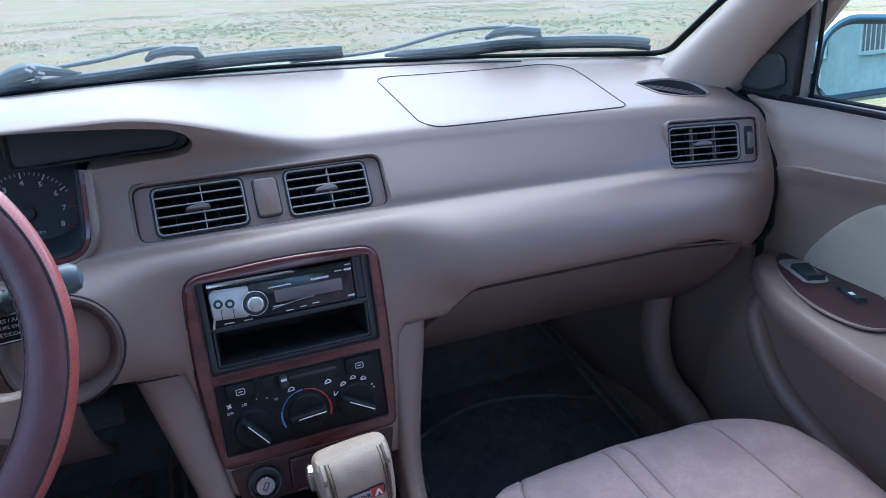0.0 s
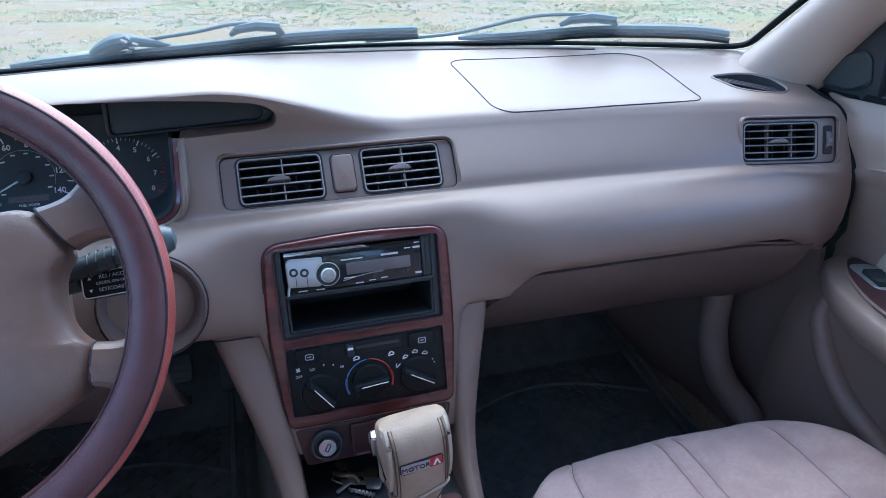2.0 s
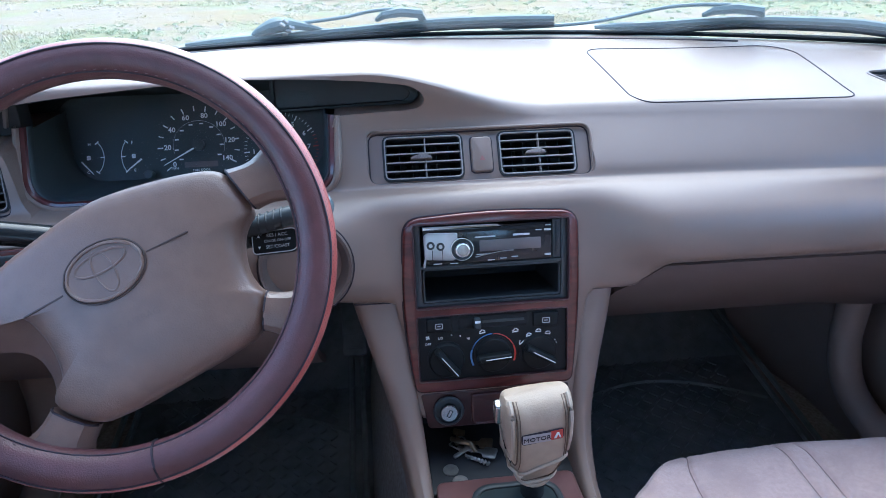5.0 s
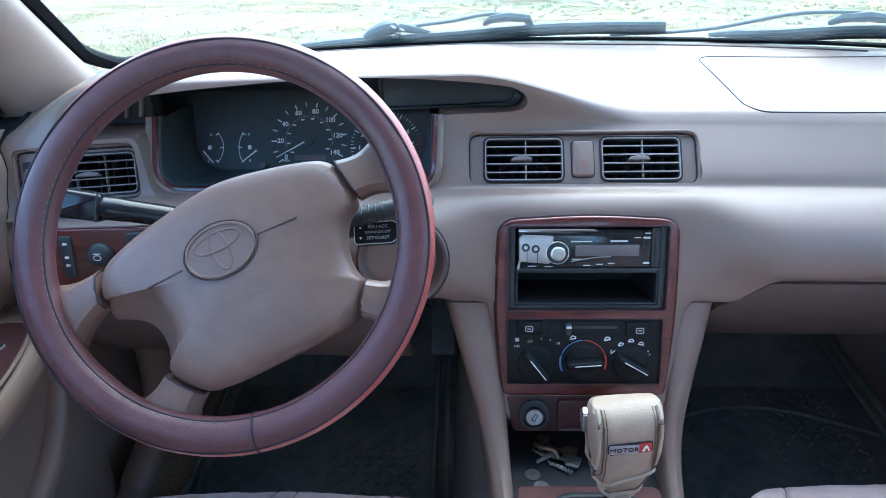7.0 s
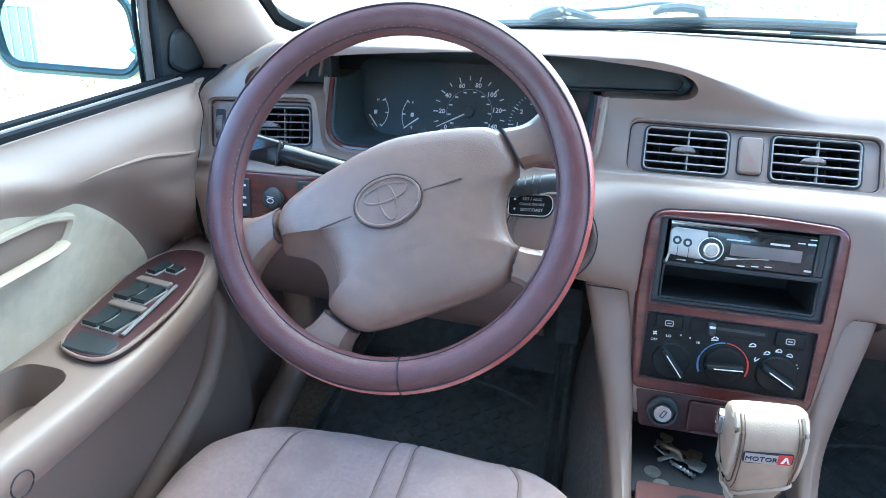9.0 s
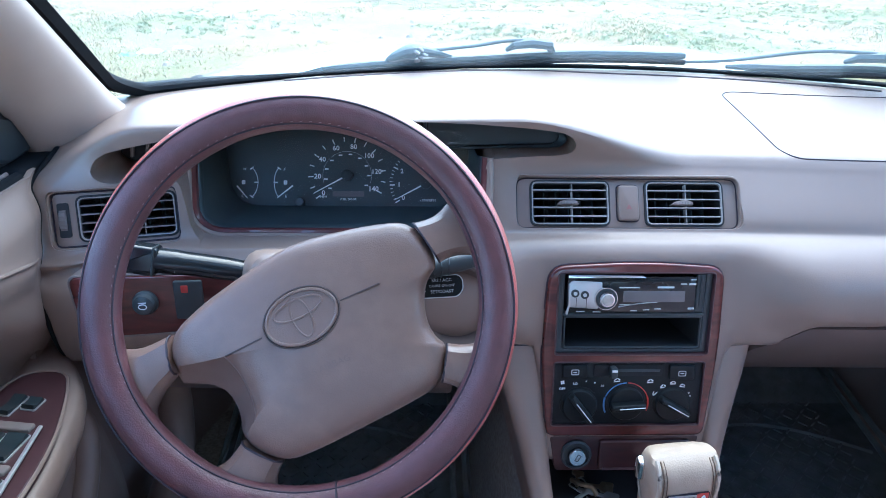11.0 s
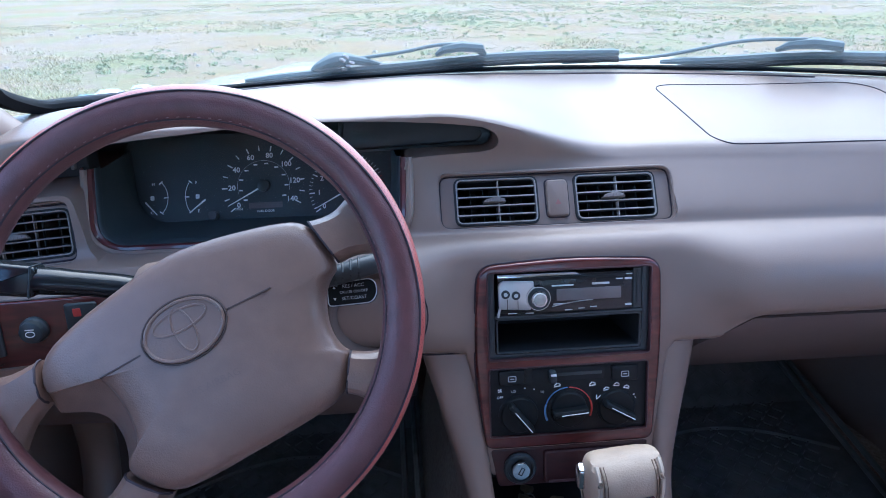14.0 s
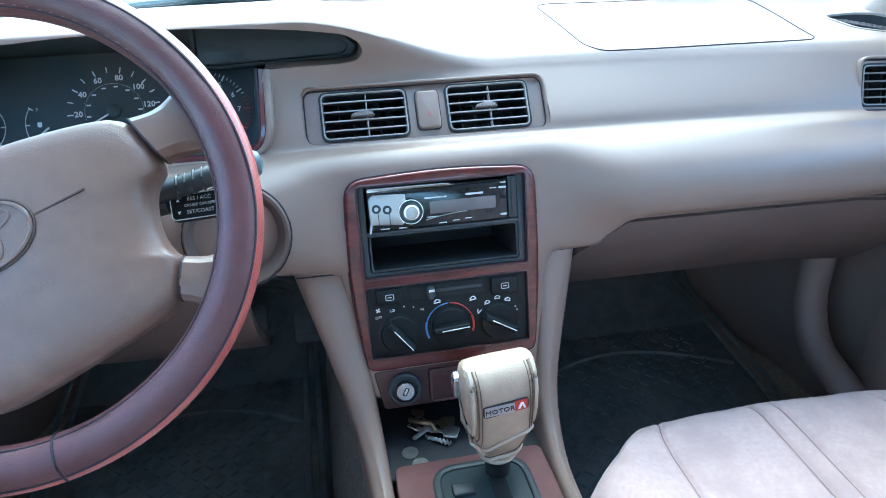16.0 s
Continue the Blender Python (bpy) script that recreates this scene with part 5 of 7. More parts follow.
for x, lab, w, h in ((-0.335, "brake_pedal", 0.11, 0.055), (-0.205, "accelerator_pedal", 0.05, 0.12)):
    pd = thing(lab, "black rubber " + lab.replace("_", " ") + " in the dark footwell", "pedal", at=(x, 0.50, 0.40))
    PM = plane((x, 0.50, 0.40), 40)
    part("pad", slab(PM, rrect(-w / 2, -h / 2, w / 2, h / 2, 0.008), -0.01, 0.008, 0.003), RUBBER, pd)
    part("arm", tube([PM @ Vector((0, 0, -0.01)), (x, 0.60, 0.52), (x, 0.64, 0.66), (x, 0.84, 0.68)], 0.009, 8), BLACK, pd)
    for k in range(4):
        part("rib", box(on(PM, 0, -h / 2 + h * (k + 0.5) / 4, 0.008), w * 0.8, 0.004, 0.003, 0.001), RUBBER, pd)

# ---- glove box ----
glove = thing("glove_box", "taupe glove box with recessed latch, closed, under the dashboard", "glove box", at=(0.45, 0.1, 0.68))


def glove_point(u, v, off=0.0):
    """u from 0 to 1 across, v from 0 (top) to 1 (bottom)."""
    x = (0.226 - 0.058 * min(1, v * 3)) * (1 - u) + 0.672 * u
    top = 0.7615 - 0.004 * u - 0.010 * sstep(0.7, 1.0, u)
    return Vector((x, 0.029 + 0.112 * v ** 1.15 + off * 0.8 - 0.010 * math.sin(v * P) - 0.02 * (x - 0.22) ** 2, top - 0.138 * v - off * 0.5))


# lid in the darkened taupe, painting the shade under the dash roll
part("lid", sheet(lambda u, v: glove_point(u, v), steps(0, 1, 40), steps(0, 1, 14), 0.012), SHADED_TAN, glove)
part("lid_edge", tube([glove_point(u, 0) + Vector((0, -0.0085, 0.0005)) for u in steps(0.0, 0.98, 40)], 0.0014, 6), VENT, glove, "thin bright lip above the lid")
lm = plane((0.409, 0.0640, 0.692), -45)
lt = part("latch", slab(lm, rrect(-0.040, -0.008, 0.040, 0.008, 0.004), -0.01, 0.006, 0.003), VENT, glove, "recessed latch handle")
part("latch_gap", slab(lm, rrect(-0.036, -0.0075, 0.036, -0.003, 0.002), 0.004, 0.0063), THREAD, lt)
# near-black sheet stands for the shade under the glove box
part("underside", sheet(lambda u, v: Vector((0.20 + 0.5 * u, 0.15 + 0.5 * v, 0.615 + 0.02 * v)), steps(0, 1, 8), steps(0, 1, 5), 0.01), DARK, glove, "felt underside, footwell shade in its near-black colour")
part("side_filler", sheet(lambda u, v: Vector((0.12 + 0.16 * u, 0.050 + 0.090 * v, 0.742 - 0.10 * v)), steps(0, 1, 6), steps(0, 1, 6), 0.004), TAN, glove, "taupe panel between console and lid")
part("lid_gap", tube([glove_point(0.0, v) + Vector((-0.0015, -0.006, 0)) for v in steps(0, 1, 12)], 0.0016, 5), THREAD, glove)
duct = thing("floor_duct", "grey plastic heater duct low in the passenger footwell", "air duct", at=(0.46, 0.55, 0.50))
part("body", box(pose(0.50, 0.50, 0.50, 65, 0, 0), 0.10, 0.10, 0.06, 0.012), TAN, duct)

# ---- centre console and shifter ----
console = thing("centre_console", "taupe centre console with red wood-effect shifter plate", "console", at=(0, -0.2, 0.4))
edge = smooth_path([(0, 0.040, 0.738), (0, 0.020, 0.69), (0, -0.006, 0.618), (0, -0.034, 0.562), (0, -0.080, 0.525), (0, -0.14, 0.508), (0, -0.30, 0.503), (0, -0.75, 0.498)], 10)
for s in (-1, 1):
    loops = []
    for i, p in enumerate(edge):
        t_ = (edge[min(i + 1, len(edge) - 1)] - edge[max(i - 1, 0)]).normalized()
        n_ = Vector((0, t_.z, -t_.y))
        xi, xo = 0.0945 + 0.105 * max(0, p.z - 0.5), (0.118 if s < 0 else 0.116) + (0.30 if s < 0 else 0.235) * max(0, p.z - 0.5)
        deep = 0.05 + 0.05 * sstep(0.53, 0.60, p.z)
        pr = [(xi - 0.002, deep), (xi, 0.012), (xi + 0.003, 0.004), (xi + 0.009, 0.0005), ((xi + xo) / 2, -0.001), (xo - 0.011, 0.0015), (xo - 0.003, 0.007), (xo, 0.016), (xo + 0.003 - 0.05 * sstep(0.63, 0.735, p.z), deep)]
        pr = [(v.x, v.y) for v in chaikin([Vector((x, d_, 0)) for x, d_ in pr], 2)]
        loops.append([Vector((s * x, p.y, p.z)) - n_ * d_ for x, d_ in pr])
    row = min(range(len(edge)), key=lambda i: abs(edge[i].z - 0.721))
    part("panel_seam", tube(loops[row][8:-9], 0.0010, 5), THREAD, console, "dark seam where the dashboard meets the console")
    part("side_cheek", loft(loops), TAN, console, "smooth taupe side of the console")
    part("cheek_seam", tube([p + Vector((0, -0.0020, -0.004)) for p in loops[0][4:-4]], 0.0013, 5), THREAD, console)
    # paler tube paints the highlight along the seam's lip
    part("lip_highlight", tube([p + Vector((0, -0.0022, -0.001)) for p in loops[0][4:-4]], 0.0014, 6), SLAT, console, "pale line painting the highlight on the seam's lip")
    part("cheek_carpet", sheet(lambda u, v: Vector((s * (0.120 + 0.062 * v), u, (0.475 + 0.15 * sstep(0.0, 0.12, u)) * (1 - v) + 0.25 * v)), steps(-0.75, 0.5, 20), steps(0, 1, 6), 0.006), TUNNEL, console, "pale grey-brown carpet on the tunnel")
part("tray_floor", box(pose(0, -0.005, 0.492), 0.205, 0.15, 0.01, 0.002), VANE, console, "black rubber tray floor")
# near-black box paints the shade at the back of the tray
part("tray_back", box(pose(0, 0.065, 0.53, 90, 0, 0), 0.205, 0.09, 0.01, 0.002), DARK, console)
CT = Matrix.Translation((0, -0.07, 0.506)) @ Matrix.Rotation(radians(1.0), 4, "X")
gate_o = rrect(-0.092, -0.60, 0.092, 0.0, 0.012)
# paler than WOOD: the plate's pinkish reflection is put into its colour
part("wood_plate", slab(CT, gate_o, -0.03, 0.003, 0.003), material("reflection_paled_plate", (0.15, 0.072, 0.067), 0.32, vary=0.2, scale=25, c2scale=12, coat=0.5), console, "red wood-effect plate round the shifter")
gi = rrect(-0.045, -0.30, 0.060, -0.020, 0.025, 5)
part("gate_rim", frame_slab(CT, inset(gi, -0.006), inset(gi, 0.003), 0.0, 0.007, 0.002), BLACK, console, "black raised rim of the shift gate")
part("gate_plate", slab(CT, inset(gi, 0.002), 0.0, 0.0042), material("teal_grey_plastic", (0.028, 0.042, 0.046), 0.3), console, "charcoal shift gate plate")
part("lock_button", box(on(CT, -0.018, -0.055, 0.006), 0.026, 0.018, 0.006, 0.002), BLACK, console)
part("gate_slot", slab(CT, rrect(0.016, -0.26, 0.034, -0.03, 0.006), 0.004, 0.0050), DARK, console)
shift = thing("gear_lever", "gear lever wearing a cream leather cover with piping", "gear lever", at=(0.02, -0.10, 0.51))
base_, topk = Vector((0.030, -0.100, 0.488)), Vector((0.018, -0.122, 0.690))
ax = (topk - base_).normalized()
part("shaft", tube([base_, base_ + ax * 0.02, base_ + ax * 0.05, base_ + ax * 0.075], [0.0150, 0.0150, 0.0155, 0.0155], 16), material("black_shaft_plastic", (0.018, 0.019, 0.020), 0.2), shift, "black shaft")
SH = Matrix.Translation(base_) @ ax.to_track_quat("Z", "Y").to_matrix().to_4x4()
# cover, upright in its own pose: x right, y forward, z up the lever
sxv = (Vector((1, 0.06, 0)) - ax * ax.x).normalized()
syv = ax.cross(sxv).normalized()
SH = Matrix((sxv, syv, ax)).transposed().to_4x4()
SH.translation = base_
prof = [(0.058, 0.018, 0.018), (0.062, 0.021, 0.020), (0.080, 0.024, 0.024), (0.098, 0.029, 0.030), (0.120, 0.0355, 0.034), (0.150, 0.0390, 0.034), (0.175, 0.0405, 0.031), (0.190, 0.040, 0.026), (0.199, 0.039, 0.017), (0.203, 0.037, 0.006)]
loops = []
for z, hw, hd in prof:
    sq = []
    for i in range(36):
        a = 2 * P * i / 36
        c, s_ = math.cos(a), math.sin(a)
        e = 0.40
        sq.append(SH @ Vector((hw * math.copysign(abs(c) ** e, c), hd * math.copysign(abs(s_) ** (e + 0.25), s_) - 0.02 * (z - 0.06) ** 2 * 20, z + 0.0015 * noise.noise(Vector((c * 2, s_ * 2, z * 40))))))
    loops.append(sq)
part("leather_cover", loft(loops), CREAM, shift, "cream leather cover, slightly stained")


BROWN = material("brown_thread", (0.14, 0.09, 0.06), 0.7)


def cover_front(x, z, out=0.0):
    """A place on the cover's face toward the driver."""
    for i in range(len(prof) - 1):
        if prof[i][0] <= z <= prof[i + 1][0]:
            t = (z - prof[i][0]) / (prof[i + 1][0] - prof[i][0])
            hw, hd = (prof[i][j] * (1 - t) + prof[i + 1][j] * t for j in (1, 2))
            break
    else:
        hw, hd = prof[-1][1:]
    u = min(1, abs(x) / hw)
    c = u ** (1 / 0.40)
    s_ = math.sqrt(max(0, 1 - c * c))
    return SH @ Vector((x, -(hd * s_ ** 0.65) - out - 0.02 * (z - 0.06) ** 2 * 20, z))


for x, m_, r in ((-0.0335, CREAM_PIPE, 0.0028), (0.0335, CREAM_PIPE, 0.0028), (-0.0295, BROWN, 0.0009), (0.0295, BROWN, 0.0009), (-0.0262, BROWN, 0.0006), (0.0262, BROWN, 0.0006)):
    part("piping" if m_ is CREAM_PIPE else "stitch_line", tube([cover_front(x, z, 0.0012) for z in steps(0.100, 0.2025, 24)], r, 6), m_, shift)
fl = rpoly([(-0.026, 0.068), (0.022, 0.076), (0.029, 0.098), (0.033, 0.122), (-0.010, 0.106), (-0.026, 0.092)], 0.010, 5)
part("flap_piping", tube([cover_front(x, z, 0.0016) for x, z in fl], 0.0026, 6, closed=True), CREAM_PIPE, shift, "cream piping of the closing flap")
part("flap_stitch", tube([cover_front(x, z, 0.0010) for x, z in inset(fl, 0.0048)], 0.0008, 5, closed=True), BROWN, shift)
part("lower_piping", tube([SH @ Vector((0.0215 * math.cos(a), 0.0215 * math.sin(a), 0.061)) for a in steps(0, 5.98, 20)], 0.003, 6, closed=True), CREAM_PIPE, shift)
part("side_strap", tube([SH @ Vector((-0.038, 0.012, 0.150)), SH @ Vector((-0.040, -0.004, 0.125)), SH @ Vector((-0.034, -0.016, 0.098)), SH @ Vector((-0.022, -0.026, 0.086))], 0.0026, 6), CREAM_PIPE, shift)
part("release_button", box(SH @ Matrix.Translation((-0.041, 0.004, 0.172)), 0.012, 0.016, 0.026, 0.003), CHROME, shift, "chrome release button")
bq = [cover_front(x, z, 0.0012) for x, z in rpoly([(-0.0255, 0.1555), (0.0235, 0.1575), (0.0235, 0.1725), (-0.0255, 0.1705)], 0.004, 4)]
bb = bmesh.new()
o_ = (SH.to_3x3() @ Vector((0, -1, 0))).normalized()
loft([bq, [p + o_ * 0.0012 for p in bq]], bm=bb)
bd = part("badge", bb, THREAD, shift, "stitched badge with a red end")
def badge_part(name, x0, x1, z0, z1, mat_, out):
    q = [cover_front(x, z, out) for x, z in ((x0, z0), (x1, z0), ((x1), z1), (x0, z1))]
    return part(name, loft([q, [p + o_ * 0.0006 for p in q]]), mat_, bd)
badge_part("grey_field", -0.0240, 0.0080, 0.1572, 0.1698, material("grey_thread", (0.42, 0.38, 0.38), 0.7), 0.0024)
badge_part("red_field", 0.0080, 0.0220, 0.1582, 0.1712, RED, 0.0024)
BM_ = SH @ Matrix.Rotation(radians(90), 4, "X")
pc = cover_front(-0.008, 0.1635, 0.0034)
BM_.translation = pc
text("lettering", "MOTOR", BM_, 0.0088, THREAD, bd)
BM2 = BM_.copy()
BM2.translation = cover_front(0.015, 0.1646, 0.0034)
part("white_mark", slab(BM2, [(-0.004, -0.004), (-0.001, -0.004), (0.001, 0.0015), (0.003, -0.004), (0.005, -0.004), (0.002, 0.0045), (-0.0005, 0.0045)], 0, 0.0005), WHITE, bd)
# loose keys and coins in the tray
keys = thing("key_bunch", "bunch of keys with a brass clip in the tray", "keys", at=(-0.03, 0, 0.5))
part("ring", tube([(-0.052 + 0.012 * math.cos(a), 0.004 + 0.012 * math.sin(a), 0.503 + 0.004 * math.sin(a * 2)) for a in steps(0, 6.0, 20)], 0.0012, 6, closed=True), METAL, keys)
for x, y, tn, L, mt in ((-0.03, 0.002, -18, 0.055, BRASS), (-0.028, -0.014, -28, 0.058, METAL), (-0.046, -0.012, 30, 0.035, METAL), (-0.050, 0.016, 75, 0.030, BRASS)):
    m = pose(x, y, 0.503, 8, -6, tn)
    part("key", slab(m, rpoly([(-L / 2, -0.003), (L * 0.15, -0.0028), (L * 0.18, -0.009), (L * 0.5, -0.009), (L * 0.5, 0.009), (L * 0.18, 0.009), (L * 0.15, 0.0028), (-L / 2, 0.003)], 0.003, 3), 0, 0.0024, 0.0006), mt, keys)
part("clip", tube(smooth_path([(-0.06, 0.012, 0.506), (-0.05, -0.002, 0.512), (-0.036, -0.008, 0.512), (-0.030, -0.018, 0.506)], 5), 0.0036, 8), BRASS, keys, "worn brass clip")
part("chain", tube([(-0.044 + 0.03 * t, -0.020 - 0.02 * t + 0.002 * math.sin(t * 40), 0.502) for t in steps(0, 1, 40)], [0.0022 + 0.001 * math.sin(i * 2.2) for i in range(40)], 6), METAL, keys)
for x, y in ((-0.068, -0.040), (-0.058, -0.062)):
    c = thing("coin", "dull metal coin lying in the tray", "coin", "coins in the tray", at=(x, y, 0.4975))
    part("disc", lathe(Matrix.Translation((x, y, 0.4972)), [(0, 0), (0.0105, 0), (0.0108, 0.0008), (0.0105, 0.0016), (0, 0.0014)], 24), METAL, c)


# ---- seats ----
SEAMS = (-0.545, -0.055, 0.050, 0.545)


def seat_surface(u, v):
    """u from -1 to 1 across, v from 0 (rear) over the front edge down to 1."""
    L = 0.50
    run = v * (L + 0.26)
    front = 0.07
    if run < L - front:
        y, z = -0.55 + run, 0.505 + 0.018 * sstep(0, L, run)
    else:
        a = min((run - (L - front)) / (front * 1.3), P / 2)
        y, z = -0.55 + L - front + front * math.sin(a) + 0.012, 0.523 - front * (1 - math.cos(a))
        rest = max(0, run - (L - front) - front * 1.3 * P / 2)
        z -= rest
        y -= rest * 0.15
    half = 0.296 - 0.045 * sstep(0.52, 0.68, v) ** 1.5
    au = abs(u)
    # across: flat middle, raised side bolsters, rounded edges
    side = max(0, (au - 0.82) / 0.18)
    x = math.copysign(half * (au if au < 0.82 else 0.82 + 0.18 * math.sin(side * P / 2)) - 0.12 * max(0, side - 0.8), u)
    z += 0.012 * math.exp(-((au - 0.76) / 0.12) ** 2) * (1 - sstep(0.55, 0.75, v))
    z -= 0.070 * (1 - math.cos(side * P / 2)) + max(0, side - 0.8) * 0.6
    y -= (0.010 * min(1, au / 0.7) ** 2 + 0.065 * sstep(0.62, 1.0, au)) * sstep(0.30, 0.62, v)
    for sx in SEAMS:
        z -= 0.0045 * math.exp(-((u - sx) / 0.012) ** 2)
        z += 0.0022 * math.exp(-((u - sx) / 0.06) ** 2)
    z += 0.003 * noise.noise(Vector((u * 3, v * 6, 3.7)))
    return Vector((x, y, max(z, 0.29)))


SEAM = material("mauve_seam", (0.26, 0.18, 0.175), 0.8)


def seat(label):
    s = thing("front_seat", label, "car seat", "front seats")
    us = sorted(set(steps(-1, 1, 121) + [a + d for a in SEAMS for d in (-0.018, -0.012, -0.006, 0.0, 0.006, 0.012, 0.018)]))
    part("cushion", sheet(seat_surface, us, steps(0, 1, 70)), CLOTH, s, "mauve velour cushion with stitched seams", sharp=60)
    part("base", box(pose(0, -0.36, 0.30), 0.42, 0.46, 0.10, 0.02), BLACK, s, "dark seat base")
    for sx in SEAMS:
        part("seam", tube([seat_surface(sx, v) + Vector((0, 0, 0.0006)) for v in steps(0.02, 0.80, 60)], 0.0007, 5), SEAM, s)
    return s


def backrest(parent, x, lean):
    """A reclined back with side bolsters and a headrest on two posts."""
    m = Matrix.Translation((x, -0.575, 0.50)) @ Matrix.Rotation(radians(lean), 4, "X")

    def skin(u, v, side):
        w = 0.255 - 0.05 * v ** 3
        edge = sstep(0.72, 1.0, abs(u))
        d = 0.075 * (1 - edge ** 3) * (1 - 0.3 * v) + 0.018 * math.exp(-((abs(u) - 0.75) / 0.14) ** 2)
        return m @ Vector((w * u, side * d * math.sin(min(1, (1 - v) * 8) * P / 2), 0.56 * v))
    us, vs = steps(-1, 1, 41), steps(0, 1, 30)
    front, back = ([[skin(u, v, k) for u in us] for v in vs] for k in (1, -0.7))
    part("backrest", loft([a + b[::-1] for a, b in zip(front, back)]), CLOTH, parent, "mauve velour backrest, unseen, added to block light", sharp=60)
    head = part("headrest", slab(m @ pose(0, -0.035, 0.66, 90, 0, 0), rrect(-0.13, -0.075, 0.13, 0.075, 0.05, 6), -0.045, 0.045, 0.035), CLOTH, parent)
    for k in (-1, 1):
        part("post", tube([m @ Vector((k * 0.06, 0, 0.53)), m @ Vector((k * 0.06, 0, 0.62))], 0.006, 8), CHROME, head)


driver_seat = seat("driver's front seat in mauve velour, with an added unseen backrest, far reclined")
driver_seat.location = (-0.394, -0.010, -0.012)
passenger = copy_thing(driver_seat, Matrix.Translation((0.394, 0, 0)))
tagged(passenger, "passenger front seat in mauve velour with an added unseen reclined backrest")
# unseen backrests, added to keep rear light off the glove box
backrest(driver_seat, -0.394, 42)
backrest(passenger, 0.394, 24)


# ---- floor mats ----
def floor_mat(x0, x1, label):
    m = thing("floor_mat", label, "floor mat", "rubber floor mats", at=((x0 + x1) / 2, 0.3, 0.26))
    zf = lambda y: 0.258 + max(0, y - 0.47) * 0.75
    part("sheet", sheet(lambda u, v: Vector((u + 0.03 * (u - (x0 + x1) / 2) * v, v, zf(v))), steps(x0, x1, 16), steps(-0.10, 0.72, 24), 0.010), RUBBER, m)
    rim = [(x0, -0.10), (x1, -0.10), (x1, 0.66), (x0, 0.70)]
    for k, ins in enumerate((0.012, 0.035)):
        loop = inset(rpoly(rim, 0.10, 6), ins)
        part("raised_rib", tube([(x, y, zf(y) + 0.011) for x, y in loop], 0.006, 6, closed=True), RUBBER, m)
    part("raised_rib", tube([(x, 0.30 + 0.10 * math.sin((x - x0) / (x1 - x0) * P), zf(0.30 + 0.10 * math.sin((x - x0) / (x1 - x0) * P)) + 0.010) for x in steps(x0 + 0.02, x1 - 0.02, 20)], 0.006, 6), RUBBER, m)
    bm = bmesh.new()
    for i in range(int((x1 - x0 - 0.09) / 0.022)):
        for j in range(31):
            x, y = x0 + 0.055 + i * 0.022, -0.02 + j * 0.022
            mm = Matrix.Translation((x, y, zf(y) + 0.0108)) @ Matrix.Rotation(radians(0 if y < 0.47 else 36.9), 4, "X") @ Matrix.Rotation(radians(45 if (i + j) % 2 else -45), 4, "Z")
            box(mm, 0.0175, 0.0040, 0.004, 0.0012, bm=bm)
    tagged(part("tread", bm, RUBBER, m, "raised diamond tread"), kind="stuff")
    return m


floor_mat(-0.66, -0.180, "black ridged rubber floor mat in the driver footwell")
floor_mat(0.165, 0.67, "black ridged rubber floor mat in the passenger footwell")


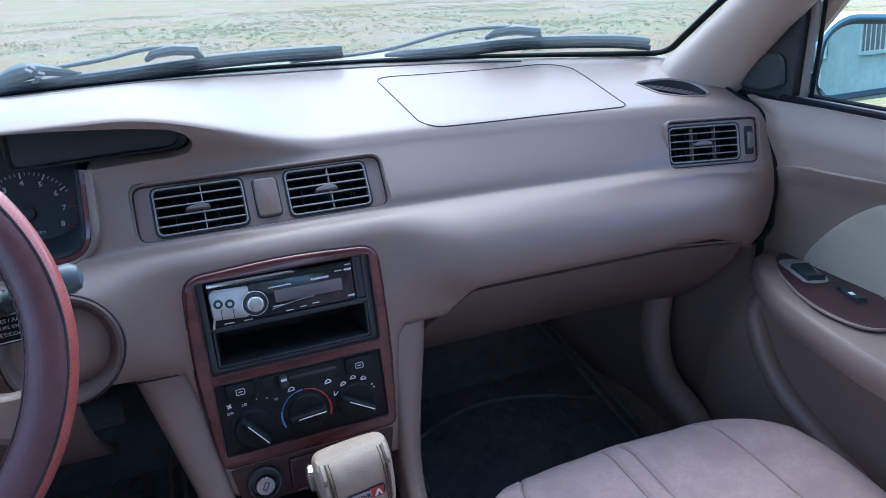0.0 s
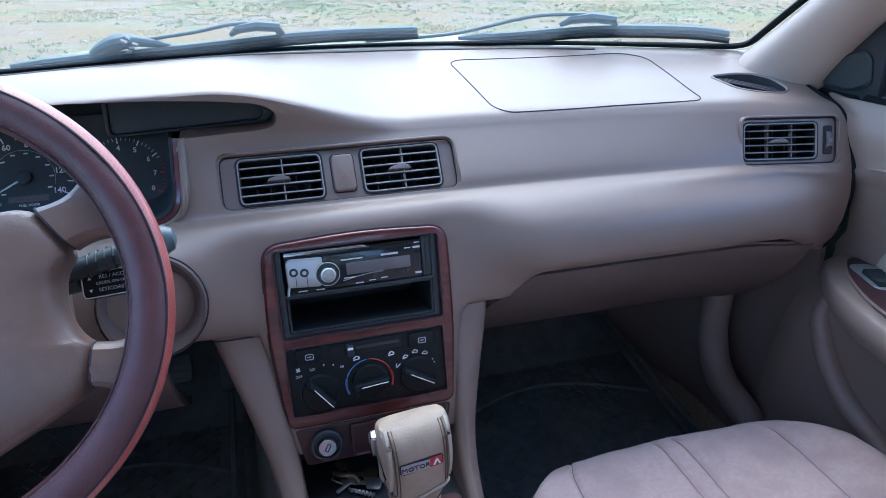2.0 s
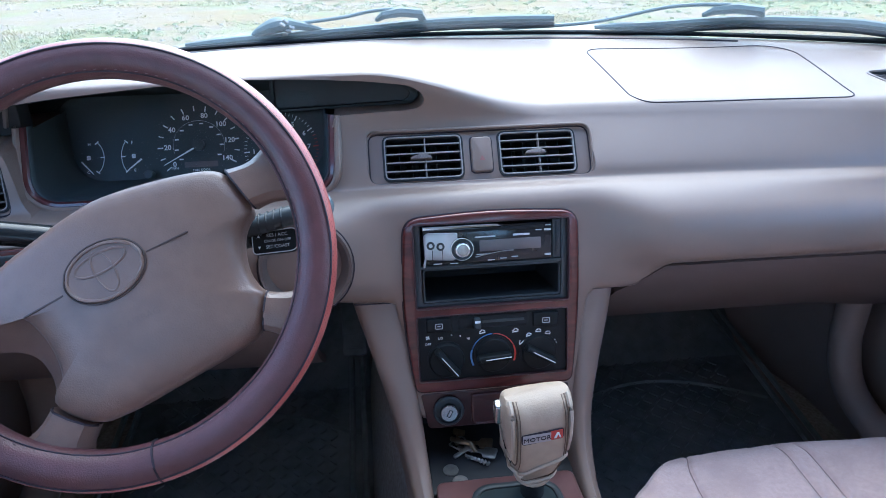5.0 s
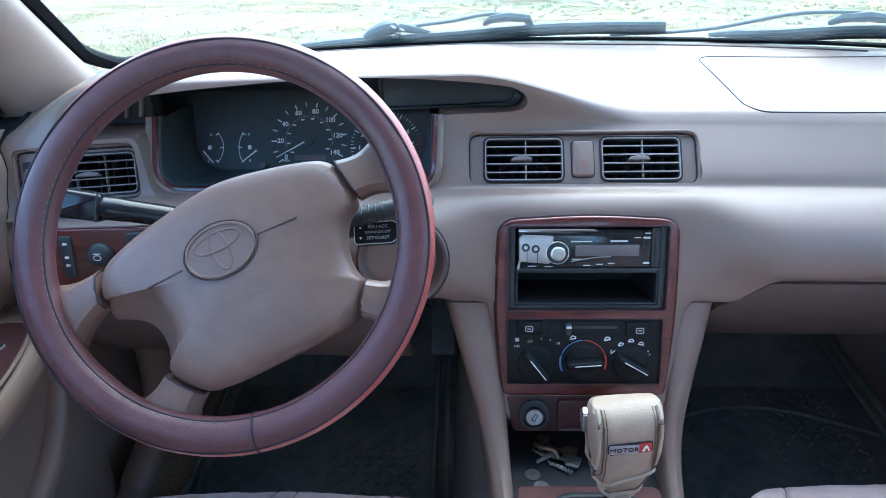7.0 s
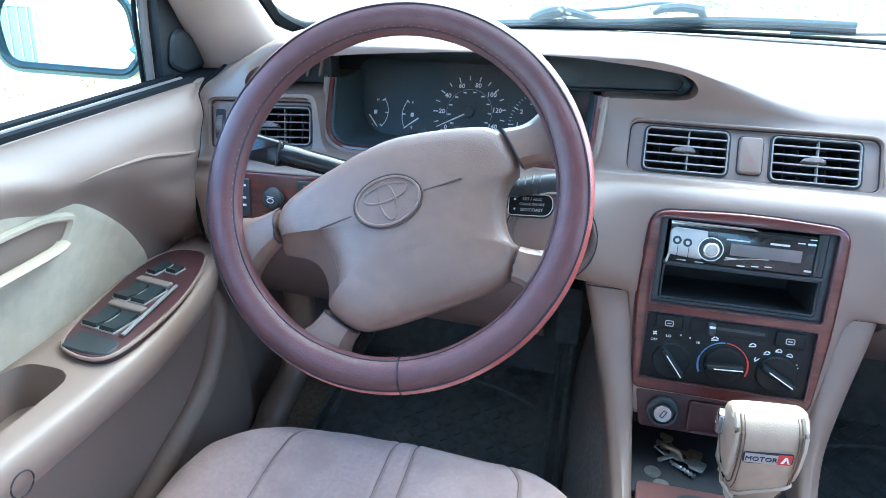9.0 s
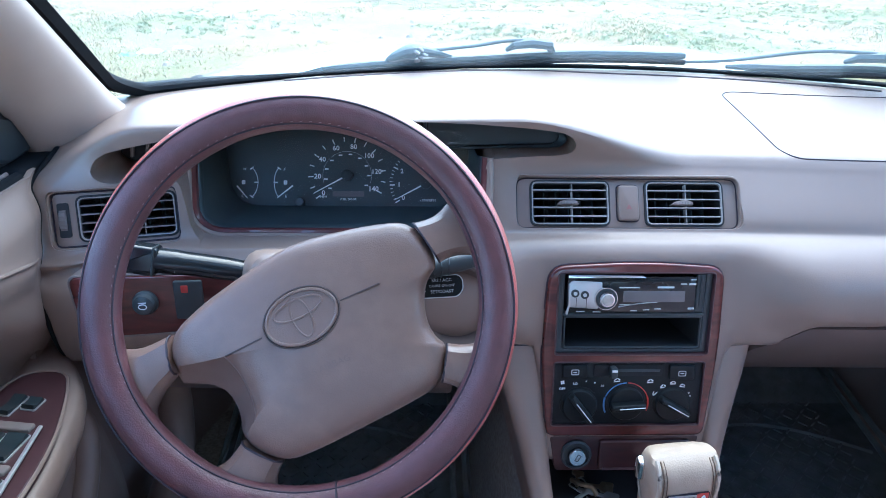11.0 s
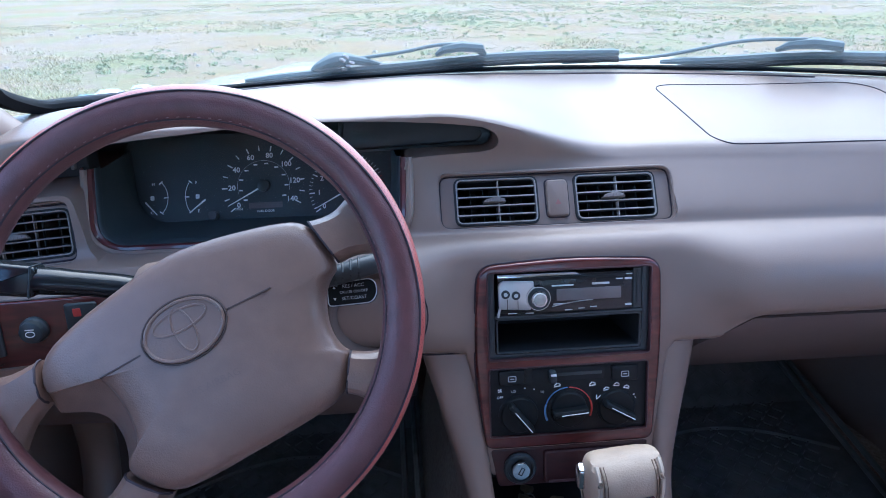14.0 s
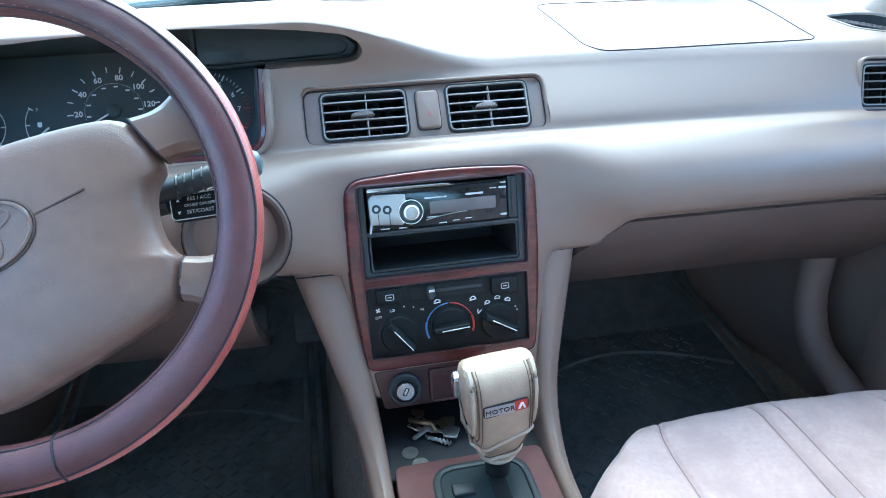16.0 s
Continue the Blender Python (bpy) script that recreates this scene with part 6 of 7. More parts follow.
# ---- doors ----
def door(s):
    """A front door seen from inside; s is -1 for the driver's side, 1 for the passenger's."""
    d = thing("door_1" if s < 0 else "door_2", ("driver" if s < 0 else "passenger") + " door with taupe vinyl trim and cream cloth insert, closed", "car door", "front doors", "structure", at=(s * 0.75, -0.2, 0.7))
    X = lambda x, y, z: Vector((s * x, y, z))

    def ridge(y):
        if s > 0:
            return 0.853 + 0.013 * sstep(0.04, -0.04, y) + 0.012 * sstep(-0.02, -0.2, y) + 0.02 * sstep(-0.21, -0.3, y)
        return 0.8625 + 0.026 * sstep(0.03, -0.13, y) + 0.003 * sstep(-0.1, -0.18, y) + 0.02 * sstep(-0.21, -0.3, y)

    def front(z):
        rise = 0.036 * min(1.2, max(0, (z - 0.855) / 0.055))
        if s > 0:
            return (min(0.066, end_y(z) + 0.014) * sstep(0.858, 0.832, z) + 0.021 * sstep(0.832, 0.858, z)) + rise + 0.045 * sstep(0.920, 0.950, z) + 0.03 * sstep(0.70, 0.45, z)
        return 0.018 + rise * 0.8 + 0.045 * sstep(0.920, 0.958, z) + 0.05 * sstep(0.74, 0.45, z)

    def slope(z):
        return 0.030 * min(1.3, max(0, (0.885 - z) / 0.15))

    def fill(y, z):
        d = ((y + 0.142) * 0.032 + (z - 0.853) * 0.046) / 0.056 if s > 0 else ((y + 0.205) * 0.083 + (z - 0.877) * 0.102) / 0.1315
        q = (z - ridge(y)) / 0.012
        return (0.85 if s < 0 else 0.35) * (0.016 * sstep(0.5, -2.8, q) + slope(z)) * sstep(0.0, 0.055, d) * sstep(0.64, 0.70, z)

    def skin(u, v):
        y0 = -0.80 + 0.85 * u
        rz = ridge(y0)
        z = 0.28 + (rz - 0.28) * v / 0.7 if v < 0.7 else rz + (0.946 - rz) * (v - 0.7) / 0.3
        y = -0.80 + (front(z) + 0.80) * u
        x = 0.722 + 0.018 * sstep(0.90, 0.946, z) * (1 - (0.0 if s < 0 else 0.5) * sstep(0.82, 0.98, u))
        q = (z - rz) / 0.012
        x += 0.016 * sstep(0.5, -2.8, q) - 0.003 * math.exp(-q * q)
        x += slope(z) - 0.058 * sstep(0.70, 0.58, z)
        x += 0.010 * sstep(0.955, 1.0, u) - fill(y, z)
        return X(x, y, z)

    def skin_at(y, z):
        return X(panel_x(y, z) - 0.004, y, z)

    def panel_x(y, z):
        q = (z - ridge(y)) / 0.012
        return 0.722 + 0.016 * sstep(0.5, -2.8, q) + slope(z) - 0.058 * sstep(0.70, 0.58, z)

    panel = part("panel", sheet(skin, steps(0, 1, 90), steps(0, 1, 110), 0.006), TAN_DOOR, d, "taupe vinyl door trim")
    part("front_seal", tube(chaikin([skin(1.0, v) + X(-0.003, 0.0025, 0) for v in steps(0.66, 0.985, 18)], 1), 0.0028, 6, up=(1, 0, 0)), SEAL, d, "dark gap at the door's front edge")
    part("outer_skin", sheet(lambda u, v: X(0.83 + 0.04 * math.sin(v * 2.2), -0.80 + 0.85 * u, 0.30 + 0.625 * v), steps(0, 1, 10), steps(0, 1, 8), 0.004), PAINT, d, "teal painted outer skin")
    def hit_panel(y, z):
        ok, p, n, i = panel.ray_cast(X(0.5, y, z), (s, 0, 0))
        return p if ok else skin_at(y, z)

    # window ledge: weather strips
    for (x, z, r, m_) in ((0.7445, 0.9465, 0.0065, SEAL), (0.7565, 0.950, 0.0026, VENT), (0.769, 0.949, 0.0065, SEAL), (0.783, 0.944, 0.0075, SEAL)):
        part("weather_strip" if m_ is SEAL else "sill_strip", tube([X(x, y, z + 0.004 * sstep(-0.1, -0.8, y)) for y in steps(0.05, -0.80, 10)], r, 8), m_, d)
    # window frame: front channel and pillar rail
    wo = 0.012 if s < 0 else -0.016
    part("window_channel", tube([X(0.776 + wo, 0.027, 0.93), X(0.769 + wo, 0.024, 1.02), X(0.758 + wo, 0.020, 1.10), X(0.742 + wo, -0.02, 1.16), X(0.720 + wo, -0.12, 1.22)], 0.0055, 8, up=(0, 1, 0)), VENT, d, "grey-tan window channel")
    part("channel_seal", tube([X(0.782 + wo, 0.019, 0.93), X(0.776 + wo, 0.016, 1.02), X(0.766 + wo, 0.012, 1.10), X(0.750 + wo, -0.030, 1.15), X(0.728 + wo, -0.126, 1.205)], 0.003, 8, up=(0, 1, 0)), SEAL, d)
    part("upper_rail", tube(smooth_path([X(0.812, 0.13, 0.96), X(0.795, 0.05, 1.06), X(0.758, -0.06, 1.17), X(0.70, -0.22, 1.28), X(0.655, -0.42, 1.355), X(0.63, -0.60, 1.38), X(0.62, -0.95, 1.385)], 5), 0.017, 8), PILLAR, d, "beige window frame")
    # corner cover with its rounded plate
    out = 0.026 if s < 0 else 0.0
    cp = [(0.165, 0.936), (0.034, 0.940), (0.026, 1.12), (0.060, 1.12), (0.105, 1.05)]
    def corner(poly, x0, x1, m_, nm, par, lab=""):
        lp = lambda x, pl: [X(x + out - 0.12 * (z - 0.96), y, z) for y, z in pl]
        return part(nm, loft([lp(x0, poly), lp(x0 - (x0 - x1) * 0.6, poly), lp(x1, inset(poly, 0.004))]), m_, par, lab)
    cov = corner(rpoly(cp, 0.008, 3), 0.775, 0.748, material("matt_black_cover", (0.018, 0.022, 0.027), 0.5), "corner_cover", d, "black plastic corner cover")
    corner(rpoly([(0.150, 0.955), (0.082, 0.951), (0.048, 0.966), (0.054, 1.006), (0.072, 1.014), (0.118, 0.994)], 0.012, 4), 0.750, 0.742, PANEL, "cover_plate", cov, "charcoal rounded plate")
    part("ridge_bead", tube([hit_panel(y, ridge(y)) for y in steps(0.006, -0.208, 30)], [0.0026 * min(1, 0.25 + k / 6, 0.15 + (29 - k) / 14) for k in range(30)], 8), TAN_DOOR, d, "raised ridge line on the door")
    part("front_filler", box(pose(s * 0.772, 0.105, 0.925, 0, 0, 0), 0.05, 0.09, 0.05, 0.008), SEAL, d)
    # cream insert
    nose = [(-0.255, 0.890), (-0.205, 0.877), (-0.153, 0.841), (-0.103, 0.794), (-0.070, 0.746), (-0.062, 0.716)] if s < 0 else [(-0.215, 0.884), (-0.142, 0.853), (-0.096, 0.821), (-0.052, 0.776), (-0.014, 0.722), (-0.006, 0.680)]
    pl = rpoly([(-0.80, 0.894), (-0.32, 0.893), *nose, (-0.16, 0.672), (-0.80, 0.672)], [0.01, 0.05, 0.035, 0.03, 0.03, 0.03, 0.03, 0.012, 0.03, 0.01], 6)
    lv = [(0.0, 0.765), (0.0, 0.740), (0.004, 0.7335), (0.009, 0.7305), (0.015, 0.7295)]
    part("cloth_insert", loft([[X(x + slope(z), y, z) for y, z in inset(pl, i)] for i, x in lv]), PADCLOTH, d, "cream cloth door insert")
    # pull handle
    hp = rpoly([(-0.50, 0.872), (-0.247, 0.868), (-0.198, 0.853), (-0.224, 0.812), (-0.50, 0.804)], 0.018, 4)
    hi = inset(hp, 0.010)
    part("handle_frame", loft([*[[X(x + slope(z), y, z) for y, z in inset(hp, i)] for x, i in ((0.752, 0), (0.727, 0), (0.7225, 0.003), (0.7225, 0.007), (0.727, 0.010), (0.752, 0.010))]], ring=True), PADCLOTH, d, "cream frame of the door handle")
    part("handle_cup", loft([[X(0.7310 + slope(z), y, z) for y, z in hi], [X(0.7285 + slope(z), y, z) for y, z in hi]]), TAN_DOOR, d)
    part("handle_lever", tube(smooth_path([X(0.731, -0.230, 0.830), X(0.727, -0.25, 0.827), X(0.727, -0.33, 0.826), X(0.729, -0.48, 0.824)], 4), [0.005] + [0.008] * 12, 8, flat=0.6), PADCLOTH, d, "cream door lever")
    # armrest
    PLZ = 0.7265 if s < 0 else 0.704
    off = 0.0 if s < 0 else 0.012
    inner = [(y, x - off) for y, x in ((0.06, 0.765), (0.045, 0.745), (0.02, 0.722), (0.0, 0.706), (-0.035, 0.680), (-0.083, 0.661), (-0.149, 0.649), (-0.215, 0.641), (-0.30, 0.640), (-0.42, 0.646), (-0.85, 0.655))]

    def x_in(y):
        for (y1, x1), (y2, x2) in zip(inner, inner[1:]):
            if y >= y2:
                return x1 + (x2 - x1) * min(1, max(0, (y1 - y) / (y1 - y2)))
        return inner[-1][1]

    loops = []
    for y in [0.056, 0.05, 0.04, 0.03, 0.015, 0.0, -0.02, -0.05, -0.09, -0.13, -0.17, -0.22, -0.27, -0.34, -0.42, -0.60, -0.80]:
        g = sstep(0.055, -0.05, y)
        xin = x_in(y)
        zt = PLZ - 0.005 * sstep(0.0, -0.3, y) - 0.016 * (1 - sstep(0.060, 0.03, y))
        zb = zt - 0.045 - 0.030 * g
        pr = chaikin([X(0.785, y, zb), X(0.735, y, zb - 0.01 * g), X(xin + 0.022, y, zb + 0.010), X(xin, y, zt - 0.034), X(xin, y, zt - 0.010), X(xin + 0.010, y, zt), X(0.785, y, zt + 0.001)], 2, closed=True)
        loops.append(pr)
    arm = part("armrest", loft(loops), TAN_DOOR, d, "taupe armrest")
    cut(arm, [loft([[X(x, y, PLZ + 0.06) for x, y in rrect(0.676, -0.52, 0.760, -0.296, 0.03)], [X(x, y, PLZ - 0.055) for x, y in rrect(0.684, -0.51, 0.752, -0.306, 0.025)]])])
    sp = [(-0.026, 0.725), (-0.034, 0.752), (-0.070, 0.762), (-0.114, 0.762), (-0.170, 0.753), (-0.222, 0.743), (-0.274, 0.726), (-0.286, 0.690), (-0.284, 0.664), (-0.262, 0.654), (-0.210, 0.653), (-0.150, 0.659), (-0.100, 0.672), (-0.055, 0.688), (-0.030, 0.702)]
    if s > 0:
        sp = [(0.022, 0.760), (0.005, 0.778), (-0.044, 0.780), (-0.100, 0.780), (-0.160, 0.764), (-0.205, 0.725), (-0.212, 0.690), (-0.195, 0.667), (-0.150, 0.660), (-0.110, 0.668), (-0.070, 0.684), (-0.025, 0.710), (0.008, 0.738)]
    sp = [(v.x, v.y) for v in chaikin([Vector((x, y, 0)) for y, x in sp], 2, closed=True)]
    pl2 = part("switch_plate", loft([[X(x, y, PLZ - 0.02) for x, y in sp], [X(x, y, PLZ + 0.0015) for x, y in sp], [X(x, y, PLZ + 0.003) for x, y in inset(sp, 0.002)]]), MAROON, d, "dark red switch plate")
    part("plate_rim", tube([X(x, y, PLZ + 0.0015) for x, y in inset(sp, -0.0012)], 0.0022, 6, closed=True), TAN_DOOR, pl2, "pale rim of the switch plate")
    ROCKER = material("dark_blue_grey_switch", (0.020, 0.031, 0.036), 0.34)

    def rocker(x, y, w, l, tn=0, h=0.006, bright=True):
        mm = Matrix.Translation((s * x, y, PLZ + 0.003)) @ Matrix.Rotation(radians(tn * s), 4, "Z")
        bz = part("switch_bezel", frame_slab(mm, rrect(-w / 2 - 0.0011, -l / 2 - 0.0011, w / 2 + 0.0011, l / 2 + 0.0011, 0.002), rrect(-w / 2, -l / 2, w / 2, l / 2, 0.002), -0.004, 0.0020, 0.0004), SILVER if bright else BLACK, pl2, "bright switch bezel" if bright else "black switch bezel")
        pr = [(-l / 2, 0.001), (-l / 2 + 0.002, h), (-l * 0.1, h * 0.55), (l * 0.1, h * 0.55), (l / 2 - 0.002, h), (l / 2, 0.001), (l / 2, -0.004), (-l / 2, -0.004)]
        part("switch", loft([[mm @ Vector((xx, yy, zz)) for yy, zz in pr] for xx in (-w / 2 + 0.0005, w / 2 - 0.0005)]), ROCKER, bz, "blue-grey rocker switch")

    if s < 0:
        for x, y in ((0.7165, -0.217), (0.691, -0.221), (0.724, -0.156), (0.699, -0.158)):
            rocker(x, y, 0.0215, 0.038, 8)
        rocker(0.730, -0.092, 0.015, 0.032, 10)
        rocker(0.7085, -0.090, 0.016, 0.018, 10)
        part("chrome_strip", tube([X(0.681, -0.128, PLZ + 0.005), X(0.676, -0.17, PLZ + 0.006), X(0.670, -0.243, PLZ + 0.005)], 0.0026, 8, flat=0.7), SILVER, pl2, "bright strip beside the window switches")
        for x, y in ((0.706, -0.1875), (0.714, -0.1265)):
            part("divider", box(Matrix.Translation((s * x, y, PLZ + 0.004)) @ Matrix.Rotation(radians(8 * s), 4, "Z"), 0.052, 0.012, 0.006, 0.002), VENT, pl2, "brown divider between the switches")
        rp = rpoly([(0.722, -0.245), (0.722, -0.276), (0.690, -0.281), (0.664, -0.279), (0.660, -0.262), (0.672, -0.249)], 0.006, 4)
        part("rear_pad", loft([[X(x, y, PLZ + z) for x, y in rp] for z in (0.0, 0.0035)] + [[X(x, y, PLZ + 0.0048) for x, y in inset(rp, 0.0015)]]), PANEL, pl2, "charcoal pad at the end of the plate")
    else:
        cup = Matrix.Translation((0.738, -0.043, PLZ + 0.003)) @ Matrix.Rotation(radians(-18), 4, "Z")
        part("chrome_cup", slab(cup, rrect(-0.020, -0.043, 0.020, 0.040, 0.016), -0.002, 0.0015, 0.001), SILVER, pl2, "bright metal switch surround")
        rocker(0.733, -0.056, 0.027, 0.046, -18, 0.009)
        rocker(0.730, -0.130, 0.015, 0.042, -16, 0.006, False)
        part("print_bar", box(Matrix.Translation((0.730, -0.130, PLZ + 0.0068)) @ Matrix.Rotation(radians(-16), 4, "Z"), 0.006, 0.008, 0.0008, 0.0003), WHITE, pl2)
    # map pocket below the armrest
    pk = rpoly([(0.02, 0.625), (-0.02, 0.655), (-0.10, 0.640), (-0.80, 0.60), (-0.80, 0.40), (-0.30, 0.42), (-0.05, 0.52)], [0.03, 0.03, 0.05, 0.02, 0.02, 0.08, 0.06], 6)
    cut(panel, [loft([[X(0.64, y, z) for y, z in pk], [X(0.80, y, z) for y, z in pk]])])
    part("pocket_hollow", loft([[X(x, y, z) for y, z in inset(pk, i)] for x, i in ((0.728, -0.006), (0.790, -0.004), (0.812, 0.010), (0.816, 0.05))]), TAN_DOOR, d, "deep hollow of the map pocket")
    part("pocket_edge", tube([X(panel_x(y, z) + 0.002, y, z) for y, z in inset(pk, -0.008)], 0.017, 14, closed=True), TAN_DOOR, d, "rounded taupe edge of the map pocket")
    part("screw_cap", oval(pose(s * 0.6445, -0.418, PLZ - 0.036, 0, 90 * s, 0), 0.012, 0.012, 0.0008, 24), THREAD, d)
    return d


door(-1)
door(1)


# ---- outside mirrors ----
def side_mirror(s):
    m_ = thing("side_mirror", ("driver" if s < 0 else "passenger") + " side mirror in teal painted housing outside the window", "side mirror", "outside mirrors", at=(s * 0.93, 0.08, 1.0))
    turn = radians(-13 * s) if s > 0 else radians(17)
    base = Matrix.Translation((s * 0.935, 0.065, 1.003 if s < 0 else 0.988)) @ Matrix.Rotation(turn, 4, "Z") @ plane((0, 0, 0), 5)
    q = [(-0.098, -0.052), (0.075, -0.064), (0.098, -0.040), (0.090, 0.040), (0.055, 0.064), (-0.080, 0.058), (-0.105, 0.020)]
    if s > 0:
        q = [(-x, y) for x, y in reversed(q)]
    o = rpoly(q, 0.028, 5)
    part("glass", slab(base, inset(o, 0.010), -0.006, 0.0), MIRROR, m_, "mirror glass")
    part("rim", frame_slab(base, o, inset(o, 0.011), -0.03, 0.008, 0.004, zin=0.003), material("teal_rim_plastic", (0.035, 0.06, 0.06), 0.4), m_, "dark teal inner rim")
    loops = [at_z(base, inset(o, -0.004), 0.006), at_z(base, inset(o, -0.008), -0.02), at_z(base, inset(o, -0.004), -0.06), at_z(base, inset(o, 0.02), -0.095), at_z(base, inset(o, 0.045), -0.108)]
    part("housing", loft([at_z(base, inset(o, 0.012), -0.02), at_z(base, inset(o, 0.001), 0.007)] + loops), PAINT, m_, "teal painted housing")
    part("arm", tube([(s * 0.79, 0.10, 0.965), (s * 0.84, 0.11, 0.975), (s * 0.90, 0.12, 0.985)], [0.028, 0.028, 0.026], 10, flat=0.6), PAINT, m_)


side_mirror(-1)
side_mirror(1)


# ---- wipers ----
def glass_out(x, z, out=0.0):
    v = (z - 0.975) / 0.47
    xx = x
    p = ws_point(xx / (1 - 0.16 * max(0, v)), v)
    return Vector((x, p.y + 0.012 + out, p.z + 0.004 + out * 0.5))


def wiper(name, arm_pts, blade_pts, clip_x, hinge):
    w = thing(name, "black windshield wiper parked at the base of the glass, haze put into its colour", "wiper", "windshield wipers", at=glass_out(*blade_pts[0]))
    bl = smooth_path([glass_out(x, z, 0.006) for x, z in blade_pts], 8)
    n = len(bl)
    part("blade", tube(bl, [0.005 + 0.0045 * min(1, i / 4, (n - 1 - i) / 1.5 + 0.6) for i in range(n)], 8, flat=0.75), WIPER, w, "wiper blade holder")
    part("rubber", tube([p + Vector((0, -0.004, -0.011)) for p in bl], 0.0045, 6, flat=1.2), SEAL, w, "rubber lip")
    ar = smooth_path([glass_out(x, z, 0.022) for x, z in arm_pts], 8)
    part("arm", tube(ar, 0.0055, 8, flat=0.6), WIPER, w, "thin wiper arm")
    cx, cz = clip_x
    part("clip", tube([glass_out(cx - 0.042, cz - 0.004, 0.012), glass_out(cx - 0.030, cz + 0.004, 0.014), glass_out(cx, cz + 0.007, 0.016), glass_out(cx + 0.035, cz + 0.004, 0.014), glass_out(cx + 0.042, cz - 0.006, 0.010)], [0.006, 0.011, 0.013, 0.012, 0.008], 8, flat=0.7), WIPER, w, "blade clip")
    if hinge:
        part("hinge", tube(smooth_path([glass_out(-0.340, 0.990, 0.01), glass_out(-0.310, 1.000, 0.014), glass_out(-0.282, 1.003, 0.016), glass_out(-0.250, 0.998, 0.014), glass_out(-0.189, 0.983, 0.010)], 4), [0.005, 0.008, 0.011, 0.013, 0.015, 0.0165, 0.017, 0.016, 0.015, 0.013, 0.011, 0.010, 0.009, 0.007, 0.005, 0.003, 0.0015], 10, flat=0.8), WIPER, w, "arm hinge")
        # small metal boxes model the glints on the hinge
        for k in range(5):
            part("glint", box(Matrix.Translation(glass_out(-0.284 + 0.007 * (k % 3), 0.990 + 0.006 * k, 0.010) + Vector((0, -0.016, 0))) @ pose(0, 0, 0, 60, 10 * k, 20), 0.010, 0.005, 0.004, 0.001), METAL, w, "metal fleck standing in for a glint")
    return w


wiper("wiper", [(-0.27, 0.998), (-0.183, 1.006), (-0.123, 1.016), (-0.075, 1.017)], [(-0.448, 0.984), (-0.335, 0.9875), (-0.188, 0.991), (-0.038, 1.000), (0.080, 1.004), (0.205, 1.005)], (-0.078, 1.009), True)
wiper("wiper", [(0.124, 0.974), (0.285, 0.986), (0.40, 1.017), (0.485, 1.022)], [(0.287, 0.987), (0.387, 0.9935), (0.470, 1.003), (0.534, 1.007), (0.643, 1.007), (0.702, 1.001)], (0.494, 1.013), False)

# ---- outside: ground, grass, house ----
gm = bpy.data.materials.new("dry_ground")
gm.use_nodes = True
nt = gm.node_tree
pb = nt.nodes["Principled BSDF"]
pb.inputs["Roughness"].default_value = 0.95
co = nt.nodes.new("ShaderNodeTexCoord")
def gnoise(scale, detail, a, b):
    n, r = nt.nodes.new("ShaderNodeTexNoise"), nt.nodes.new("ShaderNodeMapRange")
    n.inputs["Scale"].default_value, n.inputs["Detail"].default_value, n.inputs["Roughness"].default_value = scale, detail, 0.65
    r.inputs["From Min"].default_value, r.inputs["From Max"].default_value = a, b
    nt.links.new(co.outputs["Object"], n.inputs["Vector"])
    nt.links.new(n.outputs["Fac"], r.inputs["Value"])
    return r.outputs["Result"], n.outputs["Fac"]
def gmix(fac, a, b):
    m = nt.nodes.new("ShaderNodeMix")
    m.data_type = "RGBA"
    nt.links.new(fac, m.inputs["Factor"])
    for key, v in (("A", a), ("B", b)):
        if isinstance(v, tuple):
            m.inputs[key].default_value = (*v, 1)
        else:
            nt.links.new(v, m.inputs[key])
    return m.outputs["Result"]
f_big, _ = gnoise(0.30, 6, 0.44, 0.56)
f_mid, _ = gnoise(0.42, 8, 0.49, 0.60)
f_fine, fine = gnoise(22, 8, 0.35, 0.70)
straw = gmix(f_fine, (0.24, 0.158, 0.058), (0.41, 0.29, 0.125))
gravel = gmix(f_fine, (0.26, 0.19, 0.115), (0.41, 0.315, 0.205))
green = gmix(f_fine, (0.20, 0.19, 0.065), (0.34, 0.32, 0.125))
nt.links.new(gmix(f_mid, gmix(f_big, straw, gravel), green), pb.inputs["Base Color"])
bp = nt.nodes.new("ShaderNodeBump")
bp.inputs["Strength"].default_value, bp.inputs["Distance"].default_value = 0.6, 0.05
nt.links.new(fine, bp.inputs["Height"])
nt.links.new(bp.outputs["Normal"], pb.inputs["Normal"])
def ground_z(x, y):
    return 0.05 * noise.noise(Vector((x * 0.35, y * 0.35, 0))) * sstep(2.5, 5, abs(x) + abs(y))
gxs = [-400, -150, -60, -30] + steps(-20, 20, 61) + [30, 60, 150, 400]
ground = part("ground", sheet(lambda u, v: Vector((u, v, ground_z(u, v))), gxs, [-400, -150, -60, -30] + steps(-20, 28, 73) + [40, 80, 160, 400]), gm)
tagged(ground, "dry ground with straw-coloured grass and pale gravel", "ground", kind="structure")
grass_m = material("grass_blades", (0.54, 0.45, 0.25), 0.8, vary=0.2, scale=3, color2=(0.42, 0.42, 0.20), c2scale=0.8)
rng = random.Random(5)
verts, faces = [], []
count = 0
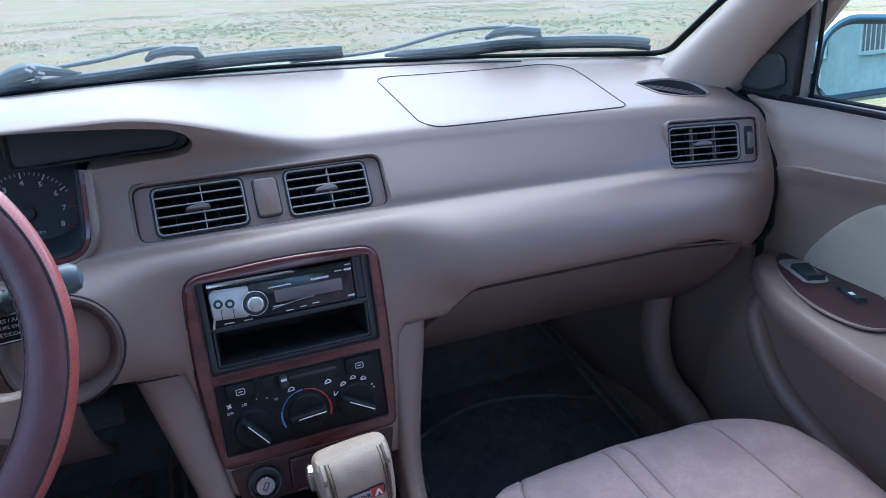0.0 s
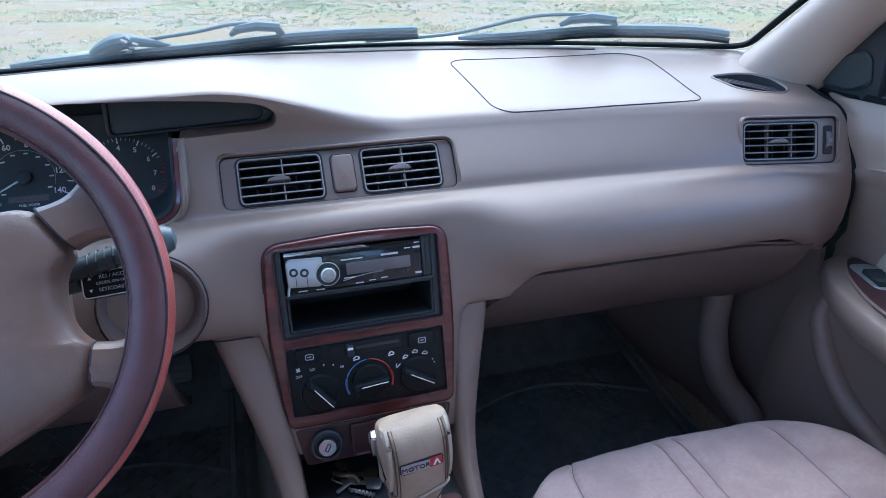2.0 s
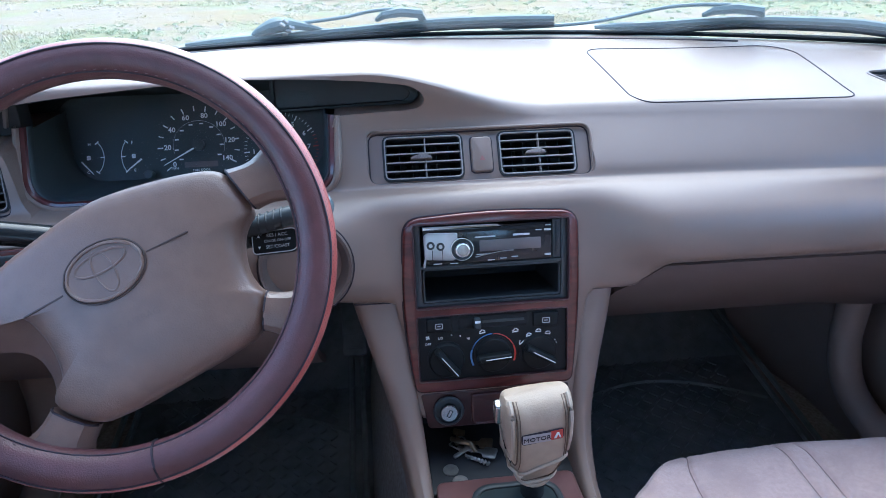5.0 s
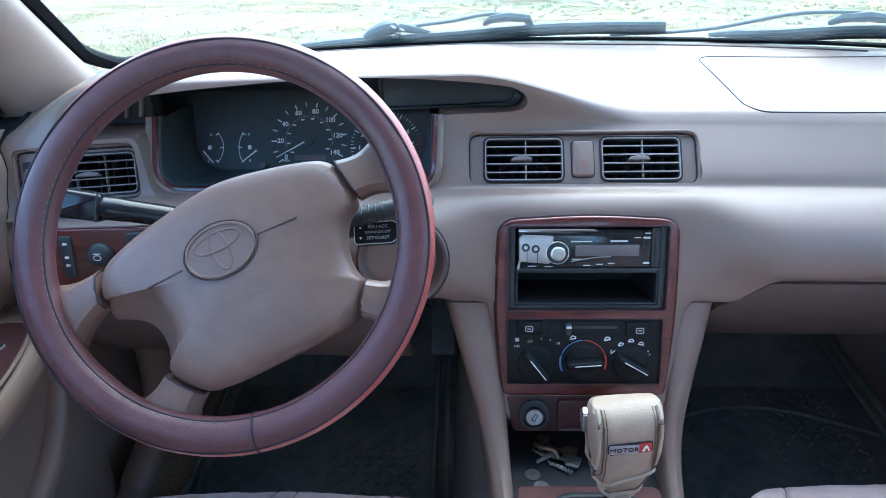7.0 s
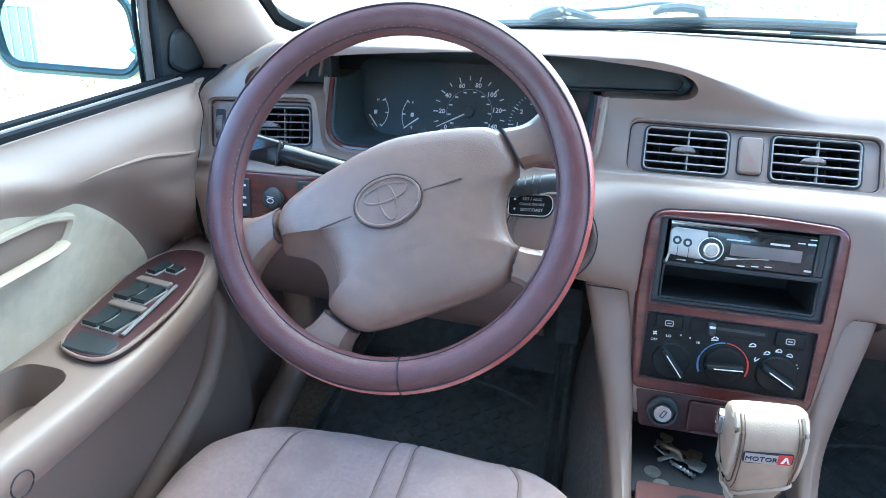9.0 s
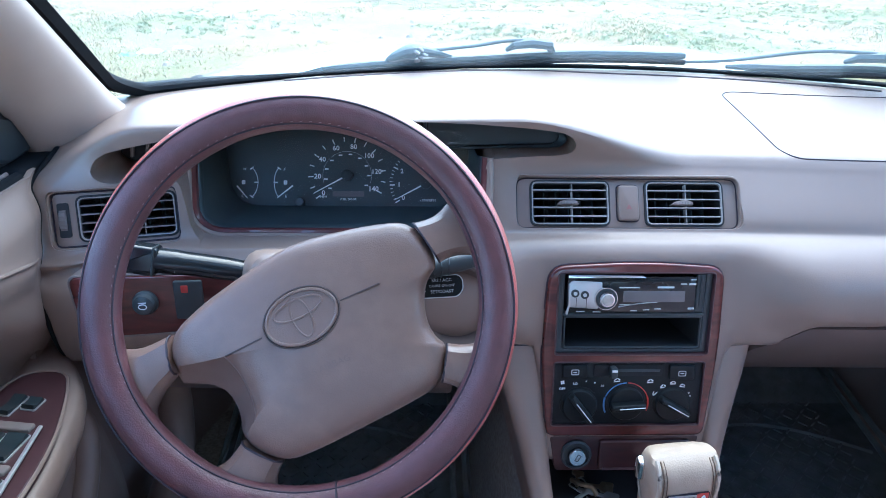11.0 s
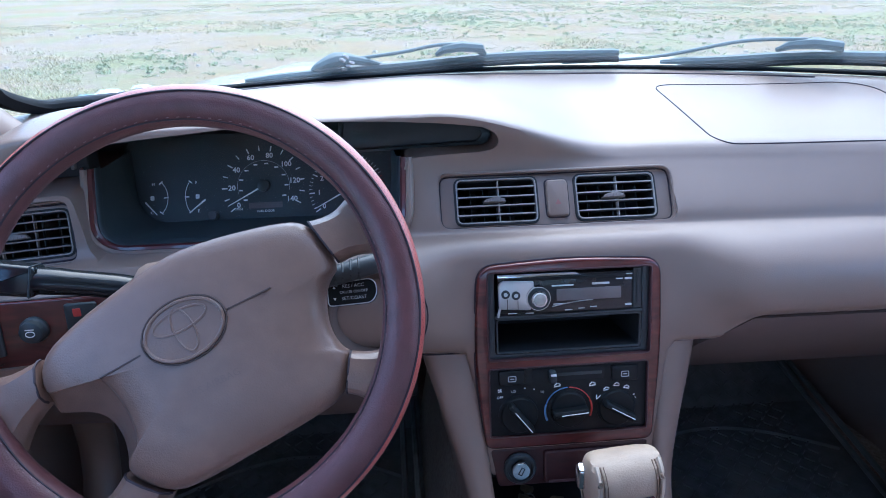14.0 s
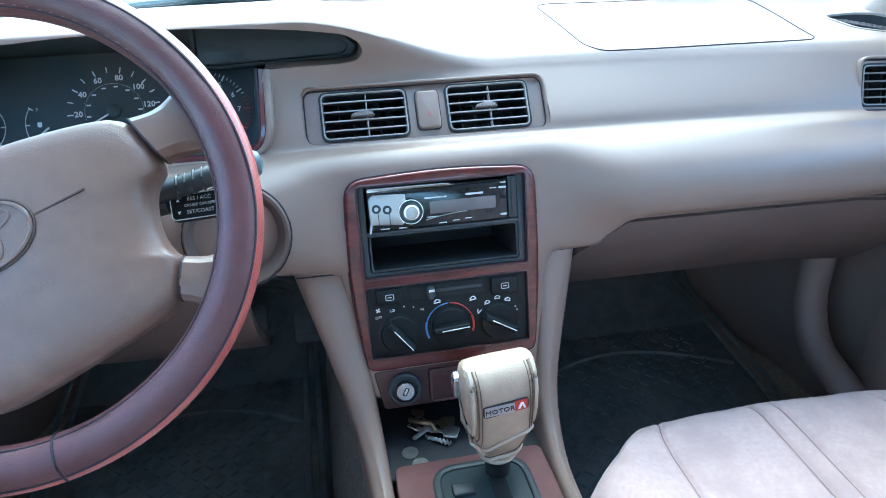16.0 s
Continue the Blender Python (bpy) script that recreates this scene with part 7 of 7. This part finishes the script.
while count < 20000:
    x, y = rng.uniform(-9, 15), rng.uniform(3.2, 24)
    clump = noise.noise(Vector((x * 0.55 + 7, y * 0.55, 2))) + 0.5 * noise.noise(Vector((x * 1.9, y * 1.9, 5)))
    if clump + 0.25 * rng.random() < 0.28 and rng.random() > 0.04:
        continue
    count += 1
    z = ground_z(x, y)
    for _ in range(5):
        a, h, w = rng.uniform(0, 6.28), rng.uniform(0.012, 0.032) * (1 + 1.2 * max(0, min(1, clump))), rng.uniform(0.004, 0.008)
        bx, by = x + rng.uniform(-0.06, 0.06), y + rng.uniform(-0.06, 0.06)
        tx, ty = bx + 1.1 * h * math.cos(a), by + 1.1 * h * math.sin(a)
        k = len(verts)
        verts += [(bx - w * math.sin(a), by + w * math.cos(a), z - 0.005), (bx + w * math.sin(a), by - w * math.cos(a), z - 0.005), (tx, ty, z + h)]
        faces.append((k, k + 1, k + 2))
me = bpy.data.meshes.new("grass")
me.from_pydata(verts, [], faces)
me.materials.append(grass_m)
tagged(new("grass", me), "sparse tufts of green and straw-coloured grass", "grass", kind="stuff")
# low leafy weeds in loose patches
weed_m = material("weed_leaves", (0.36, 0.41, 0.20), 0.7, vary=0.2, scale=9, color2=(0.46, 0.47, 0.27), c2scale=2)
verts, faces = [], []
for px_, py_, rx_, ry_, n_ in ((0.9, 14.5, 2.6, 3.2, 150), (7.5, 11.0, 3.2, 2.4, 130), (3.0, 8.0, 1.6, 1.1, 50), (-3.4, 8.6, 1.3, 1.2, 36), (0.7, 8.3, 0.9, 0.8, 26), (6.0, 17.0, 4.0, 3.0, 90)):
    for _ in range(n_ * 3):
        x, y, size = rng.gauss(px_, rx_ * 0.6), rng.gauss(py_, ry_ * 0.6), rng.uniform(0.018, 0.045)
        z = ground_z(x, y)
        for _ in range(14):
            a, up, wd = rng.uniform(0, 6.28), rng.uniform(0.3, 1.5), rng.uniform(0.18, 0.32)
            c, s_, k = math.cos(a), math.sin(a), len(verts)
            L, bx, by = size * rng.uniform(0.7, 1.3), x + rng.uniform(-0.05, 0.05), y + rng.uniform(-0.05, 0.05)
            mx, my, mz = bx + c * L * 0.5, by + s_ * L * 0.5, z + L * 0.5 * up
            verts += [(bx, by, z - 0.004), (mx - s_ * L * wd, my + c * L * wd, mz), (bx + c * L, by + s_ * L, z + L * 0.75 * up), (mx + s_ * L * wd, my - c * L * wd, mz)]
            faces.append((k, k + 1, k + 2, k + 3))
me = bpy.data.meshes.new("weeds")
me.from_pydata(verts, [], faces)
me.materials.append(weed_m)
tagged(new("weeds", me), "patches of low green leafy weeds", "weeds", kind="stuff")


def scrap(x, y, size, mat, label):
    """A crumpled piece of litter lying on the ground."""
    bm = sheet(lambda u, v: Vector((x + size * u, y + size * 0.8 * v, ground_z(x, y) + size * (0.22 + 0.30 * noise.noise(Vector((u * 2.3 + x, v * 2.3 + y, 1))) - 0.16 * (u * u + v * v)))), steps(-1, 1, 12), steps(-1, 1, 12), 0.002)
    tagged(part("litter", bm, mat, None), label, "litter", "litter on the ground")


WHITE_SCRAP, BLUE_SCRAP = material("white_plastic_scrap", (0.72, 0.74, 0.75), 0.5), material("blue_plastic_scrap", (0.22, 0.42, 0.55), 0.5)
scrap(-3.07, 6.43, 0.13, WHITE_SCRAP, "crumpled white plastic scrap on the ground")
scrap(-3.24, 6.25, 0.08, BLUE_SCRAP, "crumpled blue plastic scrap on the ground")
scrap(-2.84, 6.72, 0.10, WHITE_SCRAP, "crumpled white plastic scrap on the ground")
stone_m = material("pale_stones", (0.50, 0.42, 0.32), 0.9, vary=0.25, scale=8)
verts, faces = [], []
for _ in range(420):
    x, y, r = rng.uniform(-8, 14), rng.uniform(3.2, 22), rng.uniform(0.012, 0.05)
    z, k = ground_z(x, y), len(verts)
    ph = rng.uniform(0, 6)
    verts += [(x + r * (1 + 0.3 * rng.random()) * math.cos(ph + i * 1.257), y + r * (1 + 0.3 * rng.random()) * math.sin(ph + i * 1.257), z - 0.005) for i in range(5)]
    verts += [(x + 0.6 * r * math.cos(ph + i * 1.257), y + 0.6 * r * math.sin(ph + i * 1.257), z + r * 0.6) for i in range(5)]
    for i in range(5):
        j = (i + 1) % 5
        faces.append((k + i, k + j, k + 5 + j, k + 5 + i))
    faces.append(tuple(k + 5 + i for i in range(5)))
me = bpy.data.meshes.new("stones")
me.from_pydata(verts, [], faces)
me.materials.append(stone_m)
tagged(new("loose_stones", me), "scattered pale stones on the ground", "stones", kind="stuff")

# house behind the car, seen in the mirrors
STUCCO = material("white_stucco", (0.42, 0.44, 0.43), 0.9, vary=0.06, scale=3, bump=0.4, bscale=60)
ROOF = material("grey_roof", (0.22, 0.20, 0.19), 0.8, vary=0.2, scale=5)
PANE = material("dark_window_glass", (0.14, 0.17, 0.16), 0.08, vary=0.1)
TEAL = material("teal_paint", (0.36, 0.46, 0.44), 0.5, vary=0.1)


def long_house(label, m, length, bays, wall, high, doors):
    """A low building: its facade runs along x at y = 0 of m and faces y."""
    h = thing("house", label, "house", at=m.translation)
    part("wall", box(m @ pose(0, -2.5, high / 2), length, 5, high, 0.05), wall, h)
    part("plinth", box(m @ pose(0, 0.02, 0.2), length, 0.08, 0.4, 0.02), TEAL, h, "teal painted plinth")
    part("roof", sheet(lambda u, v: m @ Vector((length * 1.02 * (u - 0.5), 0.5 - 3.0 * v, high - 0.05 + 0.9 * v)), steps(0, 1, 4), steps(0, 1, 4), 0.12), ROOF, h)
    for k in range(bays):
        x = length * ((k + 0.5) / bays - 0.5)
        if k % 5 == doors:
            dr = part("door", box(m @ pose(x, 0.03, 1.02, 90, 0, 0), 0.9, 2.04, 0.08, 0.01), TEAL, h, "teal door")
            part("handle", box(m @ pose(x + 0.35, 0.10, 1.0), 0.03, 0.06, 0.12, 0.01), METAL, dr)
            continue
        w = part("window", box(m @ pose(x, 0.02, high * 0.46, 90, 0, 0), 0.9, 1.3, 0.06, 0.01), PANE, h, "dark window pane")
        part("frame", frame_slab(m @ pose(x, 0.06, high * 0.46, 90, 0, 180), rrect(-0.52, -0.72, 0.52, 0.72, 0.01, 2), rrect(-0.43, -0.63, 0.43, 0.63, 0.01, 2), -0.04, 0.02, 0.01), TEAL, w)
        for j in range(5):
            bx_ = x - 0.36 + j * 0.18
            part("bar", tube([m @ Vector((bx_, 0.12, high * 0.46 - 0.65)), m @ Vector((bx_, 0.12, high * 0.46 + 0.65))], 0.012, 6), STUCCO, w)


long_house("white single-storey house with barred windows behind the car", pose(0, -15.5, 0), 40, 14, STUCCO, 3.2, 3)
long_house("long grey-green building with a row of windows beside the yard", pose(8.0, -14.5, 0, 0, 0, 90), 20, 8, material("grey_green_stucco", (0.33, 0.42, 0.39), 0.9, vary=0.1, scale=2, bump=0.4, bscale=60), 4.2, 9)
